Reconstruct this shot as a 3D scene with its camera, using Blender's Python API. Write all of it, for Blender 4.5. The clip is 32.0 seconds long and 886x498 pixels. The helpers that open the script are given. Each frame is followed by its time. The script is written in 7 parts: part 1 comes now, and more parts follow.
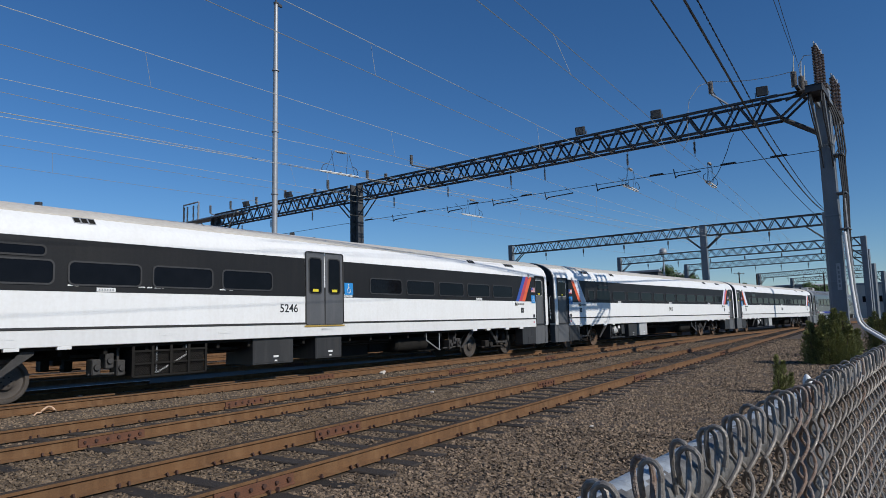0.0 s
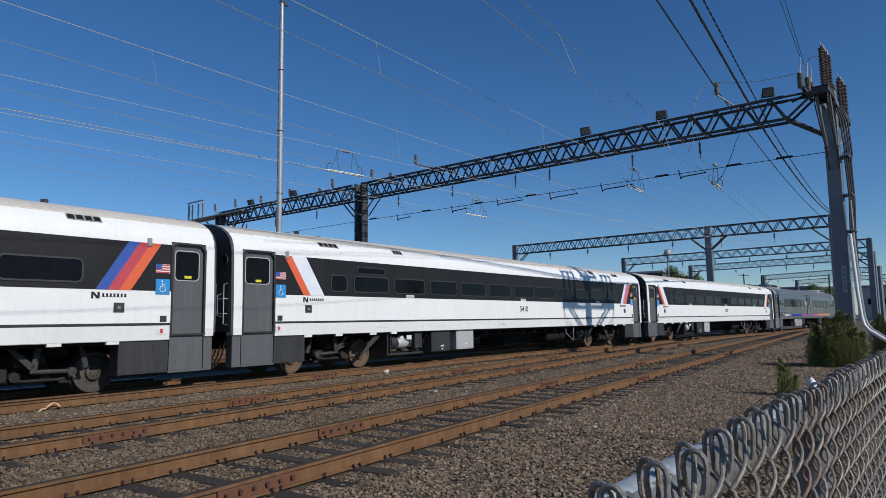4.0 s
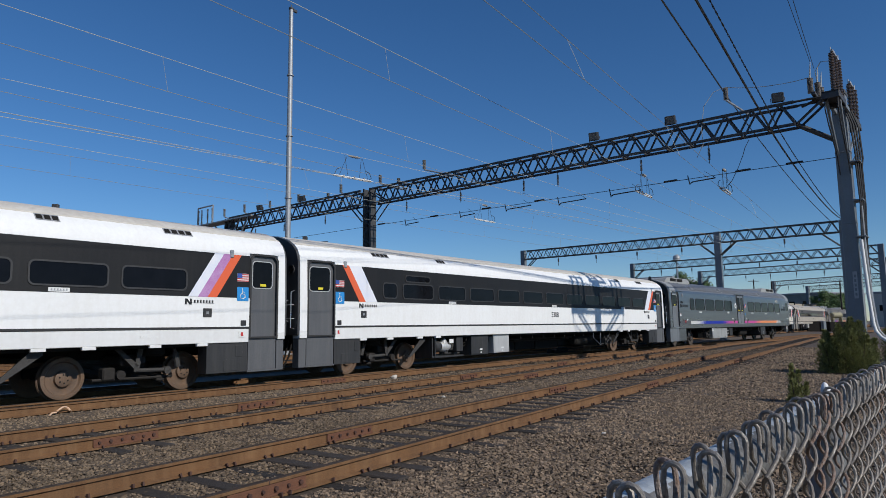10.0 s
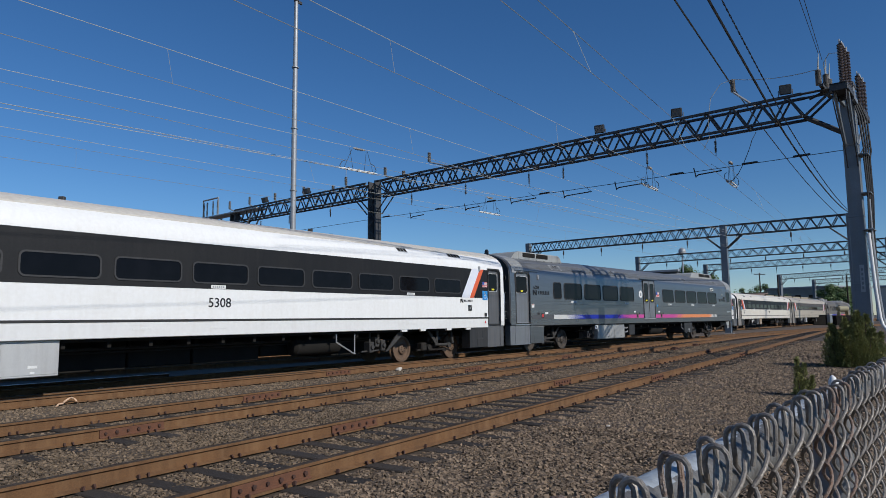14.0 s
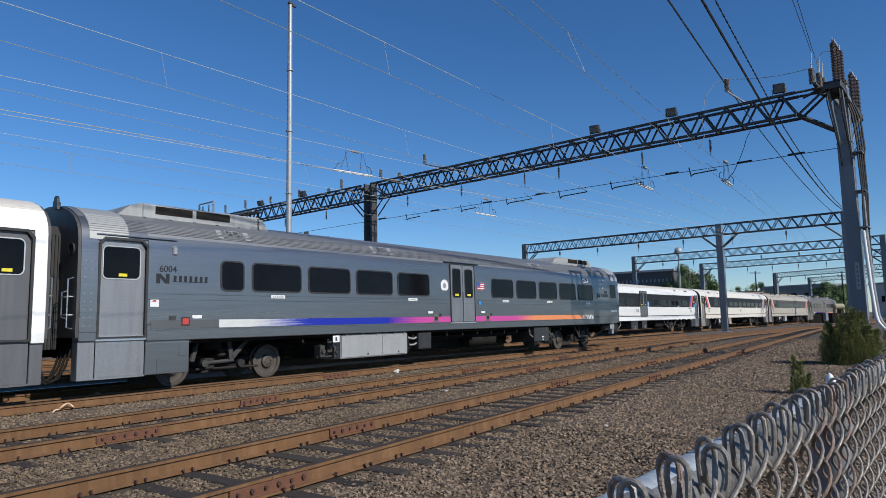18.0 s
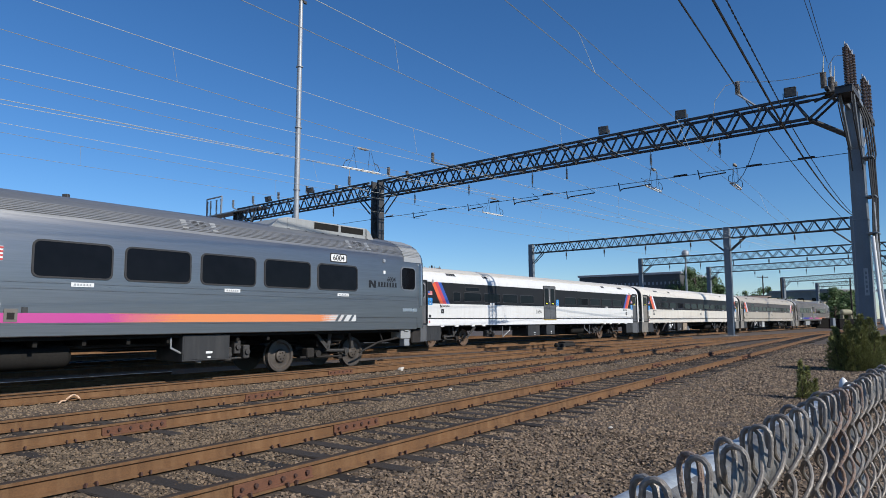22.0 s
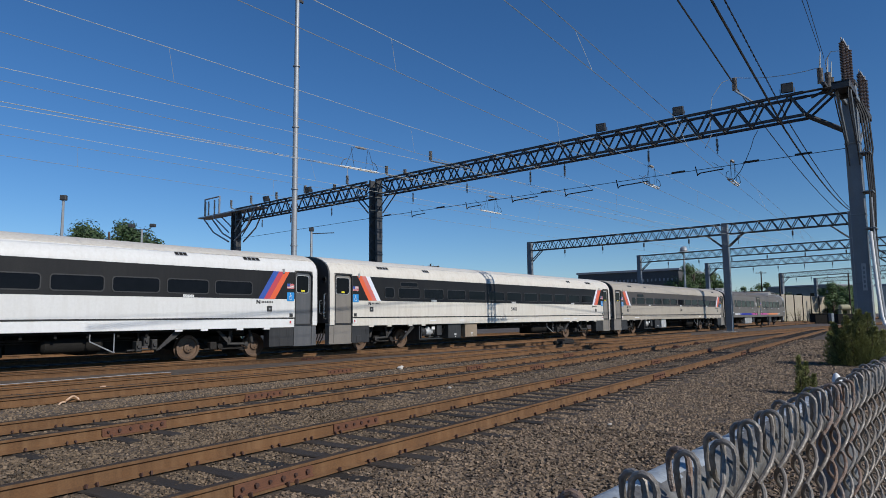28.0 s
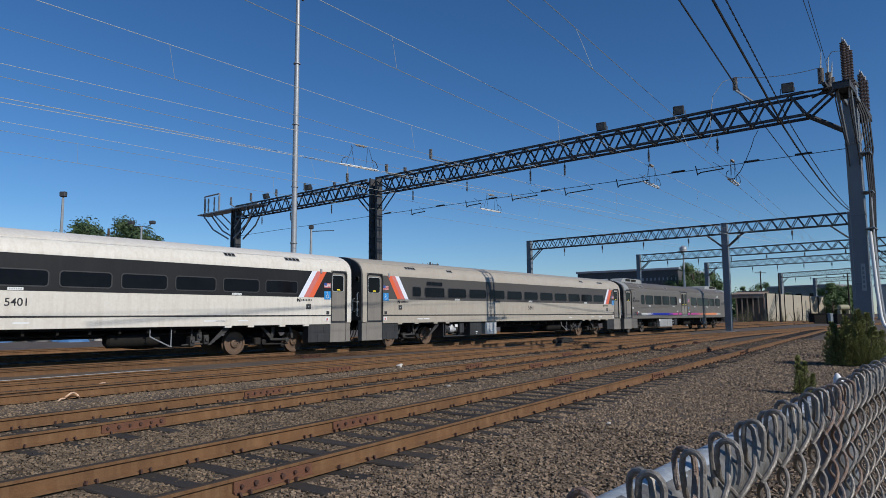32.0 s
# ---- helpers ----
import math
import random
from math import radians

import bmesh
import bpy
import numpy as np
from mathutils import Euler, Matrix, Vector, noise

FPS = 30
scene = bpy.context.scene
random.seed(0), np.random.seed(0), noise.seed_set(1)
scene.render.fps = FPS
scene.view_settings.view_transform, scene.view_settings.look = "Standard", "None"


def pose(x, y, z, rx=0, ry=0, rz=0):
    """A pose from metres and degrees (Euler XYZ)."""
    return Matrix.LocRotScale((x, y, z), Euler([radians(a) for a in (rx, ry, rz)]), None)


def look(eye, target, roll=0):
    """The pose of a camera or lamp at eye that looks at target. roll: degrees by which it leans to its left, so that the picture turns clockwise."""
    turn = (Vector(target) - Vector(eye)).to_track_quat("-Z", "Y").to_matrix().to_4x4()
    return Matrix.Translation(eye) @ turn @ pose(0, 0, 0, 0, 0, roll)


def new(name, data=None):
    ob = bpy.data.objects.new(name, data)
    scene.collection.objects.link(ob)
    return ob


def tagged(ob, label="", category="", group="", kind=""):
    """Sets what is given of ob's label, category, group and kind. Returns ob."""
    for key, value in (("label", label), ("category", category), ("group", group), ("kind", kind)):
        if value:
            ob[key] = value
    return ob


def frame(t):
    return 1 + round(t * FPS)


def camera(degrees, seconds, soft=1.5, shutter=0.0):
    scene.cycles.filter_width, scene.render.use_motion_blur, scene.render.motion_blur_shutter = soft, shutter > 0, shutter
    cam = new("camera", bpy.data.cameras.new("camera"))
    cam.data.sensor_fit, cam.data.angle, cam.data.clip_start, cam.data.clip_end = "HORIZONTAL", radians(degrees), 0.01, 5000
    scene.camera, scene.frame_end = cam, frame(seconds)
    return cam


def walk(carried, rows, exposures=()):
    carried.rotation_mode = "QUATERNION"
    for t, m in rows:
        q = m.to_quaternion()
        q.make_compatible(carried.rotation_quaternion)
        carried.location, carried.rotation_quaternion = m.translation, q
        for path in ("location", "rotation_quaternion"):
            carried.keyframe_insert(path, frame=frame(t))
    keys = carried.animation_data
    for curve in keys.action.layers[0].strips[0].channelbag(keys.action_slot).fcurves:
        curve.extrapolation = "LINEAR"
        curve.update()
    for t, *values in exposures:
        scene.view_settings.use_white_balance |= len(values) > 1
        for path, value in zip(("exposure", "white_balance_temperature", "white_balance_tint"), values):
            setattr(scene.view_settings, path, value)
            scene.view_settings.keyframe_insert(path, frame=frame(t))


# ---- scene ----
cam = camera(68.568, 32.0, 0.5)
EYE_ROWS = [
    (0, pose(0.0216, -0.0115, 1.3786, 96.307, 1.238, -57.185)),
    (0.5, pose(0.0216, -0.0106, 1.3786, 96.322, 1.312, -57.181)),
    (1, pose(0.0218, -0.0094, 1.3788, 96.301, 1.229, -57.177)),
    (1.5, pose(0.0217, -0.0085, 1.3793, 96.283, 1.385, -57.125)),
    (2, pose(0.0211, -0.0081, 1.3797, 96.261, 1.414, -57.089)),
    (2.5, pose(0.0189, -0.0083, 1.3802, 96.246, 1.178, -57.010)),
    (3, pose(0.0155, -0.0093, 1.3807, 96.231, 1.158, -56.887)),
    (3.5, pose(0.0129, -0.0104, 1.3811, 96.227, 0.826, -56.850)),
    (5.5, pose(0.0157, -0.0145, 1.3801, 96.499, 0.974, -56.941)),
    (6, pose(0.0153, -0.0141, 1.3797, 96.552, 0.937, -56.975)),
    (6.5, pose(0.0149, -0.0138, 1.3794, 96.585, 0.823, -57.016)),
    (7, pose(0.0145, -0.0137, 1.3794, 96.607, 0.811, -57.022)),
    (7.5, pose(0.0118, -0.0132, 1.3799, 96.612, 0.895, -56.929)),
    (8, pose(0.0077, -0.0117, 1.3800, 96.649, 0.781, -56.824)),
    (8.5, pose(0.0061, -0.0114, 1.3800, 96.664, 0.769, -56.629)),
    (9, pose(0.0048, -0.0114, 1.3797, 96.685, 0.732, -56.442)),
    (9.5, pose(0.0035, -0.0107, 1.3791, 96.725, 0.632, -56.308)),
    (10, pose(0.0030, -0.0092, 1.3781, 96.747, 0.677, -56.184)),
    (10.5, pose(0.0040, -0.0076, 1.3771, 96.685, 0.326, -56.136)),
    (11, pose(0.0070, -0.0070, 1.3761, 96.574, 0.363, -56.057)),
    (11.5, pose(0.0111, -0.0073, 1.3755, 96.418, 0.386, -55.976)),
    (12, pose(0.0145, -0.0076, 1.3752, 96.308, 0.502, -55.930)),
    (12.5, pose(0.0154, -0.0073, 1.3752, 96.207, 0.406, -55.886)),
    (13, pose(0.0152, -0.0060, 1.3752, 96.163, 0.494, -55.851)),
    (13.5, pose(0.0163, -0.0046, 1.3753, 96.124, 0.411, -55.806)),
    (14, pose(0.0185, -0.0047, 1.3755, 96.114, 0.533, -55.758)),
    (14.5, pose(0.0199, -0.0059, 1.3759, 96.121, 0.878, -55.692)),
    (16.5, pose(0.0185, -0.0084, 1.3761, 96.245, 0.806, -55.942)),
    (17, pose(0.0210, -0.0078, 1.3758, 96.280, 1.077, -55.992)),
    (17.5, pose(0.0228, -0.0061, 1.3757, 96.268, 1.241, -56.001)),
    (18, pose(0.0214, -0.0037, 1.3760, 96.248, 1.116, -56.011)),
    (18.5, pose(0.0180, -0.0011, 1.3764, 96.268, 0.962, -55.944)),
    (19, pose(0.0156, 0.0011, 1.3765, 96.287, 0.627, -55.887)),
    (19.5, pose(0.0151, 0.0029, 1.3762, 96.311, 0.477, -55.807)),
    (20, pose(0.0153, 0.0042, 1.3756, 96.328, 0.457, -55.732)),
    (20.5, pose(0.0155, 0.0052, 1.3747, 96.280, 0.354, -55.671)),
    (21, pose(0.0164, 0.0063, 1.3739, 96.240, 0.219, -55.631)),
    (21.5, pose(0.0175, 0.0068, 1.3734, 96.171, 0.151, -55.599)),
    (22, pose(0.0176, 0.0067, 1.3731, 96.140, 0.083, -55.571)),
    (22.5, pose(0.0166, 0.0065, 1.3729, 96.088, 0.358, -55.501)),
    (23, pose(0.0152, 0.0060, 1.3729, 96.068, 0.317, -55.536)),
    (23.5, pose(0.0143, 0.0052, 1.3731, 96.023, 0.569, -55.536)),
    (24, pose(0.0138, 0.0043, 1.3733, 95.995, 0.431, -55.520)),
    (24.5, pose(0.0134, 0.0031, 1.3734, 95.982, 0.492, -55.503)),
    (25, pose(0.0137, 0.0019, 1.3736, 96.005, 0.743, -55.468)),
    (25.5, pose(0.0142, 0.0009, 1.3738, 96.000, 0.920, -55.415)),
    (27.5, pose(0.0123, -0.0002, 1.3741, 95.976, 0.431, -55.645)),
    (28, pose(0.0105, -0.0022, 1.3745, 95.991, 0.544, -55.647)),
    (28.5, pose(0.0073, -0.0041, 1.3746, 96.051, 0.538, -55.638)),
    (29, pose(0.0040, -0.0048, 1.3742, 96.124, 0.474, -55.645)),
    (29.5, pose(0.0027, -0.0044, 1.3733, 96.114, 0.314, -55.657)),
    (30, pose(0.0040, -0.0035, 1.3722, 96.084, 0.470, -55.728)),
    (30.5, pose(0.0070, -0.0019, 1.3717, 95.976, 0.233, -55.996)),
    (31, pose(0.0084, 0.0003, 1.3723, 95.887, 0.120, -56.131)),
    (31.5, pose(0.0066, 0.0012, 1.3738, 95.836, 0.118, -56.097)),
    (32, pose(0.0038, 0.0010, 1.3753, 95.838, 0.278, -55.711)),
]
EXPOSURES = [(0, -0.09, 6150, 10), (14.5, -0.09, 6150, 10), (16.8, 0.12, 6150, 10), (18.5, 0.27, 6150, 10), (22, 0.30, 6150, 10), (24.0, 0.24, 6150, 10), (24.7, 0.02, 6150, 10), (32, -0.02, 6150, 10)]
walk(cam, EYE_ROWS, EXPOSURES)

# ---- light ----
SUN_EL, SUN_DIR = 34.4, Vector((0.117, 0.993, 0)).normalized()   # direction in which the light travels over the ground
world = bpy.data.worlds.new("sky")
world.use_nodes = True
scene.world = world
_wn = world.node_tree.nodes
_sky = _wn.new("ShaderNodeTexSky")
_sky.sky_type, _sky.sun_disc = "NISHITA", False
_sky.sun_elevation = radians(SUN_EL)
_sky.sun_rotation = math.atan2(-SUN_DIR.x, -SUN_DIR.y)
_sky.altitude, _sky.air_density, _sky.dust_density, _sky.ozone_density = 0, 0.95, 0.0, 6.0
_deep = _wn.new("ShaderNodeHueSaturation")
_deep.inputs["Hue"].default_value, _deep.inputs["Saturation"].default_value = 0.5015, 1.14
world.node_tree.links.new(_sky.outputs[0], _deep.inputs["Color"])
world.node_tree.links.new(_deep.outputs[0], _wn["Background"].inputs[0])
_wn["Background"].inputs[1].default_value = 0.0895
_sun = bpy.data.lights.new("sun", "SUN")
_sun.energy, _sun.angle, _sun.color = 3.9, radians(0.53), (1.0, 0.93, 0.82)
sun = new("sun", _sun)
_down = Vector((SUN_DIR.x * math.cos(radians(SUN_EL)), SUN_DIR.y * math.cos(radians(SUN_EL)), -math.sin(radians(SUN_EL))))
sun.matrix_world = look((0, -40, 60), Vector((0, -40, 60)) + _down)


# ---- materials ----
def less_gloss(mat, level):
    mat.node_tree.nodes["Principled BSDF"].inputs["Specular IOR Level"].default_value = level


def material(name, colour, rough=0.6, metal=0.0, second=None, scale=4.0, amount=0.25, fine=60.0, bump=0.0, bump_scale=80.0,
             streak=None, streak_amount=0.0, stretch=(1, 1, 1), by_object=0.0, by_island=0.0, rough_var=0.1):
    """Base colour mixed with a second one by coarse and fine noise, streaks of dirt, bump and roughness variation."""
    m = bpy.data.materials.new(name)
    m.use_nodes = True
    nt = m.node_tree
    n, link = nt.nodes, nt.links.new
    bsdf = n["Principled BSDF"]
    bsdf.inputs["Metallic"].default_value = metal
    co = n.new("ShaderNodeTexCoord")
    mp = n.new("ShaderNodeMapping")
    mp.inputs["Scale"].default_value = stretch
    link(co.outputs["Object"], mp.inputs[0])
    if second is None:
        second = tuple(c * 0.7 for c in colour)
    a = n.new("ShaderNodeTexNoise")
    a.inputs["Scale"].default_value, a.inputs["Detail"].default_value = scale, 5
    b = n.new("ShaderNodeTexNoise")
    b.inputs["Scale"].default_value, b.inputs["Detail"].default_value = fine, 3
    link(mp.outputs[0], a.inputs["Vector"])
    link(mp.outputs[0], b.inputs["Vector"])
    add = n.new("ShaderNodeMath")
    add.operation = "ADD"
    link(a.outputs["Fac"], add.inputs[0])
    link(b.outputs["Fac"], add.inputs[1])
    rmp = n.new("ShaderNodeMapRange")
    rmp.inputs["From Min"].default_value, rmp.inputs["From Max"].default_value = 0.75, 1.3
    rmp.inputs["To Min"].default_value, rmp.inputs["To Max"].default_value = 0.0, min(1.0, amount * 2)
    link(add.outputs[0], rmp.inputs[0])
    mix = n.new("ShaderNodeMix")
    mix.data_type = "RGBA"
    mix.inputs[6].default_value, mix.inputs[7].default_value = (*colour, 1), (*second, 1)
    link(rmp.outputs[0], mix.inputs[0])
    out = mix.outputs[2]
    if streak is not None:
        sm = n.new("ShaderNodeMapping")
        sm.inputs["Scale"].default_value = (3.0, 3.0, 0.25)
        link(co.outputs["Object"], sm.inputs[0])
        s = n.new("ShaderNodeTexNoise")
        s.inputs["Scale"].default_value, s.inputs["Detail"].default_value = 3.0, 6
        link(sm.outputs[0], s.inputs["Vector"])
        sr = n.new("ShaderNodeMapRange")
        sr.inputs["From Min"].default_value, sr.inputs["From Max"].default_value = 0.45, 0.75
        sr.inputs["To Max"].default_value = streak_amount
        link(s.outputs["Fac"], sr.inputs[0])
        mx = n.new("ShaderNodeMix")
        mx.data_type = "RGBA"
        link(sr.outputs[0], mx.inputs[0])
        link(out, mx.inputs[6])
        mx.inputs[7].default_value = (*streak, 1)
        out = mx.outputs[2]
    if by_object or by_island:
        hsv = n.new("ShaderNodeHueSaturation")
        vr = n.new("ShaderNodeMapRange")
        v = by_object or by_island
        vr.inputs["To Min"].default_value, vr.inputs["To Max"].default_value = 1 - v, 1 + v
        if by_island:
            link(n.new("ShaderNodeNewGeometry").outputs["Random Per Island"], vr.inputs[0])
        else:
            link(n.new("ShaderNodeObjectInfo").outputs["Random"], vr.inputs[0])
        link(vr.outputs[0], hsv.inputs["Value"])
        link(out, hsv.inputs["Color"])
        out = hsv.outputs[0]
    link(out, bsdf.inputs["Base Color"])
    rr = n.new("ShaderNodeMapRange")
    rr.inputs["To Min"].default_value, rr.inputs["To Max"].default_value = max(0.02, rough - rough_var), min(1, rough + rough_var)
    link(a.outputs["Fac"], rr.inputs[0])
    link(rr.outputs[0], bsdf.inputs["Roughness"])
    if bump:
        bn = n.new("ShaderNodeTexNoise")
        bn.inputs["Scale"].default_value, bn.inputs["Detail"].default_value = bump_scale, 4
        link(mp.outputs[0], bn.inputs["Vector"])
        bp = n.new("ShaderNodeBump")
        bp.inputs["Strength"].default_value, bp.inputs["Distance"].default_value = bump, 0.01
        link(bn.outputs["Fac"], bp.inputs["Height"])
        link(bp.outputs[0], bsdf.inputs["Normal"])
    return m


M = dict(
    ballast=material("ballast_ground", (0.105, 0.075, 0.050), 0.95, second=(0.040, 0.029, 0.020), scale=30, amount=0.6, fine=160, bump=1.0, bump_scale=45),
    far_ground=material("far_ground", (0.125, 0.092, 0.066), 0.95, second=(0.058, 0.044, 0.034), scale=0.8, amount=0.6, fine=22, bump=0.4, bump_scale=8),
    stone=material("crushed_stone", (0.225, 0.163, 0.108), 0.9, second=(0.108, 0.077, 0.051), scale=9, amount=0.45, fine=140, bump=0.3, bump_scale=200, by_island=0.60),
    stone_dirty=material("grimy_crushed_stone", (0.184, 0.134, 0.086), 0.9, second=(0.098, 0.070, 0.045), scale=7, amount=0.45, fine=140, bump=0.3, bump_scale=200, by_island=0.60),
    rust=material("rusty_rail_steel", (0.172, 0.084, 0.031), 0.85, second=(0.082, 0.042, 0.019), scale=2.0, amount=0.4, fine=70, bump=0.3, bump_scale=160, streak=(0.25, 0.145, 0.068), streak_amount=0.45),
    rail_top=material("dull_rail_head", (0.062, 0.047, 0.037), 0.62, metal=0.0, second=(0.037, 0.028, 0.023), scale=3, amount=0.4, stretch=(0.4, 6, 1)),
    polished=material("polished_rail_head", (0.68, 0.67, 0.65), 0.38, metal=0.5, second=(0.36, 0.34, 0.32), scale=2, amount=0.2),
    joint=material("red_rust_joint_bar", (0.150, 0.062, 0.031), 0.85, second=(0.082, 0.036, 0.021), scale=8, amount=0.45, fine=90, bump=0.3, bump_scale=140),
    bolt=material("dark_rusty_bolt", (0.075, 0.033, 0.022), 0.8, second=(0.035, 0.02, 0.016), scale=30, amount=0.4),
    tie=material("creosoted_timber", (0.028, 0.022, 0.017), 0.9, second=(0.051, 0.040, 0.032), scale=5, amount=0.4, fine=50, bump=0.8, bump_scale=40, stretch=(8, 1, 1), by_object=0.35),
    white=material("white_car_paint", (0.83, 0.83, 0.815), 0.38, second=(0.74, 0.73, 0.70), scale=0.8, amount=0.3, fine=14, streak=(0.62, 0.58, 0.52), streak_amount=0.16),
    dull_white=material("dulled_white_car_paint", (0.70, 0.69, 0.665), 0.42, second=(0.62, 0.61, 0.58), scale=0.8, amount=0.35, fine=14, streak=(0.52, 0.49, 0.44), streak_amount=0.3),
    cream=material("weathered_white_car_paint", (0.68, 0.64, 0.565), 0.45, second=(0.59, 0.545, 0.465), scale=0.8, amount=0.4, fine=14, streak=(0.44, 0.38, 0.30), streak_amount=0.35),
    tan=material("grimy_white_car_paint", (0.42, 0.375, 0.31), 0.5, second=(0.35, 0.31, 0.25), scale=0.8, amount=0.45, fine=14, streak=(0.30, 0.255, 0.20), streak_amount=0.4),
    roof=material("cream_car_roof", (0.62, 0.585, 0.52), 0.6, second=(0.52, 0.48, 0.42), scale=0.9, amount=0.45, fine=10, streak=(0.40, 0.35, 0.29), streak_amount=0.4),
    roof_pale=material("chalky_white_car_roof", (0.66, 0.63, 0.575), 0.6, second=(0.56, 0.52, 0.46), scale=0.9, amount=0.4, fine=10, streak=(0.46, 0.41, 0.34), streak_amount=0.3),
    sill=material("pale_grey_sill", (0.75, 0.75, 0.735), 0.4, metal=0.0, second=(0.66, 0.655, 0.635), scale=1.0, amount=0.3, fine=12, streak=(0.50, 0.47, 0.43), streak_amount=0.15),
    black=material("charcoal_window_band", (0.013, 0.013, 0.014), 0.5, second=(0.019, 0.019, 0.019), scale=0.7, amount=0.4, fine=30, streak=(0.04, 0.038, 0.036), streak_amount=0.15),
    glass=material("dark_tinted_glass", (0.005, 0.005, 0.006), 0.08, second=(0.008, 0.008, 0.010), scale=1.0, amount=0.4, fine=4, rough_var=0.05),
    gasket=material("worn_grey_gasket", (0.034, 0.034, 0.035), 0.6, second=(0.024, 0.024, 0.025), scale=6, amount=0.4),
    rubber=material("black_rubber", (0.022, 0.022, 0.023), 0.7, second=(0.035, 0.034, 0.033), scale=8, amount=0.3),
    door=material("dark_grey_door", (0.105, 0.107, 0.112), 0.40, second=(0.078, 0.079, 0.083), scale=1.2, amount=0.4, fine=30, streak=(0.18, 0.17, 0.165), streak_amount=0.3),
    door_tan=material("dusty_grey_door", (0.215, 0.195, 0.17), 0.55, second=(0.16, 0.145, 0.125), scale=1.2, amount=0.4, fine=30, streak=(0.27, 0.24, 0.20), streak_amount=0.4),
    silver=material("brushed_stainless_steel", (0.262, 0.265, 0.270), 0.30, metal=0.82, second=(0.212, 0.215, 0.220), scale=0.9, amount=0.45, fine=14, bump=0.06, bump_scale=30, stretch=(0.10, 1, 3.0), streak=(0.235, 0.24, 0.25), streak_amount=0.25),
    silver_tan=material("dusty_stainless_steel", (0.165, 0.148, 0.13), 0.55, metal=0.3, second=(0.15, 0.135, 0.118), scale=0.7, amount=0.4, fine=25, streak=(0.19, 0.17, 0.145), streak_amount=0.5),
    roof_steel=material("weathered_roof_steel", (0.235, 0.24, 0.247), 0.45, metal=0.5, second=(0.18, 0.185, 0.19), scale=0.9, amount=0.45, fine=14, stretch=(0.15, 1, 2), streak=(0.28, 0.275, 0.265), streak_amount=0.3),
    bright=material("bright_bare_metal", (0.75, 0.76, 0.78), 0.3, metal=0.9, second=(0.6, 0.6, 0.62), scale=3, amount=0.3),
    under=material("grimy_underframe", (0.014, 0.013, 0.012), 0.9, second=(0.025, 0.023, 0.020), scale=3, amount=0.4, fine=40, bump=0.3),
    bogie=material("oily_bogie_steel", (0.032, 0.028, 0.025), 0.8, second=(0.017, 0.016, 0.015), scale=4, amount=0.4, fine=40, bump=0.3),
    wheel=material("rusty_wheel_steel", (0.165, 0.100, 0.060), 0.65, metal=0.1, second=(0.09, 0.066, 0.05), scale=5, amount=0.4, fine=50, bump=0.2),
    wheel_dark=material("grimy_wheel_steel", (0.105, 0.088, 0.074), 0.6, metal=0.3, second=(0.060, 0.050, 0.043), scale=5, amount=0.4, fine=50, bump=0.2),
    tread=material("worn_wheel_tread", (0.34, 0.32, 0.30), 0.35, metal=0.9, second=(0.24, 0.22, 0.2), scale=5, amount=0.3),
    box=material("charcoal_equipment_box", (0.030, 0.030, 0.031), 0.55, second=(0.022, 0.022, 0.022), scale=2, amount=0.4, fine=30, streak=(0.085, 0.08, 0.075), streak_amount=0.3),
    box_silver=material("silver_equipment_box", (0.55, 0.55, 0.54), 0.45, metal=0.3, second=(0.45, 0.45, 0.44), scale=2, amount=0.3, streak=(0.3, 0.28, 0.26), streak_amount=0.3),
    orange=material("orange_red_stripe", (0.72, 0.115, 0.035), 0.45, second=(0.66, 0.14, 0.06), scale=3, amount=0.3),
    red=material("crimson_stripe", (0.50, 0.055, 0.075), 0.45, second=(0.45, 0.07, 0.09), scale=3, amount=0.3),
    blue=material("blue_stripe", (0.035, 0.085, 0.36), 0.45, second=(0.05, 0.10, 0.34), scale=3, amount=0.3),
    faded=material("faded_pale_stripe", (0.68, 0.71, 0.80), 0.5, second=(0.78, 0.78, 0.80), scale=4, amount=0.5),
    lilac=material("faded_lilac_stripe", (0.40, 0.15, 0.38), 0.5, second=(0.48, 0.30, 0.52), scale=4, amount=0.5),
    pink_red=material("faded_red_stripe", (0.58, 0.13, 0.11), 0.5, second=(0.55, 0.22, 0.19), scale=4, amount=0.4),
    ink=material("black_lettering", (0.012, 0.012, 0.014), 0.5),
    paper=material("white_label", (0.74, 0.74, 0.72), 0.5, second=(0.62, 0.62, 0.60), scale=20, amount=0.3),
    sign_blue=material("blue_access_sign", (0.035, 0.26, 0.62), 0.4),
    yellow=material("yellow_label", (0.75, 0.62, 0.03), 0.5),
    ochre=material("yellow_door_threshold", (0.42, 0.28, 0.06), 0.6),
    label_red=material("red_label", (0.52, 0.05, 0.05), 0.5),
    steel=material("blue_grey_painted_steel", (0.172, 0.196, 0.218), 0.55, second=(0.130, 0.148, 0.166), scale=1.5, amount=0.4, fine=20, streak=(0.17, 0.15, 0.13), streak_amount=0.3),
    dark_steel=material("dark_lattice_steel", (0.040, 0.044, 0.050), 0.6, second=(0.065, 0.058, 0.052), scale=2, amount=0.4, fine=20),
    galv=material("galvanised_steel", (0.40, 0.41, 0.42), 0.5, metal=0.4, second=(0.30, 0.31, 0.32), scale=4, amount=0.4, fine=50, streak=(0.24, 0.22, 0.2), streak_amount=0.3),
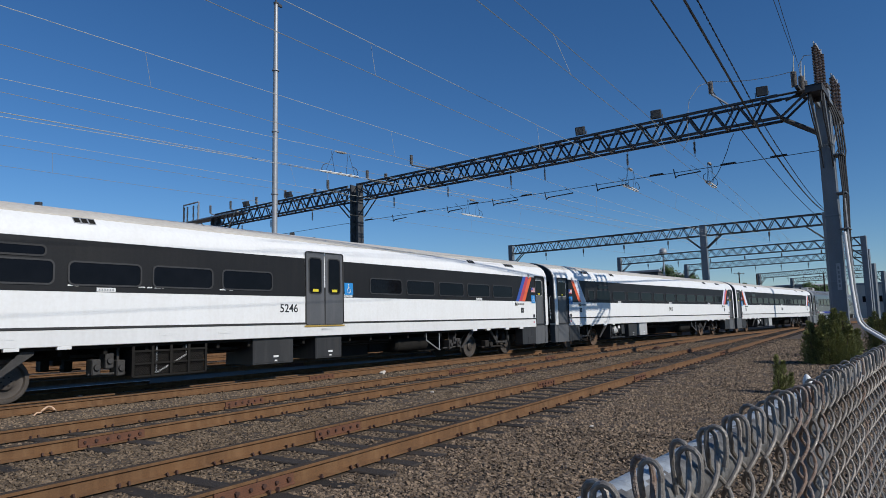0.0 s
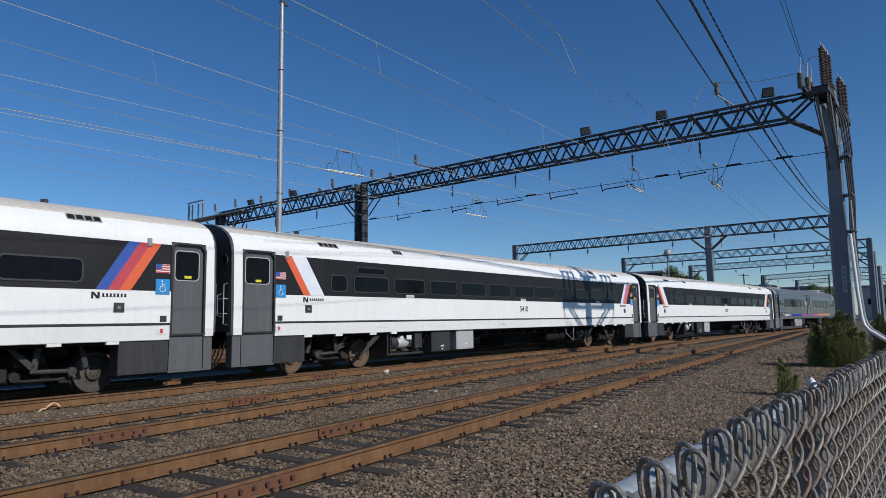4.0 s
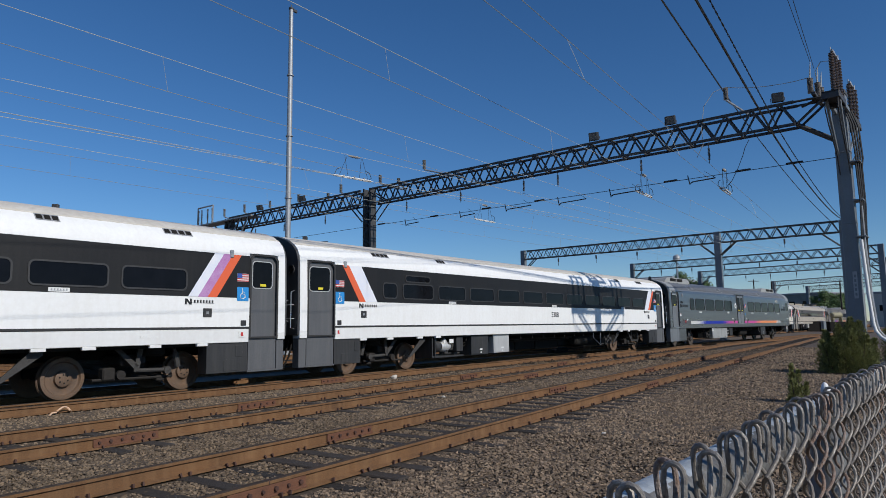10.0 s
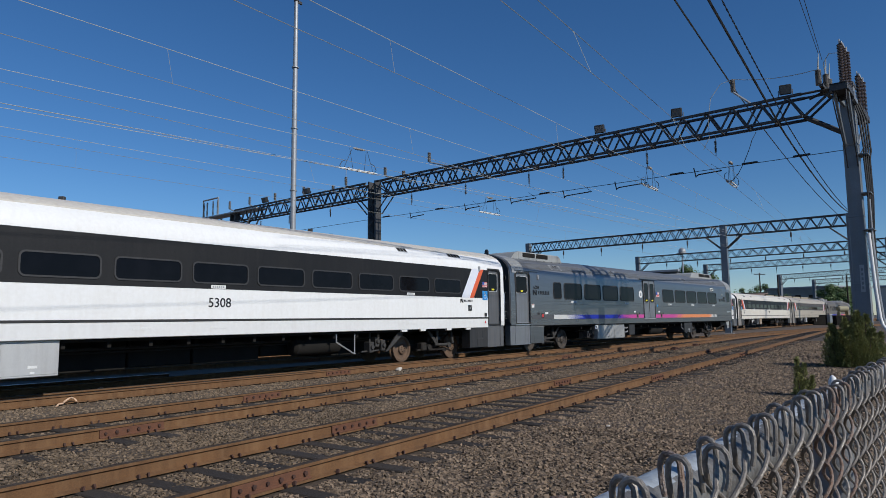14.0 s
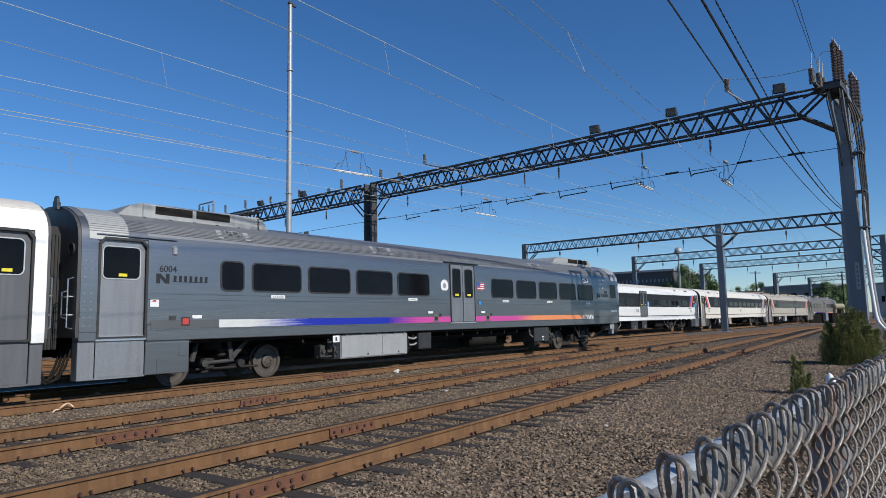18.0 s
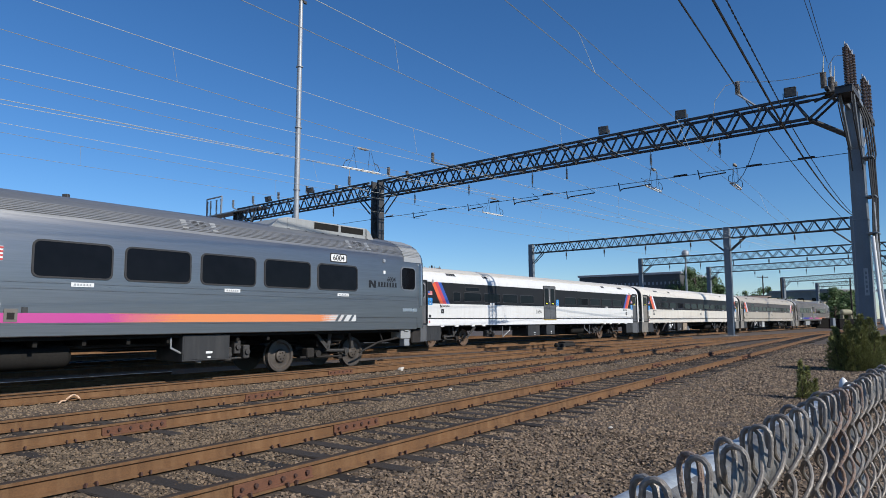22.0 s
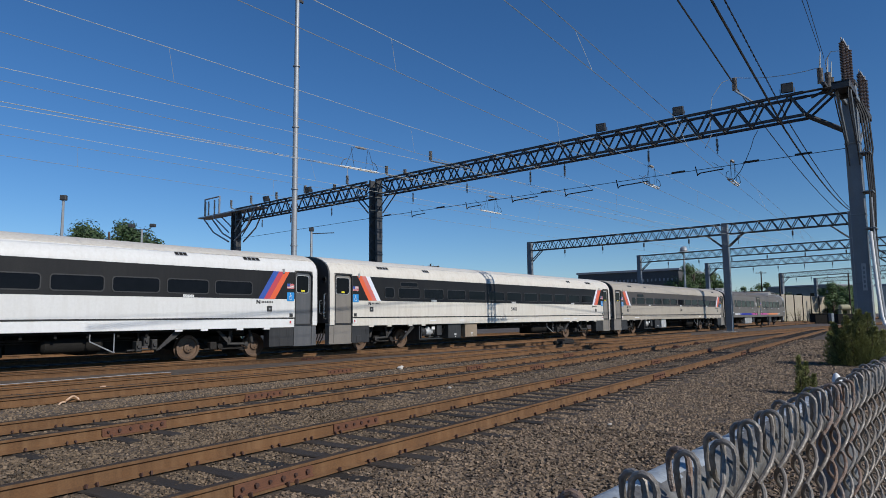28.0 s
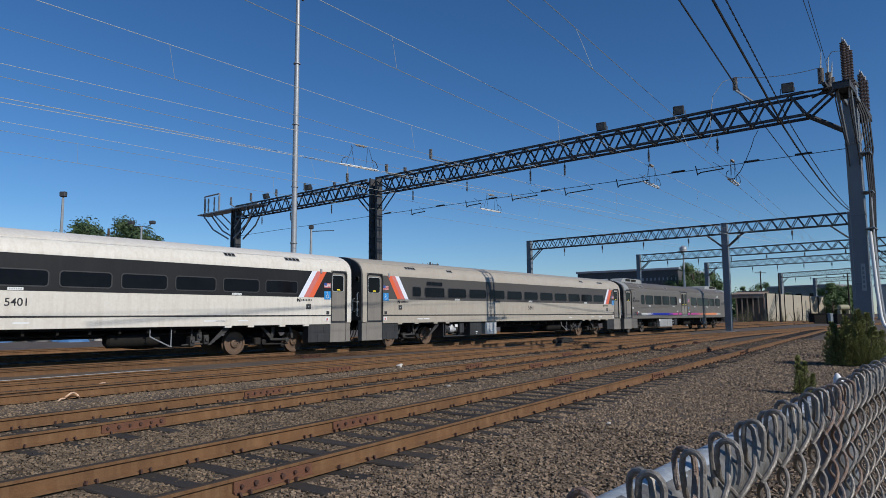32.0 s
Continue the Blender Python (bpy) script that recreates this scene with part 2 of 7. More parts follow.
    porcelain=material("grey_brown_porcelain", (0.30, 0.28, 0.26), 0.35, second=(0.22, 0.20, 0.185), scale=6, amount=0.3),
    porcelain_dark=material("grey_brown_dark_porcelain", (0.088, 0.083, 0.080), 0.4, second=(0.055, 0.052, 0.050), scale=6, amount=0.3),
    white_pipe=material("white_plastic_pipe", (0.78, 0.78, 0.76), 0.45, second=(0.66, 0.65, 0.62), scale=3, amount=0.3),
    tank_yellow=material("cream_yellow_tank_paint", (0.34, 0.31, 0.20), 0.7, second=(0.27, 0.24, 0.15), scale=1.5, amount=0.4),
    wire=material("dark_cable", (0.020, 0.020, 0.021), 0.6),
    copper=material("weathered_contact_wire", (0.27, 0.27, 0.24), 0.5, metal=0.0, second=(0.23, 0.22, 0.20), scale=2, amount=0.3),
    pale_wire=material("pale_feeder_wire", (0.42, 0.42, 0.385), 0.45, metal=0.0, second=(0.48, 0.465, 0.42), scale=2, amount=0.3),
    fence_wire=material("dulled_galvanised_wire", (0.275, 0.248, 0.215), 0.45, metal=0.25, second=(0.115, 0.098, 0.082), scale=25, amount=0.40, fine=200, bump=0.2, bump_scale=400, streak=(0.16, 0.12, 0.09), streak_amount=0.25),
    fence_rust=material("rust_stained_wire", (0.20, 0.115, 0.07), 0.7, metal=0.2, second=(0.28, 0.25, 0.23), scale=40, amount=0.45, fine=200, bump=0.4, bump_scale=400),
    fence_rail=material("peeling_painted_fence_rail", (0.38, 0.415, 0.445), 0.5, metal=0.0, second=(0.20, 0.215, 0.23), scale=11, amount=0.4, fine=90, bump=0.2, bump_scale=120),
)

for _m in ("glass",):
    M[_m].node_tree.nodes["Principled BSDF"].inputs["Specular IOR Level"].default_value = 0.12


# ---- mesh building ----
class Build:
    """Collects vertices and faces of one mesh."""

    def __init__(self):
        self.v, self.f, self.s, self.k = [], [], [], []

    def face(self, idx, smooth=False, slot=0):
        self.f.append(tuple(idx))
        self.s.append(smooth)
        self.k.append(slot)

    def quad(self, a, b, c, d, slot=0):
        i = len(self.v)
        self.v += [tuple(a), tuple(b), tuple(c), tuple(d)]
        self.face((i, i + 1, i + 2, i + 3), False, slot)

    def box(self, x0, x1, y0, y1, z0, z1, c=0.0, m=None, slot=0):
        """A box with chamfered edges of width c, turned by m."""
        i = len(self.v)
        if c <= 0:
            pts = [(x, y, z) for x in (x0, x1) for y in (y0, y1) for z in (z0, z1)]
            fs = [(0, 1, 3, 2), (4, 6, 7, 5), (0, 4, 5, 1), (2, 3, 7, 6), (0, 2, 6, 4), (1, 5, 7, 3)]
        else:
            lo, hi = (x0, y0, z0), (x1, y1, z1)
            pts, idx = [], {}
            for s in range(8):
                sg = [(s >> 2) & 1, (s >> 1) & 1, s & 1]
                for ax in range(3):
                    p = [(hi[a] if sg[a] else lo[a]) if a == ax else (hi[a] - c if sg[a] else lo[a] + c) for a in range(3)]
                    idx[(s, ax)] = len(pts)
                    pts.append(tuple(p))
            fs = []
            for ax in range(3):
                o = [a for a in range(3) if a != ax]
                for d in (0, 1):
                    ring = []
                    for p, q in ((0, 0), (1, 0), (1, 1), (0, 1)):
                        s = (d << (2 - ax)) | (p << (2 - o[0])) | (q << (2 - o[1]))
                        ring.append(idx[(s, ax)])
                    flip = (d == 1) == (ax == 1)
                    fs.append(tuple(reversed(ring)) if flip else tuple(ring))
            for ax in range(3):
                o = [a for a in range(3) if a != ax]
                for p in (0, 1):
                    for q in (0, 1):
                        s0 = (p << (2 - o[0])) | (q << (2 - o[1]))
                        s1 = s0 | (1 << (2 - ax))
                        fs.append((idx[(s0, o[0])], idx[(s1, o[0])], idx[(s1, o[1])], idx[(s0, o[1])]))
            for s in range(8):
                fs.append((idx[(s, 0)], idx[(s, 1)], idx[(s, 2)]))
        if m is not None:
            pts = [tuple(m @ Vector(p)) for p in pts]
        self.v += pts
        for f in fs:
            self.face([i + a for a in f], False, slot)

    def tube(self, pts, r, n=8, caps=True, slot=0, radii=None):
        """A round bar along a chain of points."""
        P = [Vector(p) for p in pts]
        base = len(self.v)
        up = Vector((0, 0, 1))
        d0 = (P[1] - P[0]).normalized()
        if abs(d0.z) > 0.9:
            up = Vector((1, 0, 0))
        for k, p in enumerate(P):
            d = (P[min(k + 1, len(P) - 1)] - P[max(k - 1, 0)]).normalized()
            a = d.cross(up)
            if a.length < 1e-4:
                a = d.cross(Vector((0, 1, 0)))
            a.normalize()
            b = d.cross(a)
            up = a.cross(d)
            rr = radii[k] if radii else r
            for j in range(n):
                t = 2 * math.pi * j / n
                self.v.append(tuple(p + a * (rr * math.cos(t)) + b * (rr * math.sin(t))))
        for k in range(len(P) - 1):
            for j in range(n):
                q = (j + 1) % n
                self.face((base + k * n + j, base + k * n + q, base + (k + 1) * n + q, base + (k + 1) * n + j), n > 4, slot)
        if caps:
            for k, rev in ((0, False), (len(P) - 1, True)):
                i = len(self.v)
                ring = [self.v[base + k * n + j] for j in range(n)]
                self.v += ring
                ids = list(range(i, i + n))
                self.face(ids if rev else ids[::-1], False, slot)

    def turned(self, p, axis, prof, n=16, slot=0):
        """A turned body: prof is (along the axis, radius)."""
        ax = Vector(axis).normalized()
        a = ax.orthogonal().normalized()
        b = ax.cross(a)
        p = Vector(p)
        i = len(self.v)
        for h, r in prof:
            for j in range(n):
                t = 2 * math.pi * j / n
                self.v.append(tuple(p + ax * h + a * (r * math.cos(t)) + b * (r * math.sin(t))))
        for k in range(len(prof) - 1):
            for j in range(n):
                q = (j + 1) % n
                self.face((i + k * n + j, i + k * n + q, i + (k + 1) * n + q, i + (k + 1) * n + j), True, slot)

    def plate(self, outline, origin, ux, uy, thick, slot=0):
        """A flat plate: a 2D outline laid out along ux and uy, with thickness along ux x uy (front at thick)."""
        o, ux, uy = Vector(origin), Vector(ux), Vector(uy)
        nz = ux.cross(uy).normalized()
        i, n = len(self.v), len(outline)
        for h in (0, thick):
            for x, y in outline:
                self.v.append(tuple(o + ux * x + uy * y + nz * h))
        self.face([i + n + j for j in range(n)], False, slot)
        for j in range(n):
            q = (j + 1) % n
            self.face((i + j, i + q, i + n + q, i + n + j), False, slot)

    def ring(self, outer, inner, origin, ux, uy, thick, slot=0):
        """A flat frame between two outlines with the same number of points."""
        o, ux, uy = Vector(origin), Vector(ux), Vector(uy)
        nz = ux.cross(uy).normalized()
        i, n = len(self.v), len(outer)
        for ol, h in ((outer, 0), (outer, thick), (inner, thick), (inner, 0)):
            for x, y in ol:
                self.v.append(tuple(o + ux * x + uy * y + nz * h))
        for a in range(3):
            for j in range(n):
                q = (j + 1) % n
                self.face((i + a * n + j, i + a * n + q, i + (a + 1) * n + q, i + (a + 1) * n + j), False, slot)

    def sweep(self, prof, pts, closed=True, caps=True, slots=None):
        """A profile of (across, up) pushed along a chain of points in plan; across is to the left of the way."""
        P = [Vector(p) for p in pts]
        base, n = len(self.v), len(prof)
        for k, p in enumerate(P):
            d = P[min(k + 1, len(P) - 1)] - P[max(k - 1, 0)]
            d.z = 0
            d.normalize()
            left = Vector((-d.y, d.x, 0))
            for a, u in prof:
                self.v.append(tuple(p + left * a + Vector((0, 0, u))))
        for k in range(len(P) - 1):
            for j in range(n if closed else n - 1):
                q = (j + 1) % n
                self.face((base + k * n + j, base + (k + 1) * n + j, base + (k + 1) * n + q, base + k * n + q), False, slots[j] if slots else 0)
        if caps and closed:
            self.face([base + j for j in range(n)])
            self.face([base + (len(P) - 1) * n + j for j in range(n)][::-1])

    def mesh(self, name, mats):
        me = bpy.data.meshes.new(name)
        me.from_pydata(self.v, [], self.f)
        for m in mats if isinstance(mats, (list, tuple)) else [mats]:
            me.materials.append(m)
        me.polygons.foreach_set("use_smooth", self.s)
        me.polygons.foreach_set("material_index", self.k)
        me.update()
        if any(self.s):
            me.set_sharp_from_angle(angle=radians(38))
        return me


def part(name, b, mat, parent, label="", at=None):
    """One mesh object under a thing or under a part."""
    ob = new(name, b if isinstance(b, bpy.types.Mesh) else b.mesh(name, mat))
    ob.parent = parent
    if at is not None:
        ob.matrix_basis = at
    return tagged(ob, label)


def thing(name, label, category, m=None, group="", kind=""):
    ob = new(name)
    ob.empty_display_size = 0.3
    if m is not None:
        ob.matrix_basis = m
    return tagged(ob, label, category, group, kind)


def single(name, b, mat, label, category, m=None, group="", kind=""):
    ob = new(name, b.mesh(name, mat))
    if m is not None:
        ob.matrix_basis = m
    return tagged(ob, label, category, group, kind)


def rounded(x0, x1, y0, y1, r, n=4):
    """Outline of a rectangle with round corners, anticlockwise."""
    o = []
    for cx, cy, a in ((x1 - r, y0 + r, -90), (x1 - r, y1 - r, 0), (x0 + r, y1 - r, 90), (x0 + r, y0 + r, 180)):
        for k in range(n + 1):
            t = radians(a + 90 * k / n)
            o.append((cx + r * math.cos(t), cy + r * math.sin(t)))
    return o


def words(name, text, size, mat, parent, m, spread=1.0):
    """Lettering in the built-in font as a thin mesh; size is the height of the figures."""
    cu = bpy.data.curves.new(name, "FONT")
    cu.body, cu.size, cu.extrude, cu.align_x = text, size / 0.70, 0.002, "CENTER"
    cu.offset = size * 0.012
    tmp = bpy.data.objects.new(name, cu)
    scene.collection.objects.link(tmp)
    me = bpy.data.meshes.new_from_object(tmp.evaluated_get(bpy.context.evaluated_depsgraph_get()))
    bpy.data.objects.remove(tmp)
    me.materials.clear()
    me.materials.append(mat)
    ob = new(name, me)
    ob.parent = parent
    ob.matrix_basis = m @ Matrix.Diagonal((spread, 1, 1, 1))
    return ob


# ---- plan: two near tracks run along x; the two train lines run at a slight angle to them ----
CAR = 25.94                                   # length over couplers
PIVOT = 9.07                                  # bogie pivots from the middle of a car
LINE_A = (14.834, -3.673, -0.004)               # distance of the centre line from the eye, turn in degrees, height of the rail top
LINE_B = (21.597, -5.274, 0.0)
CURVE_A = (15.5, 31.6, -4.05)                 # the first train's line bends between these distances by so many degrees


def on_line(line, s, off=0.0, z=0.0):
    d, a, e = line
    c, n = math.cos(radians(a)), math.sin(radians(a))
    return Vector((s * c - (d + off) * n, s * n + (d + off) * c, z + e))


def path_a(s):
    """The bending centre line of the first train's track."""
    s0, s1, turn = CURVE_A
    if s <= s0:
        return on_line(LINE_A, s)
    p, a = on_line(LINE_A, s0), radians(LINE_A[1])
    k = radians(turn) / (s1 - s0)
    u = min(s, s1) - s0
    p = p + Vector(((math.sin(a + k * u) - math.sin(a)) / k, (math.cos(a) - math.cos(a + k * u)) / k, 0))
    if s > s1:
        p = p + Vector((math.cos(a + k * u), math.sin(a + k * u), 0)) * (s - s1)
    return p


def path_b(s):
    return on_line(LINE_B, s)


def way_a(t):
    """Where the coupling between the second and third car of the first train is at t seconds, along its line."""
    x = (min(t, 24.6) - 12) / 10
    s = 3.071 + x * (-39.77 + x * (0.116 + x * (0.83 + x * (1.239 + x * (-1.083 + x * (-0.526 + x * 0.423))))))
    return s - 3.61 * max(0.0, t - 24.6)


def way_b(t):
    """The same for the coupling behind the second car of the second train, which starts from rest."""
    if t < 13:
        left = min(13 - t, 4.0)
        return 75.59 + 2.087 * left - 0.5 * 2.087 / 4.0 * left ** 2
    x = (t - 26) / 10
    if t < 18:
        return 27.452 - 54.22 * x - 10.735 * x ** 2 + 4.416 * x ** 3 + 1.929 * x ** 4
    return 27.877 + x * (-53.454 + x * (-10.389 + x * (3.34 + x * (-0.32 - x * 1.029))))


# ---- ground ----
GROUND = -0.190
g = Build()
xs = [-1500, -200, -40, -10, 0, 10, 20, 30, 45, 60, 90, 150, 300, 3000]
ys = [-1500, -200, -40, -10, -3, 0, 3, 6, 9, 12, 18, 26, 40, 90, 300, 3000]
for x in xs:
    for y in ys:
        g.v.append((x, y, GROUND))
for i in range(len(xs) - 1):
    for j in range(len(ys) - 1):
        a = i * len(ys) + j
        g.face((a, a + len(ys), a + len(ys) + 1, a + 1), False, 0 if (xs[i] >= -10 and xs[i + 1] <= 60 and ys[j] >= -3 and ys[j + 1] <= 12) else 1)
single("ground", g, [M["ballast"], M["far_ground"]], "grey-brown crushed stone ballast and cinders of a rail yard", "ground", kind="structure")


# ---- tracks ----
RAIL = [(-0.070, -0.168), (0.070, -0.168), (0.070, -0.157), (0.012, -0.138), (0.010, -0.045), (0.036, -0.034), (0.036, -0.006), (0.028, 0.0),
        (-0.028, 0.0), (-0.036, -0.006), (-0.036, -0.034), (-0.010, -0.045), (-0.012, -0.138), (-0.070, -0.157)]
RAIL_SLOTS = [0, 0, 0, 0, 0, 0, 1, 1, 1, 0, 0, 0, 0, 0]


def shifted(path, off):
    """The path moved to its left by off."""
    out = []
    for k, p in enumerate(path):
        d = path[min(k + 1, len(path) - 1)] - path[max(k - 1, 0)]
        d.z = 0
        d.normalize()
        out.append(p + Vector((-d.y, d.x, 0)) * off)
    return out


def bent(y, x0, x1, turn, x_end):
    """A straight along x at y that bends between x0 and x1 to the given turn."""
    pts, p, a = [Vector((-30, y, 0))], Vector((x0, y, 0)), 0.0
    pts.append(p.copy())
    n = 14
    step = (x1 - x0) / n
    for k in range(n):
        a += radians(turn) / n
        p = p + Vector((math.cos(a), math.sin(a), 0)) * step
        pts.append(p.copy())
    pts.append(p + Vector((math.cos(a), math.sin(a), 0)) * (x_end - x1))
    return pts


def joint_bar(parent, x, y, z, length=0.92, turn=0.0):
    """Six-bolt joint bar on the near side of a rail."""
    b = Build()
    b.box(-length / 2, length / 2, -0.034, -0.014, -0.135, -0.042, 0.005)
    b.box(-length / 2, length / 2, -0.052, -0.030, -0.150, -0.128, 0.004)
    for k in range(6):
        bx = -length / 2 + length * (k + 0.5) / 6
        r = 0.024 if k % 2 else 0.017
        b.turned((bx, -0.033, -0.088), (0, -1, 0), [(0, r), (0.024, r), (0.026, r * 0.5), (0.026, 0.001)], 6 if k % 2 else 10, 1)
    b.box(-0.006, 0.006, -0.037, 0.0365, -0.04, 0.0015, 0, None, 1)
    return part("joint_bar", b, [M["joint"], M["bolt"]], parent, "reddish rusty bolted joint bar", pose(x, y, z, 0, 0, turn))


def railway_track(label, path, z, joints=(), head="rail_top", tie_from=None, tie_to=None, spacing=0.56, gauge=1.51, rest_ties=True):
    t = thing("railway_track", label, "railway track", kind="structure")
    path = [Vector((p.x, p.y, z)) for p in path]
    rails = []
    for off in (-gauge / 2, gauge / 2):
        b = Build()
        b.sweep(RAIL, shifted(path, off), True, True, RAIL_SLOTS)
        rails.append(part("rail", b, [M["rust"], M[head]], t))
    for which, x, y in joints:
        joint_bar(rails[which], x, y, z)
    # length along the path
    marks, total = [0.0], 0.0
    for p, q in zip(path, path[1:]):
        total += (q - p).length
        marks.append(total)

    def at(d):
        for k in range(len(path) - 1):
            if d <= marks[k + 1] or k == len(path) - 2:
                f = (d - marks[k]) / (marks[k + 1] - marks[k])
                w = path[k + 1] - path[k]
                return path[k].lerp(path[k + 1], f), math.degrees(math.atan2(w.y, w.x))

    rng = random.Random(int(abs(path[0].y) * 100))
    tb = Build()
    tb.box(-0.098, 0.098, -1.3, 1.3, -0.17, 0.0, 0.012)
    tie = tb.mesh("tie", M["tie"])
    rest, spikes = Build(), Build()
    d = 0.3
    while d < min(total, 175):
        p, a = at(d)
        if p.x > -4:
            m = pose(p.x, p.y + rng.uniform(-0.06, 0.06), z - 0.166 + rng.uniform(-0.016, 0.004), 0, 0, a + rng.uniform(-1.5, 1.5))
            if tie_from is not None and tie_from <= p.x <= tie_to:
                part("tie", tie, None, t, "", m)
                c, n = math.cos(radians(a)), math.sin(radians(a))
                for off in (-gauge / 2, gauge / 2):
                    for side in (-1, 1):
                        for dx in (-0.05, 0.055):
                            if rng.random() < 0.85:
                                o = off + side * 0.083
                                q = Vector((p.x + dx * c - o * n, p.y + dx * n + o * c, z - 0.15))
                                spikes.box(-0.009, 0.009, -0.016, 0.016, -0.012, 0.028, 0, Matrix.Translation(q) @ pose(0, 0, 0, side * 14, rng.uniform(-25, 25), a + rng.uniform(-12, 12)))
            elif rest_ties:
                rest.box(-0.115, 0.115, -1.3, 1.3, -0.17, 0.0, 0, m)
        d += spacing * rng.uniform(0.94, 1.06)
    if rest.v:
        tagged(part("distant_ties", rest, M["tie"], t), kind="stuff")
    if spikes.v:
        tagged(part("rail_spikes", spikes, M["bolt"], t), kind="stuff")
    return t


def line_path(line, s0, s1, off=0.0):
    return [on_line((line[0], line[1], 0), s, off) for s in (s0, (s0 + s1) / 2, s1)]


railway_track("rusty siding track on half-buried dark timber ties", bent(5.514, 66, 86, -9.0, 96), 0.0,
              [(0, 4.20, 4.759), (0, 16.26, 4.759), (0, 27.48, 4.759), (1, 6.99, 6.269), (1, 14.05, 6.269), (1, 21.17, 6.269), (1, 28.72, 6.269)], "rail_top", -3, 48)
railway_track("rusty siding track sunk into the ballast", bent(9.403, 44, 60, -9.0, 62), 0.0,
              [(0, 5.14, 8.648), (0, 17.5, 8.648), (1, 8.66, 10.158), (1, 16.48, 10.158), (1, 23.23, 10.158)], "rail_top", -3, 40)
railway_track("running track with dull rusty rails", [path_a(s) for s in [-60, 0] + list(range(15, 34, 2)) + [120, 330]], LINE_A[2], [], "rail_top", -3, 30)
railway_track("running track with worn brown rails", line_path(LINE_B, -60, 330), LINE_B[2], [], "rail_top", -3, 30)
railway_track("weedy rusty yard track", line_path(LINE_B, -60, 330, 5.2), LINE_B[2], [], "rail_top")
railway_track("weedy rusty yard track", line_path(LINE_B, -60, 330, 9.6), LINE_B[2], [], "rail_top")


def lone_rail(label, pts, head, joints=()):
    """A single rail without its mate, part of the worn switch beside the running track."""
    b = Build()
    b.sweep(RAIL, [Vector(p) for p in pts], True, True, RAIL_SLOTS)
    t = thing("switch_rail", label, "rail", None, "switch rails")
    r = part("rail", b, [M["rust"], M[head]], t)
    for k in joints:
        p, q = Vector(pts[k]), Vector(pts[k + 1])
        joint_bar(r, p.x, p.y, p.z, 0.92, math.degrees(math.atan2(q.y - p.y, q.x - p.x)))
    # steel plates under the rail
    plate = Build()
    plate.box(-0.09, 0.09, -0.14, 0.14, -0.172, -0.150, 0.004)
    plate = plate.mesh("tie_plate", M["rust"])
    for p, q in zip([Vector(p) for p in pts], [Vector(p) for p in pts[1:]]):
        n = min(30, int((q - p).length / 0.56))
        for j in range(n):
            c = p.lerp(q, (j + 0.5) / n)
            part("tie_plate", plate, None, t, "", pose(c.x, c.y, c.z, 0, 0, math.degrees(math.atan2(q.y - p.y, q.x - p.x))))
    return t


SWITCH_NEAR = [(3.5, 13.23, 0), (6.0, 13.12, 0), (13.57, 12.78, 0), (24.0, 12.25, 0)]
SWITCH_FAR = [(1.0, 16.5, 0), (6.48, 16.18, 0), (9.48, 15.98, 0), (10.4, 15.9, -0.01)]
lone_rail("rusty outer switch rail on the ballast", SWITCH_NEAR, "rail_top", (2,))
lone_rail("switch rail with a bright worn head", SWITCH_FAR, "polished")


lone_rail("dull brown rail between the two running lines", [(-4.0, 21.3, -0.03), (7.79, 19.48, -0.03), (17.55, 17.97, -0.03), (52.0, 12.6, -0.03)], "rail_top", (2,))

# oily bed along the two running lines, blackened for shade under trains
less_gloss(M["rail_top"], 0.06)
less_gloss(M["under"], 0.15)
less_gloss(M["bogie"], 0.25)
less_gloss(M["black"], 0.25)
less_gloss(M["glass"], 0.13)
# near-black colour also stands in for the shade below the cars
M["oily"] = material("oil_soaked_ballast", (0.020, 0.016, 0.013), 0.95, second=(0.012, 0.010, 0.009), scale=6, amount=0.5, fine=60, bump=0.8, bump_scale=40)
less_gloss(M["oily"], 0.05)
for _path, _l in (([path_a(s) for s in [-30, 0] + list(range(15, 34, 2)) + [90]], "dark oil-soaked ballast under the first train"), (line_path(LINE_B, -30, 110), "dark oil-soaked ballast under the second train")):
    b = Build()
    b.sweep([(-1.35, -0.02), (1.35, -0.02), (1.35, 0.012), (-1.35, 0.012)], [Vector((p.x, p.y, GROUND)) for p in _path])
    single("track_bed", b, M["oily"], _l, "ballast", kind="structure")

# litter between the tracks: a loop of pale rope and some white stones
M["rope"] = material("pale_orange_rope", (0.62, 0.36, 0.20), 0.8, second=(0.70, 0.52, 0.38), scale=20, amount=0.5)
M["chalk"] = material("white_stone", (0.62, 0.58, 0.52), 0.9, second=(0.45, 0.40, 0.35), scale=12, amount=0.4, bump=0.4)
b = Build()
b.tube([(-0.34, -0.04, 0.02), (-0.22, 0.02, 0.05)] + [(0.13 * math.cos(a) + 0.03 * k / 9, 0.03 * math.sin(2 * a), 0.075 + 0.06 * math.sin(a)) for k, a in enumerate([3.6 - 0.42 * j for j in range(10)])] + [(0.26, 0.05, 0.02)], 0.017, 6)
single("rope_coil", b, M["rope"], "loop of pale orange rope lying beside the rail", "rope", pose(6.40, 12.92, GROUND, 0, 0, 20))


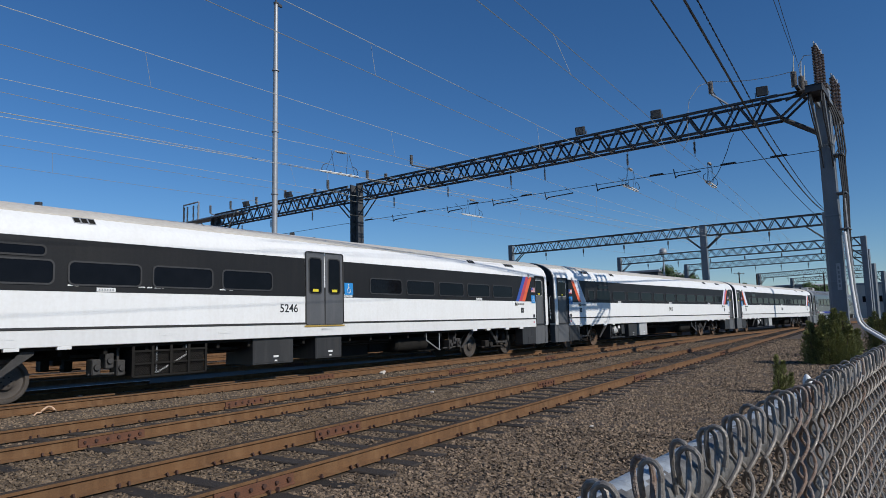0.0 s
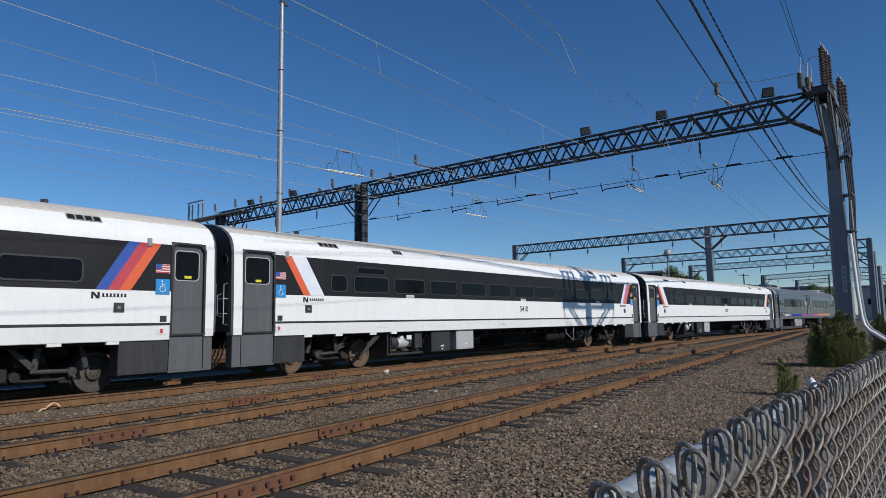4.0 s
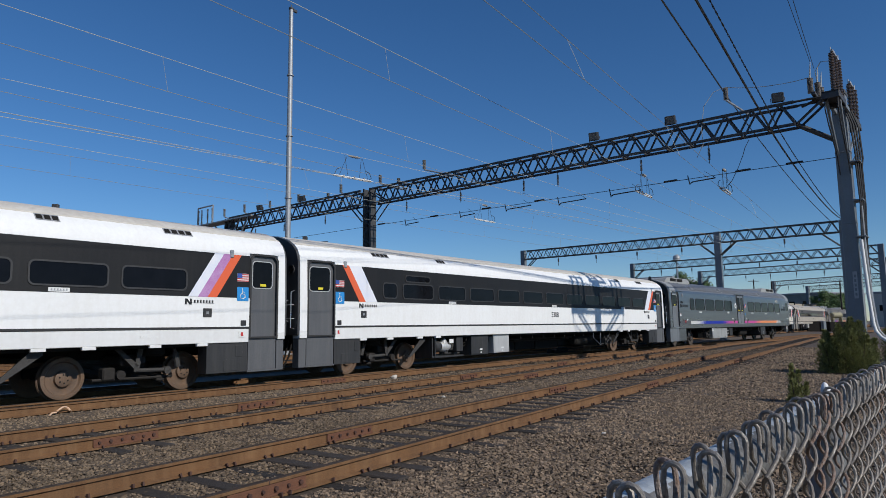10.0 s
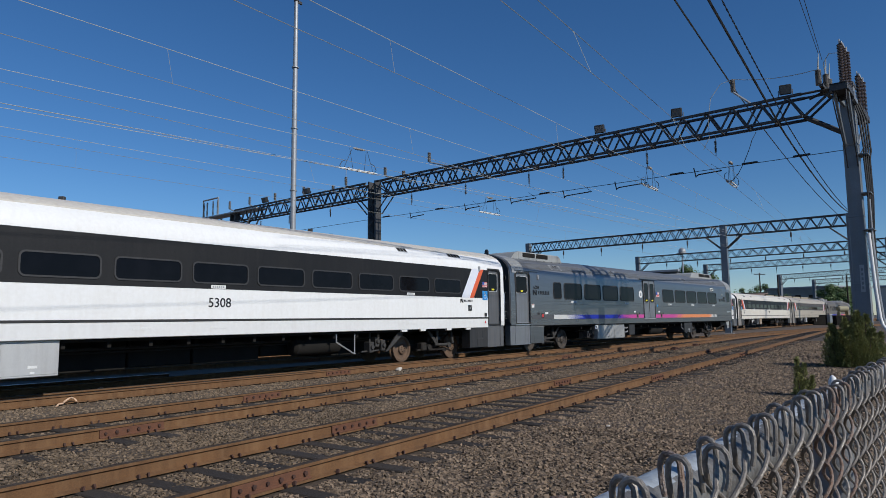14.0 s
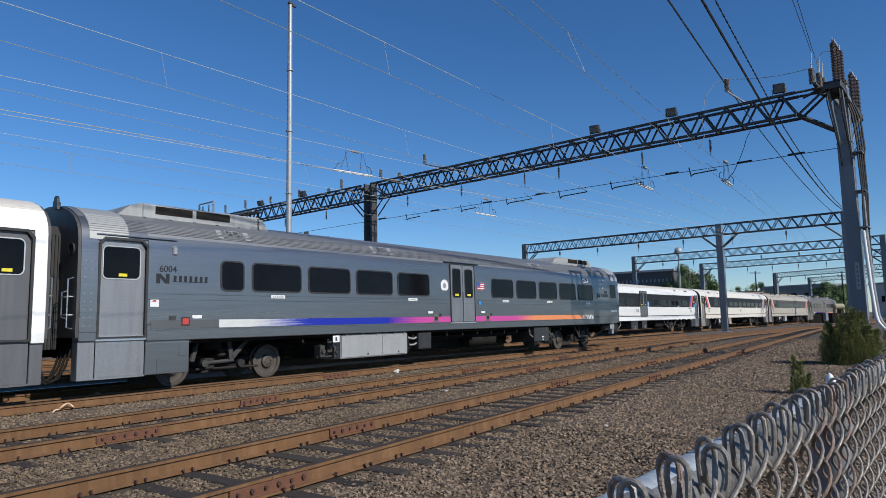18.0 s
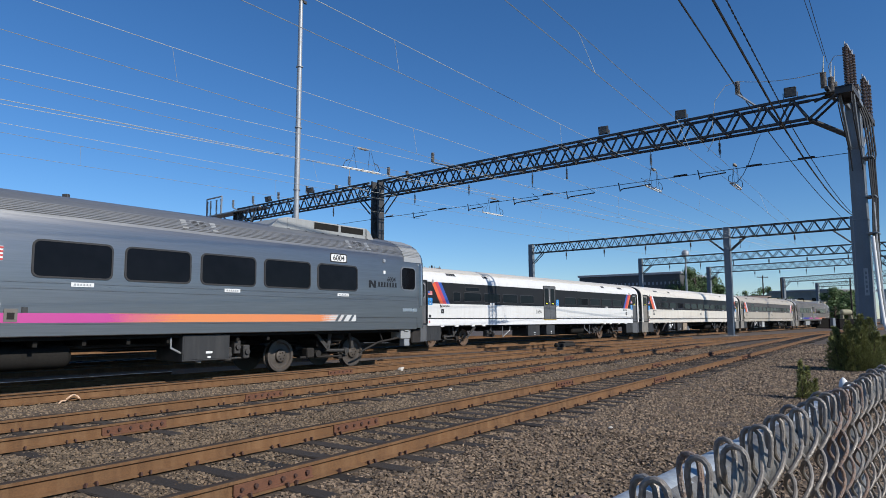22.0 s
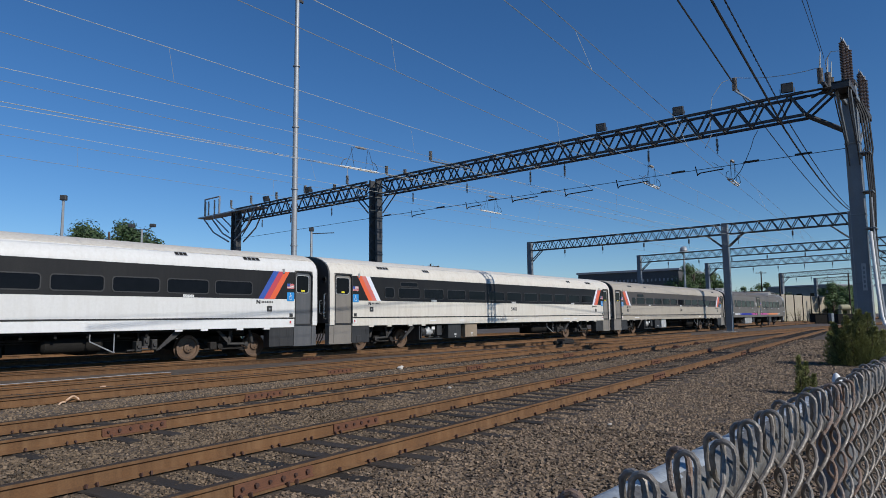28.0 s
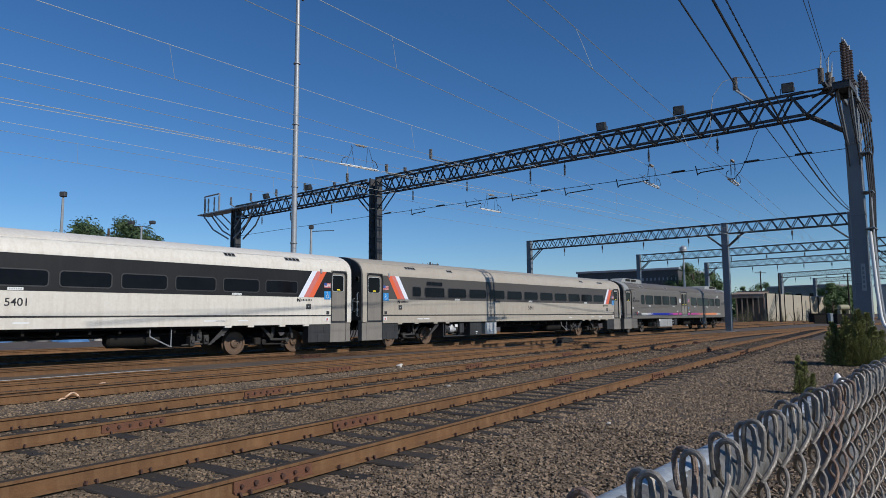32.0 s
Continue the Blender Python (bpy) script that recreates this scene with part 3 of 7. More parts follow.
def pale_stone(x, y, size, seed, mat="chalk"):
    rng = random.Random(seed)
    b = Build()
    n = 7
    rings = [(-0.3, 0.75), (0.1, 1.0), (0.5, 0.7)]
    for z, r in rings:
        for j in range(n):
            t = 2 * math.pi * j / n
            q = r * rng.uniform(0.7, 1.1)
            b.v.append((size * q * math.cos(t), size * 0.8 * q * math.sin(t), size * z * rng.uniform(0.8, 1.2)))
    b.v.append((0, 0, size * 0.65))
    for k in range(2):
        for j in range(n):
            b.face((k * n + j, k * n + (j + 1) % n, (k + 1) * n + (j + 1) % n, (k + 1) * n + j))
    for j in range(n):
        b.face((2 * n + j, 2 * n + (j + 1) % n, 3 * n))
    single("pale_stone", b, M[mat], "pale broken stone lying between the rails", "stone", pose(x, y, GROUND + size * 0.25, 0, 0, rng.uniform(0, 360)), "pale stones")


for _k, (_x, _y, _s) in enumerate(((7.06, 14.6, 0.10), (7.94, 14.7, 0.12), (15.84, 12.42, 0.11), (16.14, 12.6, 0.10), (15.5, 9.43, 0.07), (25.9, 12.6, 0.15), (12.1, 8.1, 0.05), (9.2, 3.4, 0.04), (5.1, 2.6, 0.035))):
    pale_stone(_x, _y, _s, _k, "rope" if _k < 2 else "chalk")


# hand-worn switch gear in the bed of the bending track
sw = thing("switch_machine", "dark oily switch machine with throw rods across the track", "switch machine", pose(33.0, 14.62, GROUND, 0, 0, -7.5))
b = Build()
b.box(-0.62, 0.62, -0.28, 0.28, 0.0, 0.26, 0.03)
b.box(-0.35, 0.55, -0.24, 0.24, 0.26, 0.34, 0.03)
part("housing", b, M["bogie"], sw)
b = Build()
b.turned((-0.62, 0, 0.15), (-1, 0, 0), [(0, 0.12), (0.30, 0.12), (0.34, 0.06), (0.34, 0.001)], 12)
part("motor", b, M["under"], sw)
for _x, _l in ((-0.35, 2.9), (0.15, 2.6), (0.5, 2.9)):
    b = Build()
    b.tube([(_x, -0.2, 0.11), (_x + 0.04, -_l, 0.11)], 0.028, 6)
    part("throw_rod", b, M["bogie"], sw)
for _k, (_x, _y, _s) in enumerate(((30.6, 13.5, 1.0), (33.9, 13.2, 1.2), (35.6, 13.1, 0.9), (38.5, 12.95, 1.1), (41.0, 12.7, 1.0), (44.5, 12.3, 1.2), (31.9, 8.43, 0.9), (29.9, 6.5, 0.8), (36.2, 8.5, 0.9))):
    d = thing("rail_brace", "rust-black rail brace bolted beside the rail", "rail brace", pose(_x, _y, GROUND, 0, 0, -7 + 3 * (_k % 3)), "rail braces")
    b = Build()
    b.plate([(-0.22 * _s, 0), (0.22 * _s, 0), (0.15 * _s, 0.13), (-0.15 * _s, 0.13)], (0, 0.09, 0), (1, 0, 0), (0, 0, 1), 0.18)
    part("casting", b, M["bolt"], d)
    b = Build()
    b.box(-0.34 * _s, 0.34 * _s, -0.16, 0.16, 0.0, 0.03, 0.006)
    part("base_plate", b, M["joint"], d)
    for x in (-0.1, 0.1):
        b = Build()
        b.turned((x, -0.09, 0.07), (0, -1, 0), [(0, 0.025), (0.03, 0.025), (0.032, 0.001)], 6)
        part("bolt", b, M["bolt"], d)


# ---- passenger cars: x along the car, the side towards the platform-less yard at y = -1.6, z from the rail top ----
PROFILE = [(1.60, 1.42), (1.60, 2.12), (1.575, 3.12), (1.55, 3.28), (1.47, 3.45), (1.32, 3.60), (1.08, 3.74), (0.72, 3.86), (0.35, 3.92), (0, 3.94)]


def side_y(z):
    """How far out the side of the body is at height z."""
    pr = PROFILE
    if z <= pr[0][1]:
        return 1.60
    for (y0, z0), (y1, z1) in zip(pr, pr[1:]):
        if z <= z1:
            return y0 + (y1 - y0) * (z - z0) / (z1 - z0)
    return 0.0


def shell(b, x0, x1, prof, close=True, slot_above=None, bottom=True):
    """A length of car body between x0 and x1 with the half profile on both sides."""
    full = [(-y, z) for y, z in prof] + [(y, z) for y, z in reversed(prof[:-1])]
    i, n = len(b.v), len(full)
    for x in (x0, x1):
        for y, z in full:
            b.v.append((x, y, z))
    for j in range(n - 1):
        slot = 1 if slot_above and min(full[j][1], full[j + 1][1]) >= slot_above else 0
        b.face((i + j, i + n + j, i + n + j + 1, i + j + 1), min(full[j][1], full[j + 1][1]) > 3.2, slot)
    if close:
        b.face([i + j for j in range(n)])
        b.face([i + n + j for j in reversed(range(n))])
    if bottom:
        b.face((i, i + n - 1, i + 2 * n - 1, i + n))


def on_side(b_fn, name, mats, parent, label=""):
    b = Build()
    b_fn(b)
    return part(name, b, mats, parent, label)


UX, UY = Vector((1, 0, 0)), Vector((0, 0, 1))      # seen from the yard: right and up; the outward normal is -y


def patch(name, x0, x1, z0, z1, mat, parent, proud=0.004, label="", r=0.0, skew=0.0, thick=0.004):
    """A plate on the side of the body that follows its lean; skew moves the upper edge along."""
    b = Build()
    y0, y1 = -side_y(z0) - proud, -side_y(z1) - proud
    if r:
        o = rounded(x0, x1, 0, z1 - z0, r)
    else:
        o = [(x0, 0), (x1, 0), (x1 + skew, z1 - z0), (x0 + skew, z1 - z0)]
    lean = Vector((0, (y1 - y0) / (z1 - z0), 1))
    b.plate(o, (0, y0, z0), UX, lean, thick)
    return part(name, b, mat, parent, label)


def window(x0, x1, z0, z1, parent, frame_mat, r=0.09, proud=0.006, name="window"):
    """Rubber-framed fixed window: a pane set back in a proud rounded frame."""
    y0, y1 = -side_y(z0) - proud, -side_y(z1) - proud
    lean = Vector((0, (y1 - y0) / (z1 - z0), 1))
    b = Build()
    b.ring(rounded(x0 - 0.035, x1 + 0.035, -0.035, z1 - z0 + 0.035, r + 0.03), rounded(x0, x1, 0, z1 - z0, r), (0, y0, z0), UX, lean, 0.014)
    w = part(name, b, frame_mat, parent)
    p = Build()
    p.plate(rounded(x0, x1, 0, z1 - z0, r), (0, y0, z0), UX, lean, 0.004)
    part("pane", p, M["glass"], w, "dark tinted glass pane")
    return w


def bars(x0, x1, z0, z1, parent, n, mat="ink", proud=0.006, name="lettering"):
    """Writing too small to read, as plain bars."""
    b = Build()
    y = -side_y((z0 + z1) / 2) - proud
    step = (x1 - x0) / n
    foot = (z1 - z0) * 0.08
    o = [(x0, z0), (x1, z0), (x1, z0 + foot)]
    for k in reversed(range(n)):
        a, c = x0 + k * step + step * 0.22, x0 + (k + 1) * step - step * 0.26
        o += [(c, z0 + foot), (c, z1), (a, z1), (a, z0 + foot)]
    o.append((x0, z0 + foot))
    b.plate(o, (0, y, 0), UX, UY, 0.002)
    return part(name, b, M[mat], parent)


def wheelset(parent, x, mat="wheel"):
    b = Build()
    for s in (-1, 1):
        y = s * 0.715
        b.turned((0, y, 0), (0, s, 0), [(-0.065, 0.455), (-0.04, 0.44), (-0.035, 0.425), (0.07, 0.415), (0.075, 0.40), (0.075, 0.345), (0.03, 0.32), (0.02, 0.24),
                                        (0.045, 0.17), (0.10, 0.155), (0.115, 0.12), (0.115, 0.0)], 28)
        b.turned((0, y, 0), (0, -s, 0), [(0.065, 0.455), (0.065, 0.08)], 28)
        for k in range(6):
            t = k * math.pi / 3
            b.turned((0.085 * math.cos(t), y + s * 0.113, 0.085 * math.sin(t)), (0, s, 0), [(0, 0.016), (0.016, 0.016), (0.018, 0.001)], 6, 1)
    b.tube([(0, -0.66, 0), (0, 0.66, 0)], 0.085, 12, False, 1)
    ob = part("wheelset", b, [M[mat], M["bogie"]], parent, "pair of rust-brown steel wheels on an axle", pose(x, 0, 0.42))
    return ob


def bogie(car, x, rolling, flip=1, wheel="wheel"):
    """Two-axle inboard-framed truck; flip turns it so that its brake side faces the middle of the car."""
    f = flip
    b = Build()
    for s in (-1, 1):
        y = s * 0.52
        b.tube([(-1.55, y, 0.47), (-1.0, y, 0.55), (-0.5, y, 0.42), (0.5, y, 0.42), (1.0, y, 0.55), (1.55, y, 0.47)], 0.10, 8)
    b.box(-0.28, 0.28, -1.05, 1.05, 0.62, 0.84, 0.04)
    b.box(-0.6, 0.6, -0.5, 0.5, 0.42, 0.66, 0.05)
    g = part("bogie", b, M["bogie"], car, "dark oily steel truck", pose(x, 0, 0))
    for s in (-1, 1):
        a = Build()
        # tapering hanger with a web opening, hung from the underframe
        y = s * 1.13
        xs = [f * q for q in (-0.52, 0.14, 0.10, 0.05, -0.06)]
        a.plate([(xs[0], 1.10), (xs[1], 1.10), (xs[1], 1.02), (xs[0], 1.02)][::f], (0, y, 0), (1, 0, 0), (0, 0, 1), 0.05)
        a.plate([(xs[1], 1.02), (xs[3], 0.50), (xs[4], 0.50), (f * 0.02, 1.02)][::f], (0, y, 0), (1, 0, 0), (0, 0, 1), 0.05)
        a.plate([(xs[0], 1.02), (f * -0.40, 1.02), (xs[3], 0.62), (xs[4], 0.56)][::-f], (0, y, 0), (1, 0, 0), (0, 0, 1), 0.05)
        a.tube([(f * -0.02, y, 0.52), (f * 0.66, y, 0.50)], 0.045, 8)
        a.turned((f * 0.70, y + 0.06, 0.49), (0, -1, 0), [(0, 0.001), (0, 0.085), (0.12, 0.085), (0.12, 0.04), (0.13, 0.001)], 12)
        part("bolster_hanger", a, M["hanger"], g, "grimy grey steel hanger")
        c = Build()
        c.turned((f * 0.44, s * 0.98, 0.80), (0, 0, 1), [(0, 0.001), (0, 0.20), (0.05, 0.26), (0.14, 0.24), (0.20, 0.27), (0.28, 0.24), (0.28, 0.001)], 14)
        part("air_spring", c, M["under"], g, "black rubber air spring")
        d = Build()
        d.tube([(f * 0.84, s * 1.10, 1.06), (f * 0.90, s * 1.10, 0.86)], 0.045, 8)
        d.tube([(f * 0.90, s * 1.10, 0.88), (f * 0.99, s * 1.08, 0.55)], 0.065, 8)
        part("damper", d, M["hanger"], g, "slanted damper strut")
        h = Build()
        h.box(-0.66, -0.40, *sorted((s * 0.86, s * 1.10)), 0.34, 0.60, 0.03)
        h.turned((f * -0.30, s * 1.06, 0.44), (0, s, 0), [(0, 0.10), (0.08, 0.095), (0.085, 0.001)], 12)
        h.tube([(-0.85, s * 1.02, 0.36), (0.85, s * 1.02, 0.34)], 0.03, 6)
        h.box(f * 0.62 - 0.10, f * 0.62 + 0.10, *sorted((s * 0.80, s * 1.04)), 0.26, 0.40, 0.02)
        part("brake_cylinder", h, M["bogie"], g)
        # brake rigging with valves on the inner side of the truck
        v = Build()
        for q, z in ((-2.72, 0.60), (-2.98, 0.72), (-3.22, 0.56)):
            v.box(f * q - 0.09, f * q + 0.09, *sorted((s * 1.05, s * 1.32)), z - 0.16, z + 0.16, 0.02)
            v.turned((f * q, s * 1.30, z), (0, s, 0), [(0, 0.07), (0.07, 0.06), (0.075, 0.001)], 10)
        v.tube([(f * -2.60, s * 1.2, 0.46), (f * -3.55, s * 1.2, 0.44)], 0.025, 6)
        v.tube([(f * -2.90, s * 1.2, 0.86), (f * -2.90, s * 1.2, 1.05)], 0.03, 6)
        v.tube([(f * -3.2, s * 1.2, 0.70), (f * -3.2, s * 1.2, 1.05)], 0.03, 6)
        part("brake_valve", v, M["hanger"], g, "cluster of grimy brake valves")
    for dx in (-1.295, 1.295):
        rolling.append(wheelset(g, dx, wheel))
    return g


def end_doors(car, s, pal, inner=11.57, outer=12.42, skirt=10.46):
    """Recessed vestibule door with steps at one end; s is -1 or 1."""
    d, post = pal["door"], pal["body"]
    x0, x1 = sorted((s * inner, s * outer))
    b = Build()
    b.box(x0, x1, -1.535, -1.50, 1.14, 3.19, 0.004)
    b.box(x0, x1, -1.55, -1.53, 1.10, 1.16, 0.004)
    door = part("vestibule_door", b, M[d], car, "dark grey sliding end door")
    fr = Build()
    fr.ring([(x0, 1.14), (x1, 1.14), (x1, 3.06), (x1 - 0.12, 3.19), (x0 + 0.12, 3.19), (x0, 3.06)],
            [(x0 + 0.05, 1.18), (x1 - 0.05, 1.18), (x1 - 0.05, 3.03), (x1 - 0.14, 3.14), (x0 + 0.14, 3.14), (x0 + 0.05, 3.03)], (0, -1.575, 0), UX, UY, 0.03)
    part("door_frame", fr, M["rubber"], door)
    w = Build()
    w.plate(rounded(x0 + 0.12, x1 - 0.16, 2.36, 3.00, 0.09), (0, -1.536, 0), UX, UY, 0.003)
    part("pane", w, M["glass"], door, "dark tinted glass pane")
    r = Build()
    r.ring(rounded(x0 + 0.10, x1 - 0.14, 2.34, 3.02, 0.105), rounded(x0 + 0.12, x1 - 0.16, 2.36, 3.00, 0.09), (0, -1.536, 0), UX, UY, 0.012)
    part("window_trim", r, M["box_silver"], door)
    y = Build()
    y.box((x0 + x1) / 2 - 0.08, (x0 + x1) / 2 + 0.09, -1.545, -1.54, 2.40, 2.46)
    part("notice", y, M["yellow"], door, "small yellow notice")
    # steps below the door
    st = Build()
    st.box(x0 + 0.02, x1 - 0.02, -1.55, -1.51, 0.38, 1.10, 0.004)
    st.box(x0, x1, -1.56, -1.2, 0.34, 0.38, 0.004)
    part("step_well", st, M[pal["step"]], car, "grey step well cover")
    for hx in (x0 + 0.02, x1 - 0.02):
        gr = Build()
        gr.tube([(hx, -1.53, 1.25), (hx, -1.59, 1.30), (hx, -1.59, 1.95), (hx, -1.53, 2.0)], 0.013, 6)
        part("grab_rail", gr, M["bright"], car, "bright steel grab rail")
    # body above the door and the corner post
    up = Build()
    shell(up, x0, x1, [(side_y(3.19), 3.19)] + PROFILE[3:], True, 3.59)
    part("door_header", up, [M[post], M[pal["roof"]]], car)
    p0, p1 = sorted((s * outer, s * 12.64))
    cp = Build()
    shell(cp, p0, p1, [(1.60, 1.28)] + PROFILE[1:], True, 3.59)
    part("corner_post", cp, [M[post], M[pal["roof"]]], car)
    for sy in (-1, 1):
        lo = Build()
        lo.box(p0, p1, *sorted((sy * 1.56, sy * 1.3)), 0.34, 1.10, 0.01)
        part("corner_skirt", lo, M[pal["step"]], car)
        lo = Build()
        lo.box(p0 - 0.004, p1 + 0.004, *sorted((sy * 1.606, sy * 1.3)), 1.10, 1.28, 0.012)
        part("post_shoe", lo, M[pal["shoe"]], car, "bare metal foot of the corner post")
    q0, q1 = sorted((s * skirt, s * inner))
    sk = Build()
    sk.box(q0, q1, -1.56, -1.2, 0.36, 1.08, 0.01)
    sk.box(q0 + 0.25 if s < 0 else q0 + 0.45, q1 - 0.45 if s < 0 else q1 - 0.25, -1.568, -1.55, 0.40, 0.66, 0.004)
    sk.box(q0 + 0.75, q0 + 0.95, -1.568, -1.55, 0.72, 0.98, 0.004)
    if pal["body"].startswith("silver"):
        part("step_box", sk, M[pal["body"]], car, "stainless skirt plate below the side")
    else:
        part("step_box", sk, M["box"], car, "charcoal steel skirt box")
    # vestibule inside and end face with its diaphragm
    v = Build()
    v.box(*sorted((s * (inner - 0.04), s * outer)), -1.48, 1.48, 1.10, 3.18, 0)
    part("vestibule", v, M["under"], car)
    # dark end wall with a porthole, handrails and the rubber gangway
    w0, xe = s * 12.64, s * 12.70
    ew = Build()
    shell(ew, *sorted((w0, xe)), [(y * 0.99, z - 0.02) for y, z in [(1.60, 1.20)] + PROFILE[1:]], True)
    wall = part("end_wall", ew, M["end_dark"], car, "charcoal painted end wall")
    for sy in (-1, 1):
        ph = Build()
        ph.turned((xe, sy * 1.30, 2.92), (s, 0, 0), [(0, 0.13), (0.03, 0.13), (0.03, 0.095), (0.012, 0.095)], 18)
        hole = part("porthole", ph, M["rubber"], wall, "round porthole")
        gl = Build()
        gl.turned((xe, sy * 1.30, 2.92), (s, 0, 0), [(0.012, 0.095), (0.012, 0.001)], 18)
        part("pane", gl, M["glass"], hole)
        for dy, za, zb in ((0.10, 1.35, 2.35), (-0.16, 1.55, 2.10)):
            rl = Build()
            y = sy * (1.32 + dy)
            rl.tube([(xe, y, za), (xe + s * 0.10, y, za + 0.03), (xe + s * 0.10, y, zb - 0.03), (xe, y, zb)], 0.015, 6)
            part("end_handrail", rl, M["bright"], wall)
        for z in (1.62, 1.98):
            st = Build()
            y0, y1 = sy * 1.16, sy * 1.42
            st.tube([(xe, y0, z), (xe + s * 0.11, y0, z), (xe + s * 0.11, y1, z), (xe, y1, z)], 0.012, 6)
            part("end_rung", st, M["galv"], wall)
    xo = s * (CAR / 2 - 0.015)
    a0, a1 = sorted((xe, xo))
    e = Build()
    e.ring([(-0.72, 0.95), (0.72, 0.95), (0.72, 3.25), (0.55, 3.45), (-0.55, 3.45), (-0.72, 3.25)],
           [(-0.5, 1.15), (0.5, 1.15), (0.5, 3.1), (0.35, 3.25), (-0.35, 3.25), (-0.5, 3.1)], (a0, 0, 0), (0, 1, 0), UY, a1 - a0)
    gw = part("gangway_bellows", e, M["rubber"], car, "black ribbed rubber gangway")
    for k in range(4):
        fx = a0 + (a1 - a0) * (k + 0.3) / 4
        fo = Build()
        fo.box(fx, fx + 0.02, -0.75, -0.71, 0.97, 3.26, 0.004)
        part("bellows_fold", fo, M["rubber"], gw)
    for k in range(4):
        y = -1.25 + k * 0.16
        hs = Build()
        hs.tube([(s * 12.60, y, 1.05), (s * 12.72, y, 0.62), (s * 12.82, y + 0.05, 0.40 - 0.04 * (k % 2)), (s * (CAR / 2), y + 0.08, 0.34 - 0.05 * (k % 2))], 0.024, 6)
        part("brake_hose", hs, M["under"], car)
    cp = Build()
    cp.tube([(s * 12.2, 0, 0.88), (s * (CAR / 2 - 0.004), 0, 0.88)], 0.11, 8)
    part("coupler", cp, M["under"], car)


def access_sign(x, z, parent, size=0.33):
    s = patch("access_sign", x, x + size, z, z + size * 1.02, M["sign_blue"], parent, 0.008, "blue wheelchair access sign")
    b = Build()
    y = -side_y(z) - 0.014
    cx, cz, k = x + size / 2, z + size / 2, size
    pts = [(cx + 0.20 * k * math.cos(t) - 0.02 * k, y, cz - 0.14 * k + 0.20 * k * math.sin(t)) for t in [radians(a) for a in range(100, 375, 25)]]
    b.tube(pts, 0.028 * k, 4, False)
    b.tube([(cx - 0.06 * k, y, cz + 0.30 * k), (cx - 0.05 * k, y, cz), (cx + 0.14 * k, y, cz - 0.01 * k), (cx + 0.22 * k, y, cz - 0.25 * k)], 0.035 * k, 4, False)
    b.tube([(cx - 0.06 * k, y, cz + 0.16 * k), (cx + 0.14 * k, y, cz + 0.14 * k)], 0.025 * k, 4, False)
    b.turned((cx - 0.06 * k, y + 0.002, cz + 0.38 * k), (0, -1, 0), [(0, 0.06 * k), (0.004, 0.06 * k), (0.004, 0.001)], 8)
    part("pictogram", b, M["paper"], s)


def flag(x, z, parent, w=0.32, h=0.19):
    f = patch("flag_decal", x, x + w, z, z + h, M["paper"], parent, 0.008, "small flag with red and white stripes")
    b = Build()
    y = -side_y(z) - 0.013
    for k in range(4):
        b.box(x, x + w, y - 0.002, y, z + h * (0.02 + k * 0.27), z + h * (0.15 + k * 0.27))
    part("stripes", b, M["label_red"], f)
    c = Build()
    c.box(x, x + w * 0.42, y - 0.004, y - 0.001, z + h * 0.46, z + h)
    part("canton", c, M["blue"], f)


def roof_vent(x0, x1, parent, z0=3.46, z1=3.595):
    y0, y1 = -side_y(z0) - 0.004, -side_y(z1) - 0.004
    lean = Vector((0, (y1 - y0) / (z1 - z0), 1))
    b = Build()
    b.plate([(x0, 0), (x1, 0), (x1, z1 - z0), (x0, z1 - z0)], (0, y0, z0), UX, lean, 0.006)
    v = part("roof_vent", b, M["galv"], parent, "grey louvred roof vent")
    s = Build()
    n = max(2, round((x1 - x0) / 0.16))
    for k in range(n):
        a = x0 + (x1 - x0) * (k + 0.12) / n
        s.plate([(a, 0.02), (a + (x1 - x0) / n * 0.76, 0.02), (a + (x1 - x0) / n * 0.76, z1 - z0 - 0.02), (a, z1 - z0 - 0.02)], (0, y0, z0), UX, lean, 0.010)
    part("louvres", s, M["under"], v)


def under_box(name, x0, x1, z0, z1, mat, car, label, tags=1, y=-1.5):
    b = Build()
    b.box(x0, x1, y, y + 1.1, z0, z1, 0.012)
    b.box(x0 + 0.03, x1 - 0.03, y - 0.008, y, z0 + 0.04, z1 - 0.04, 0.004)
    ob = part(name, b, M[mat], car, label)
    if tags:
        t = Build()
        cx = x0 + (x1 - x0) * 0.55
        t.box(cx - 0.08, cx + 0.08, y - 0.012, y - 0.007, z0 + 0.16, z0 + 0.21)
        t.box(cx - 0.04, cx + 0.04, y - 0.012, y - 0.007, z0 + 0.06, z0 + 0.10)
        part("tag", t, M["paper"], ob)
    return ob


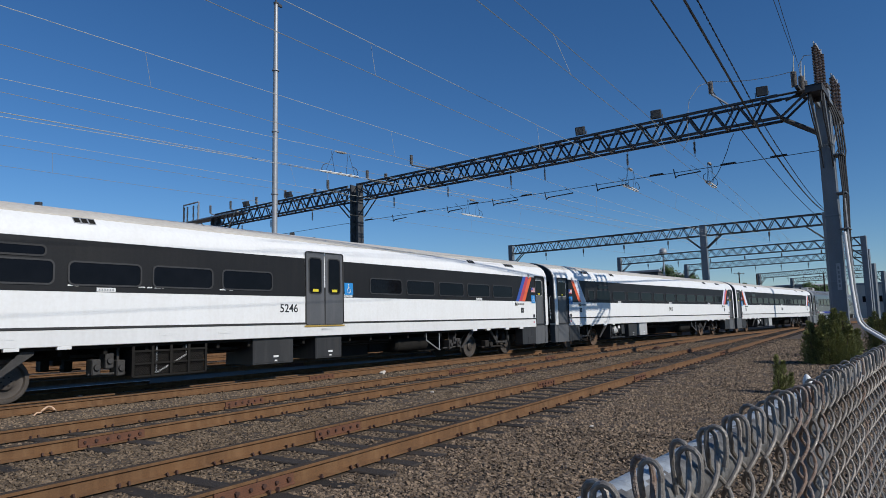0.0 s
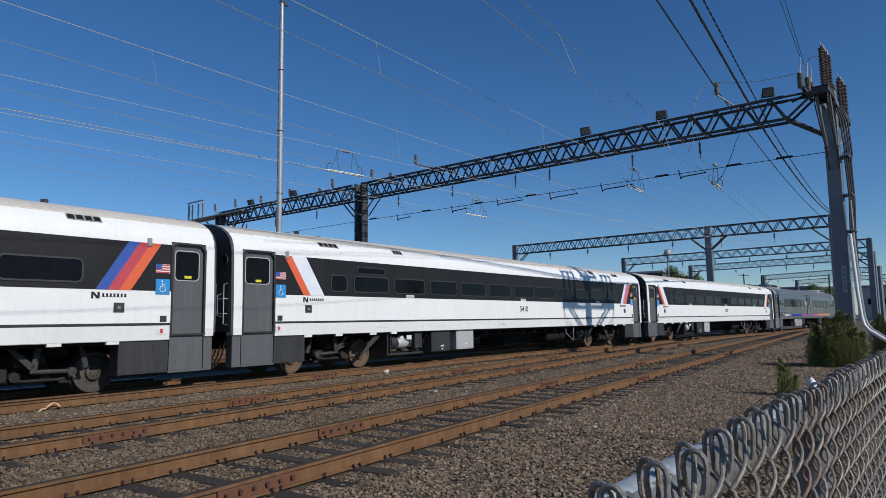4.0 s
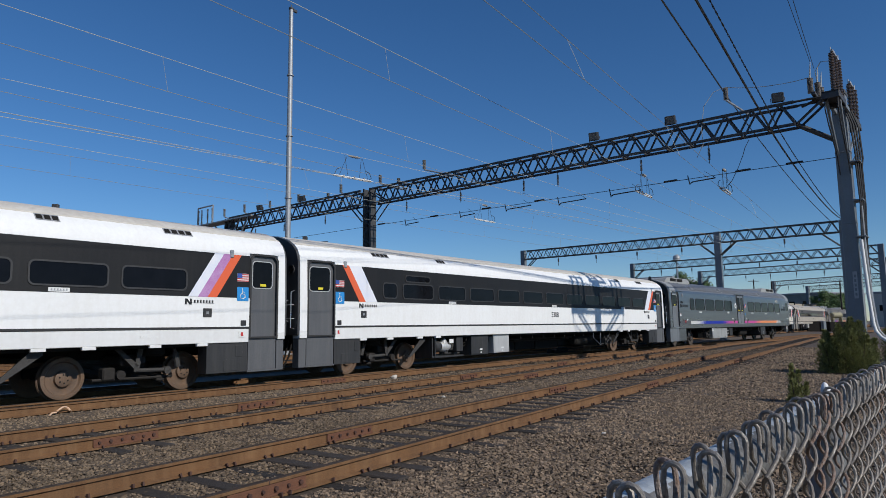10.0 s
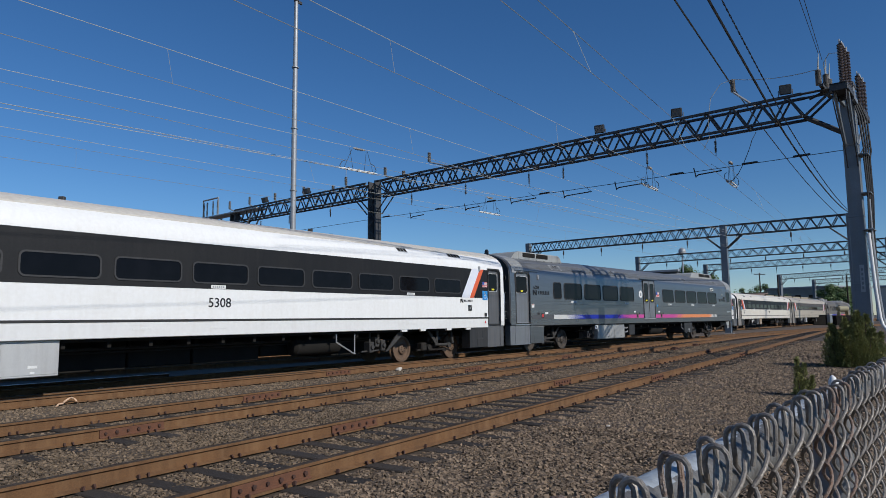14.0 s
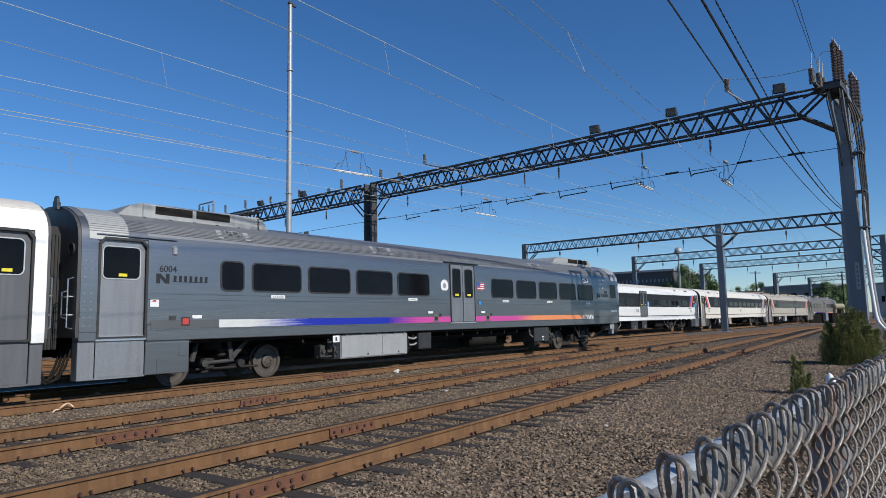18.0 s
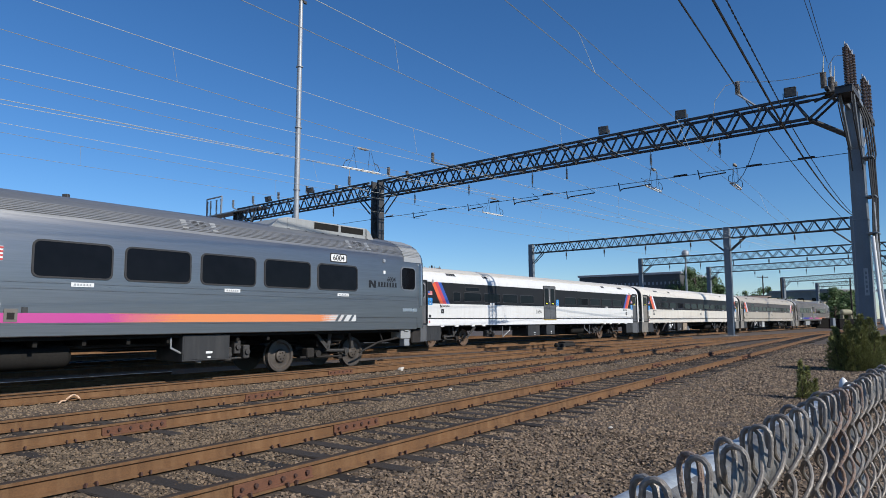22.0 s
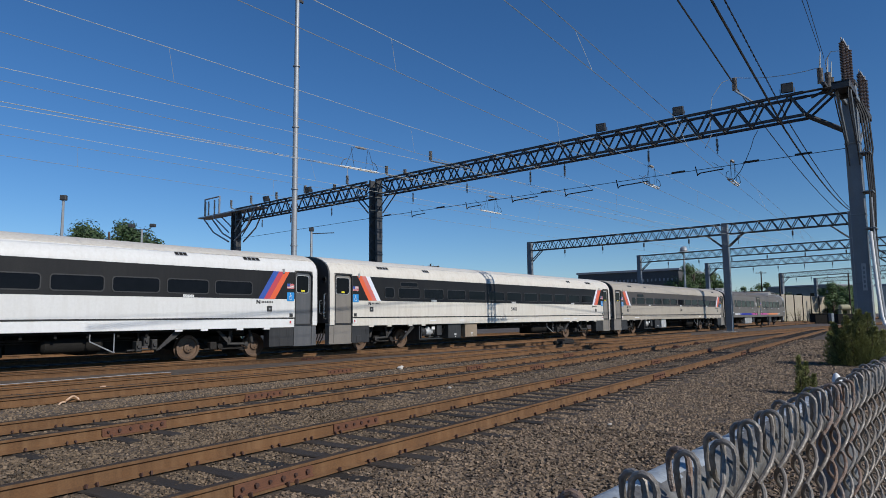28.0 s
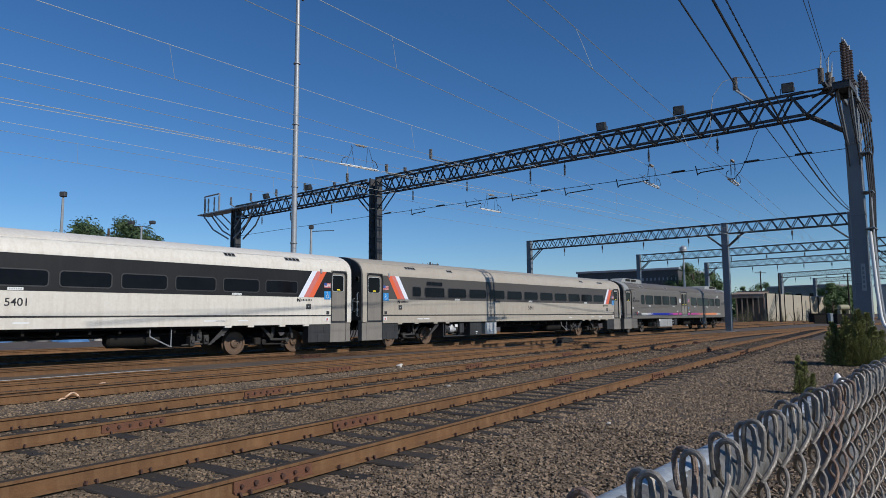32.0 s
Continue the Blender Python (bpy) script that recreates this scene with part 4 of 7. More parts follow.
def compressor(car, x0, x1):
    b = Build()
    b.box(x0, x0 + 0.06, -1.48, -0.7, 0.36, 1.04, 0.006)
    b.box(x0 + 0.14, x0 + 0.19, -1.48, -0.7, 0.36, 1.04, 0.006)
    b.box(x0, x1, -1.46, -0.7, 0.34, 0.40, 0.006)
    b.box(x1 - 0.42, x1 - 0.06, -1.48, -0.9, 0.52, 1.0, 0.01)
    b.turned((x0 + 0.40, -1.2, 0.72), (1, 0, 0), [(-0.1, 0.001), (-0.1, 0.22), (0.12, 0.22), (0.16, 0.12), (0.3, 0.10)], 12)
    c = part("compressor_frame", b, M["box"], car, "underfloor compressor set in a steel frame")
    m = Build()
    m.turned((x0 + 0.78, -1.25, 0.70), (1, 0, 0), [(-0.16, 0.001), (-0.16, 0.15), (0.0, 0.19), (0.2, 0.17), (0.34, 0.12), (0.34, 0.001)], 12)
    m.turned((x0 + 0.80, -1.3, 0.80), (0, 0, 1), [(0, 0.12), (0.12, 0.10), (0.16, 0.05), (0.16, 0.001)], 10)
    part("motor", m, M["box_silver"], c, "bare metal motor")
    w = Build()
    w.box(x0 + 0.92, x0 + 1.14, -1.47, -1.44, 0.80, 0.94, 0.004)
    part("rating_plate", w, M["paper"], c)
    h = Build()
    for k in range(3):
        h.tube([(x1 - 0.05, -1.2, 0.62 + k * 0.1), (x1 + 0.2, -1.25, 0.66 + k * 0.09), (x1 + 0.45, -1.2, 0.72 + k * 0.1)], 0.016, 6)
    part("hose_bundle", h, M["bogie"], c)


def cage(car, x0, x1):
    """Mesh-fronted radiator cage under the floor."""
    b = Build()
    n = 4
    for k in range(n + 1):
        x = x0 + (x1 - x0) * k / n
        b.box(x - 0.03, x + 0.03, -1.5, -1.44, 0.36, 0.99, 0.005)
    for z in (0.36, 0.62, 0.88):
        b.box(x0, x1, -1.49, -1.45, z - 0.02, z + 0.02, 0.004)
    b.box(x0, x1, -1.40, -0.5, 0.38, 0.90, 0.01)
    c = part("radiator_cage", b, M["under"], car, "dark mesh-fronted underfloor cage")
    w = Build()
    step = 0.055
    k = 0
    x = x0 - 0.52
    while x < x1:
        for d in (1, -1):
            a0, a1 = max(x, x0), min(x + 0.52, x1)
            if a1 > a0:
                za = 0.37 + (a0 - x) if d > 0 else 0.89 - (a0 - x)
                zb = 0.37 + (a1 - x) if d > 0 else 0.89 - (a1 - x)
                w.tube([(a0, -1.465, za), (a1, -1.465, zb)], 0.005, 3, False)
        x += step
    tagged(part("expanded_mesh", w, M["bogie"], c), kind="stuff")


def floor_and_frame(car, tone="under", gussets=True):
    b = Build()
    b.box(-12.4, 12.4, -1.45, 1.45, 0.98, 1.14, 0.01)
    b.box(-12.4, 12.4, -0.25, 0.25, 0.74, 0.98, 0.01)
    for k in range(17):
        x = -7.0 + k * 0.87
        b.box(x - 0.04, x + 0.04, -1.4, 1.4, 0.86, 0.98, 0.006)
    part("underframe", b, M[tone], car, "grimy dark underframe")
    p = Build()
    p.tube([(-6.6, -0.9, 0.82), (6.6, -0.9, 0.82)], 0.035, 6)
    p.tube([(-6.6, -0.75, 0.74), (6.6, -0.75, 0.74)], 0.025, 6)
    p.tube([(-6.6, 0.9, 0.8), (6.6, 0.9, 0.8)], 0.04, 6)
    part("brake_pipe_run", p, M["bogie"], car)
    for s in (-1, 1):
        a = Build()
        a.tube([(s * 4.35, -1.42, 1.0), (s * 4.35, -1.42, 0.76), (s * 5.02, -1.42, 0.42), (s * 5.08, -1.42, 0.42)], 0.022, 6)
        a.tube([(s * 5.05, -1.42, 1.0), (s * 5.05, -1.42, 0.42)], 0.018, 6)
        part("safety_bracket", a, M["galv"], car, "bent steel safety bracket")
        if not gussets:
            continue
        w = Build()
        w.plate([(0, 0), (0.10, 0.0), (0.80, 0.50), (0.80, 0.64), (0.66, 0.64)], (6.35 if s > 0 else -8.25, -1.38, 0.42), (1, 0, 0), UY, 0.03)
        part("gusset", w, M["hanger"], car, "slanting steel gusset")


STRIPE = {"blue": ("orange", "red", "blue"), "faded": ("orange", "lilac", "faded"), "pale": ("orange", "pink_red", "faded"), "worn": ("orange", "faded", "faded")}


M["hanger"] = material("grimy_grey_steel", (0.050, 0.047, 0.044), 0.75, second=(0.026, 0.024, 0.023), scale=5, amount=0.4, fine=40, bump=0.3)
M["end_dark"] = material("charcoal_end_paint", (0.042, 0.042, 0.044), 0.5, second=(0.07, 0.067, 0.064), scale=1.2, amount=0.4, fine=20, streak=(0.11, 0.105, 0.10), streak_amount=0.4)


LEFT_END, RIGHT_END = 11.43, 11.57          # where the sides of a coach meet its vestibule doors


def coach(label, number, pal, stripes, centre_doors=False, faint=None):
    """Single-level coach: white body, charcoal window band, slanted stripes at both ends."""
    car = thing("passenger_coach", label, "train car")
    rolling = []
    body, band = pal["body"], pal["band"]
    b = Build()
    shell(b, -LEFT_END, RIGHT_END, PROFILE, True, 3.59)
    part("body_shell", b, [M[body], M[pal["roof"]]], car)
    # eaves strip, belt moulding and side sill
    for s in (-1, 1):
        e = Build()
        e.box(-12.6, 12.6, *sorted((s * (side_y(3.61) - 0.02), s * (side_y(3.61) + 0.016))), 3.60, 3.63, 0.004)
        part("gutter", e, M[pal["roof"]], car)
        e = Build()
        e.box(-LEFT_END, RIGHT_END, *sorted((s * 1.59, s * 1.612)), 1.37, 1.42, 0.006)
        part("belt_rail", e, M["rubber"], car, "dark rubbing strip")
        e = Build()
        e.box(-LEFT_END, RIGHT_END, *sorted((s * 1.5, s * 1.60)), 1.05, 1.37, 0.012)
        part("side_sill", e, M[pal["sill"]], car)
    for x in (-10.35, -9.25, -7.9, -7.0, 7.0, 7.9, 9.25, 10.35):
        e = Build()
        e.box(x - 0.13, x + 0.13, -1.598, -1.52, 0.99, 1.055, 0.006)
        part("sill_tab", e, M[pal["sill"]], car)
    # window band
    gaps = [(-1.04, 0.37)] if centre_doors else []
    x = -LEFT_END
    for g0, g1 in gaps + [(RIGHT_END, RIGHT_END)]:
        bb = Build()
        lean = Vector((0, (-side_y(3.12) + side_y(2.10)) / 1.02, 1))
        bb.plate([(x, 0), (g0, 0), (g0, 1.02), (x, 1.02)], (0, -side_y(2.10) - 0.001, 2.10), UX, lean, 0.004)
        part("window_band", bb, M[band], car, "charcoal painted window band")
        x = g1
    # windows
    if centre_doors:
        spots = [(-9.54, -8.99)] + [(-8.68 + k * 1.71, -7.27 + k * 1.71) for k in range(4)] + [(1.48 + k * 1.695, 2.90 + k * 1.695) for k in range(5)]
    else:
        spots = [(-9.54, -8.99)] + [(-8.68 + k * 1.717, -7.28 + k * 1.717) for k in range(11)]
    for a, c in spots:
        window(a, c, 2.25, 2.67, car, M["gasket"])
    # upper ventilator left of centre
    window(-8.55, -7.42, 2.78, 2.94, car, M["rubber"], 0.07, name="ventilator_window")
    # stripes, leaning towards the doors at the top
    for s in (-1, 1):
        for k, c in enumerate(STRIPE[stripes[0 if s < 0 else 1]]):
            w = 0.24
            if s < 0:
                patch("stripe", -10.53 + k * w, -10.53 + (k + 1) * w, 2.10, 3.12, M[c], car, 0.0055, "slanted %s" % M[c].name.replace("_", " "), 0, -0.63)
            else:
                patch("stripe", 10.67 - (k + 1) * w, 10.67 - k * w, 2.10, 3.12, M[c], car, 0.0055, "slanted %s" % M[c].name.replace("_", " "), 0, 0.66)
        x0 = -11.43 if s < 0 else 11.21
        flag(x0, 2.49, car)
        access_sign(x0, 2.03, car, 0.32)
        q = -10.54 if s < 0 else 9.88
        bars(q + 0.20, q + 0.72, 1.955, 2.025, car, 7, name="wordmark")
        m = Build()
        m.plate([(0, 0), (0.04, 0), (0.04, 0.08), (0.11, 0), (0.165, 0), (0.165, 0.13), (0.12, 0.13), (0.12, 0.05), (0.05, 0.13), (0, 0.13)], (q, -1.606, 1.92), UX, UY, 0.003)
        part("emblem", m, M["ink"], car)
        e = -10.47 if s < 0 else 10.33
        patch("fuel_flap", e, e + 0.22, 1.64, 1.84, M["box"], car, 0.005, "small dark hatch")
        patch("flap_mark", e + 0.08, e + 0.14, 1.71, 1.77, M["galv"], car, 0.011)
        e = -11.36 if s < 0 else 11.33
        patch("vent_square", e, e + 0.15, 1.44, 1.57, M["box"], car, 0.005)
        patch("warning_label", e - 0.06, e + 0.14, 1.17, 1.32, M["paper"], car, 0.005, "white and red warning label")
        bars(e - 0.02, e + 0.10, 1.20, 1.29, car, 1, "label_red", 0.012, "label_print")
        l = Build()
        lx = s * 11.06
        l.box(lx - 0.05, lx + 0.05, -1.615, -1.54, 3.04, 3.23, 0.02)
        part("marker_lamp", l, M["galv"], car)
    for x in (-6.45, 0.34, 7.10):
        patch("notice", x, x + 0.38, 2.11, 2.19, M["paper"], car, 0.006, "narrow white notice")
        bars(x + 0.03, x + 0.35, 2.13, 2.17, car, 6, "galv", 0.011, "notice_print")
    rng = random.Random(number or 1)
    for k in range(7):
        x = rng.uniform(-10.5, 10)
        patch("tape_mark", x, x + 0.4, 1.20, 1.25, M["paper"], car, 0.002, thick=0.003)
    for x, w in ((-9.86, 0.70), (-6.86, 0.43), (6.87, 0.43), (9.43, 0.68)):
        roof_vent(x, x + w, car)
    if number == 5246:
        for k in range(16):
            x = rng.choice((-7.1, -5.4, -5.2, -3.6)) + rng.uniform(-0.25, 0.25)
            w = rng.uniform(0.02, 0.10)
            patch("paint_chip", x, x + w, 2.205, 2.205 + rng.uniform(0.015, 0.04), M["paper"], car, 0.006, skew=rng.uniform(-0.03, 0.03))
    # number
    nx = -1.58 if centre_doors else 0.58
    if number:
        words("car_number", str(number), 0.21, M["ink"], car, Matrix.Translation((nx, -1.603, 1.69)) @ pose(0, 0, 0, 90, 0, 0))
    if centre_doors:
        side_doors(car, pal["door"], -1.01, 0.34, 1.36, 3.30)
        access_sign(0.41, 2.17, car, 0.34)
    end_doors(car, -1, pal, LEFT_END, 12.40, 10.44)
    end_doors(car, 1, pal, RIGHT_END, 12.42, 10.48)
    floor_and_frame(car)
    if centre_doors:
        if pal["body"] != "dull_white":
            cage(car, -5.6, -3.9)
        under_box("equipment_box", -2.61, -1.35, 0.40, 1.04, "box", car, "charcoal underfloor equipment box")
        under_box("equipment_box", -0.58, 0.39, 0.44, 1.04, "box", car, "charcoal underfloor equipment box")
    else:
        compressor(car, -7.2, -5.5)
        under_box("equipment_box", -5.1, -4.1, 0.36, 1.03, "box", car, "charcoal underfloor equipment box")
        under_box("battery_box", -3.75, -2.75, 0.38, 1.05, pal["tank"], car, "silver underfloor equipment box")
    tanks = [(0.55, 2.4, 0.36), (2.45, 4.3, 0.44), (4.36, 6.3, 0.34)][2 if pal["body"] == "cream" else 0:]
    if number == 5308:
        tanks += [(-2.62, -1.05, 0.34), (-1.0, 0.48, 0.38)]
    for x0, x1, z in tanks:
        ce = Build()
        ce.box(x0, x1, -0.62, 0.55, z, 0.99, 0.02)
        part("centre_tank", ce, M["under"], car, "grimy dark tank along the centre line")
    t = Build()
    t.turned((3.2, -0.9, 0.66), (1, 0, 0), [(0, 0.001), (0, 0.16), (0.08, 0.24), (1.6, 0.24), (1.68, 0.16), (1.68, 0.001)], 14)
    part("air_tank", t, M["under"], car)
    bogie(car, -8.98, rolling, -1, pal["wheel"])
    bogie(car, 9.08, rolling, 1, pal["wheel"])
    return car, rolling


def side_doors(car, mat, x0, x1, z0=1.40, z1=3.40, steel=False):
    """Pair of centre doors with tall windows."""
    mid = (x0 + x1) / 2
    y0, y1 = -1.604, -1.580
    lean = Vector((0, (y1 - y0) / (z1 - z0), 1))
    h = z1 - z0
    f = Build()
    f.ring(rounded(x0 - 0.025, x1 + 0.025, -0.01, h + 0.025, 0.08), rounded(x0, x1, 0, h, 0.06), (0, y0, z0), UX, lean, 0.03)
    part("doorway_frame", f, M["rubber"], car)
    for a, c in ((x0, mid - 0.02), (mid + 0.02, x1)):
        b = Build()
        b.plate([(a, 0), (c, 0), (c, h), (a, h)], (0, y0, z0), UX, lean, 0.010)
        d = part("side_door", b, M[mat], car, "grey sliding side door")
        r = Build()
        wo = rounded(a + 0.12, c - 0.12, h - 1.10, h - 0.16, 0.08)
        r.ring(rounded(a + 0.09, c - 0.09, h - 1.13, h - 0.13, 0.10), wo, (0, y0, z0), UX, lean, 0.020)
        part("window_seal", r, M["rubber"], d)
        p = Build()
        p.plate(wo, (0, y0, z0), UX, lean, 0.013)
        part("pane", p, M["glass"], d, "dark tinted glass pane")
        n = Build()
        yy = -1.604 - 0.010
        n.box((a + c) / 2 - 0.10, (a + c) / 2 + 0.10, yy - 0.004, yy, z0 + h - 1.06, z0 + h - 0.99)
        part("notice", n, M["yellow"], d, "small yellow notice")
    b = Build()
    b.box(mid - 0.02, mid + 0.02, -1.615, -1.59, z0, z0 + 1.0)
    part("door_seal", b, M["rubber"], car)
    t = Build()
    t.box(x0 - 0.05, x1 + 0.05, -1.625, -1.59, z0 - 0.06, z0 - 0.02, 0.004)
    if steel:
        part("threshold", t, M["galv"], car, "worn metal door threshold")
        t = Build()
        t.box(x0 - 0.32, x1 + 0.32, -1.615, -1.56, z1 + 0.07, z1 + 0.10, 0.004)
        part("drip_rail", t, M["silver"], car)
    else:
        part("threshold", t, M["ochre"], car, "yellow-edged door threshold")


M["pale_flute"] = material("pale_fluted_steel", (0.40, 0.40, 0.385), 0.45, metal=0.35, second=(0.32, 0.32, 0.305), scale=1.0, amount=0.3)


def cab_car(label, number, pal):
    """Stainless control car with larger windows, roof ducts and a colour band fading along its side."""
    car = thing("control_car", label, "train car")
    rolling = []
    steel = pal["body"]
    b = Build()
    shell(b, -11.30, 12.36, PROFILE, True, 3.27)
    part("body_shell", b, [M[steel], M[pal["roof"]]], car)
    for s in (-1, 1):
        e = Build()
        e.box(-11.30, 12.36, *sorted((s * 1.48, s * 1.60)), 1.06, 1.42, 0.015)
        part("side_sill", e, M[steel], car)
        for z in (1.28, 1.93, 2.05):
            e = Build()
            e.box(-11.30, 12.36, *sorted((s * 1.59, s * (side_y(z) + 0.008))), z, z + 0.018, 0.003)
            part("side_bead", e, M[steel], car)
    # fluted roof edge
    for k in range(7):
        z = 3.36 + k * 0.035
        e = Build()
        y = -side_y(z)
        e.tube([(-12.2, y, z), (12.2, y, z)], 0.014, 6)
        part("roof_flute", e, M[pal["roof"]], car)
    # nose: the blunt driving end, sides drawn in and rounded corners
    n = Build()
    rows = [(12.36, 1.0, 0.0), (12.62, 0.99, -0.02), (12.74, 0.96, -0.06), (12.80, 0.91, -0.12)]
    full = [(-y, z) for y, z in PROFILE] + [(y, z) for y, z in reversed(PROFILE[:-1])]
    full = [(-1.60, 1.10)] + full + [(1.60, 1.10)]
    for x, k, dz in rows:
        for y, z in full:
            n.v.append((x, y * k, z + dz * max(0, (z - 2.6) / 1.25)))
    m = len(full)
    for r in range(len(rows) - 1):
        for j in range(m - 1):
            n.face((r * m + j, (r + 1) * m + j, (r + 1) * m + j + 1, r * m + j + 1), True)
    n.face([(len(rows) - 1) * m + j for j in reversed(range(m))])
    part("cab_end", n, M[steel], car)
    lw = Build()
    lw.box(12.3, 12.74, -1.45, 1.45, 0.62, 1.10, 0.03)
    part("pilot_beam", lw, M["bogie"], car)
    st = Build()
    st.box(11.7, 12.15, -1.52, -1.1, 0.78, 1.10, 0.01)
    st.box(11.84, 12.02, -1.56, -1.50, 1.00, 1.04, 0.006)
    st = part("equipment_box", st, M["tank_white"], car, "pale grey locker below the cab")
    pl = Build()
    pl.box(11.88, 12.12, -1.50, -1.30, 0.56, 0.775, 0.006)
    part("junction_box", pl, M["galv"], st)
    rod = Build()
    rod.tube([(10.2, -1.25, 0.42), (10.9, -1.35, 0.70), (11.7, -1.38, 0.80)], 0.03, 8)
    rod.tube([(11.05, -1.36, 0.74), (10.95, -1.36, 0.95)], 0.022, 6)
    part("brake_rod", rod, M["bogie"], car)
    cp = Build()
    cp.box(12.2, 13.15, -0.16, 0.16, 0.66, 0.90, 0.04)
    cp.box(12.9, 13.25, -0.26, 0.26, 0.60, 0.98, 0.05)
    part("coupler", cp, M["bogie"], car)
    # pale fluted roof ends
    for x0, x1 in ((11.75, 12.58), (-12.5, -11.72)):
        fe = Build()
        prof = [(y + 0.012, z + 0.008) for y, z in PROFILE if z > 3.1]
        shell(fe, x0, x1, prof, True, None, False)
        cap = part("roof_end", fe, M["pale_flute"], car, "pale fluted roof end")
        for k in range(8):
            z = 3.30 + k * 0.05
            e = Build()
            y = -side_y(z) - 0.012
            e.tube([(x0, y, z), (x1, y, z)], 0.016, 6)
            part("roof_flute", e, M["pale_flute"], cap)
    hr = Build()
    hr.tube([(12.50, -1.60, 1.75), (12.50, -1.65, 1.80), (12.52, -1.64, 3.05), (12.52, -1.585, 3.10)], 0.014, 6)
    part("handrail", hr, M["bright"], car, "bright steel handrail")
    gb = Build()
    gb.box(11.68, 12.35, -1.615, -1.59, 1.60, 1.70, 0.006)
    part("grab_recess", gb, M["bright"], car)
    for z in (3.04, 2.70):
        lb = Build()
        lb.box(10.82, 10.91, -1.61, -1.56, z, z + 0.10, 0.01)
        part("marker_lamp", lb, M["paper"] if z < 3 else M["galv"], car)
    # end with the vestibule door
    end_doors(car, -1, pal, 11.30, 12.32, 10.31)
    ds = Build()
    ds.box(-12.34, -11.30, -1.585, -1.50, 1.09, 1.19, 0.008)
    part("door_sill", ds, M["bright"], car, "bright worn metal door sill")
    dl = Build()
    dl.box(-12.36, -10.66, -1.60, -1.55, 3.225, 3.25, 0.004)
    part("drip_rail", dl, M[steel], car)
    rv = Build()
    for j in range(9):
        for x in (-12.44, -12.56):
            rv.turned((x, -1.599, 1.40 + j * 0.16), (0, -1, 0), [(0, 0.012), (0.006, 0.009), (0.008, 0.001)], 6)
    for j in range(14):
        rv.turned((-11.20 + j * 0.07, -1.559, 1.02), (0, -1, 0), [(0, 0.010), (0.006, 0.007), (0.007, 0.001)], 6)
    tagged(part("rivets", rv, M["box_silver"], car), kind="stuff")
    lug = Build()
    lug.plate([(-0.10, 0), (0.10, 0), (0.08, 0.22), (0.04, 0.28), (-0.04, 0.28), (-0.08, 0.22)], (-12.72, -0.55, 3.80), (0, -1, 0), UY, 0.05)
    part("lifting_lug", lug, M["end_dark"], car, "dark lifting lug on the roof end")
    for a, c in [(-9.55, -8.98)] + [(-8.70 + k * 1.73, -7.26 + k * 1.73) for k in range(4)] + [(1.52 + k * 1.703, 2.92 + k * 1.703) for k in range(5)]:
        window(a, c, 2.18, 2.83, car, M["rubber"], 0.10, 0.002)
    window(11.64, 12.26, 2.28, 2.94, car, M["door_silver"], 0.12, 0.002, name="cab_window")
    side_doors(car, pal["door"], -0.93, 0.41, 1.32, 3.25, steel=True)
    # colour band: grey, blue, magenta and orange lengths with fading ends
    segs = [(-9.61, -8.7, "band_grey", 0), (-8.7, -4.05, "band_blue", 8), (-4.05, -0.98, "band_pink", 8), (0.46, 2.9, "band_pink", 0), (2.9, 8.40, "band_orange", 8), (8.40, 9.72, "band_grey", 8)]
    prev = None
    for x0, x1, mt, fade in segs:
        patch("colour_band", x0, x1, 1.315, 1.495, M[mt], car, 0.002, M[mt].name.replace("_", " "))
        if fade and prev:
            for k in range(9):
                f = Build()
                z = 1.317 + k * 0.0195
                f.plate([(x0 - 0.02, z), (x0 + (1.3 if mt != "band_grey" else 0.4) + 0.25 * (k % 3), z + 0.010), (x0 - 0.02, z + 0.020)], (0, -1.605, 0), UX, UY, 0.002)
                part("fade_wedge", f, M[prev], car)
        prev = mt
    for x in (8.92, 9.14, 9.42):
        sl = Build()
        sl.plate([(x, 1.318), (x + 0.10, 1.318), (x + 0.24, 1.492), (x + 0.14, 1.492)], (0, -1.606, 0), UX, UY, 0.002)
        part("band_slash", sl, M["silver"], car)
    words("car_number", str(number), 0.14, M["ink"], car, Matrix.Translation((-10.86, -side_y(2.53) - 0.004, 2.53)) @ pose(0, 0, 0, 90, 0, 0))
    words("car_number", str(number), 0.13, M["ink"], car, Matrix.Translation((11.18, -side_y(2.49) - 0.004, 2.49)) @ pose(0, 0, 0, 90, 0, 0))
    for q, w in ((-11.12, 1.23), (10.22, 1.21)):
        bars(q + 0.36, q + w, 2.32, 2.46, car, 7, name="wordmark")
        m2 = Build()
        m2.plate([(0, 0), (0.08, 0), (0.08, 0.12), (0.2, 0), (0.29, 0), (0.29, 0.21), (0.21, 0.21), (0.21, 0.09), (0.09, 0.21), (0, 0.21)], (q, -side_y(2.3) - 0.004, 2.28), UX, UY, 0.003)
        part("emblem", m2, M["ink"], car)
    patch("number_frame", 8.74, 9.36, 2.92, 3.17, M["rubber"], car, 0.003, "black number board frame", 0.05)
    pl = patch("number_plate", 8.77, 9.33, 2.95, 3.14, M["paper"], car, 0.006, "white illuminated number board", 0.05)
    words("plate_digits", str(number), 0.15, M["ink"], pl, Matrix.Translation((9.05, -side_y(2.97) - 0.012, 2.975)) @ pose(0, 0, 0, 88, 0, 0))
    sl = Build()
    sl.turned((-1.25, -side_y(2.52) + 0.002, 2.52), (0, -1, 0), [(0, 0.20), (0.006, 0.20), (0.006, 0.001)], 24)
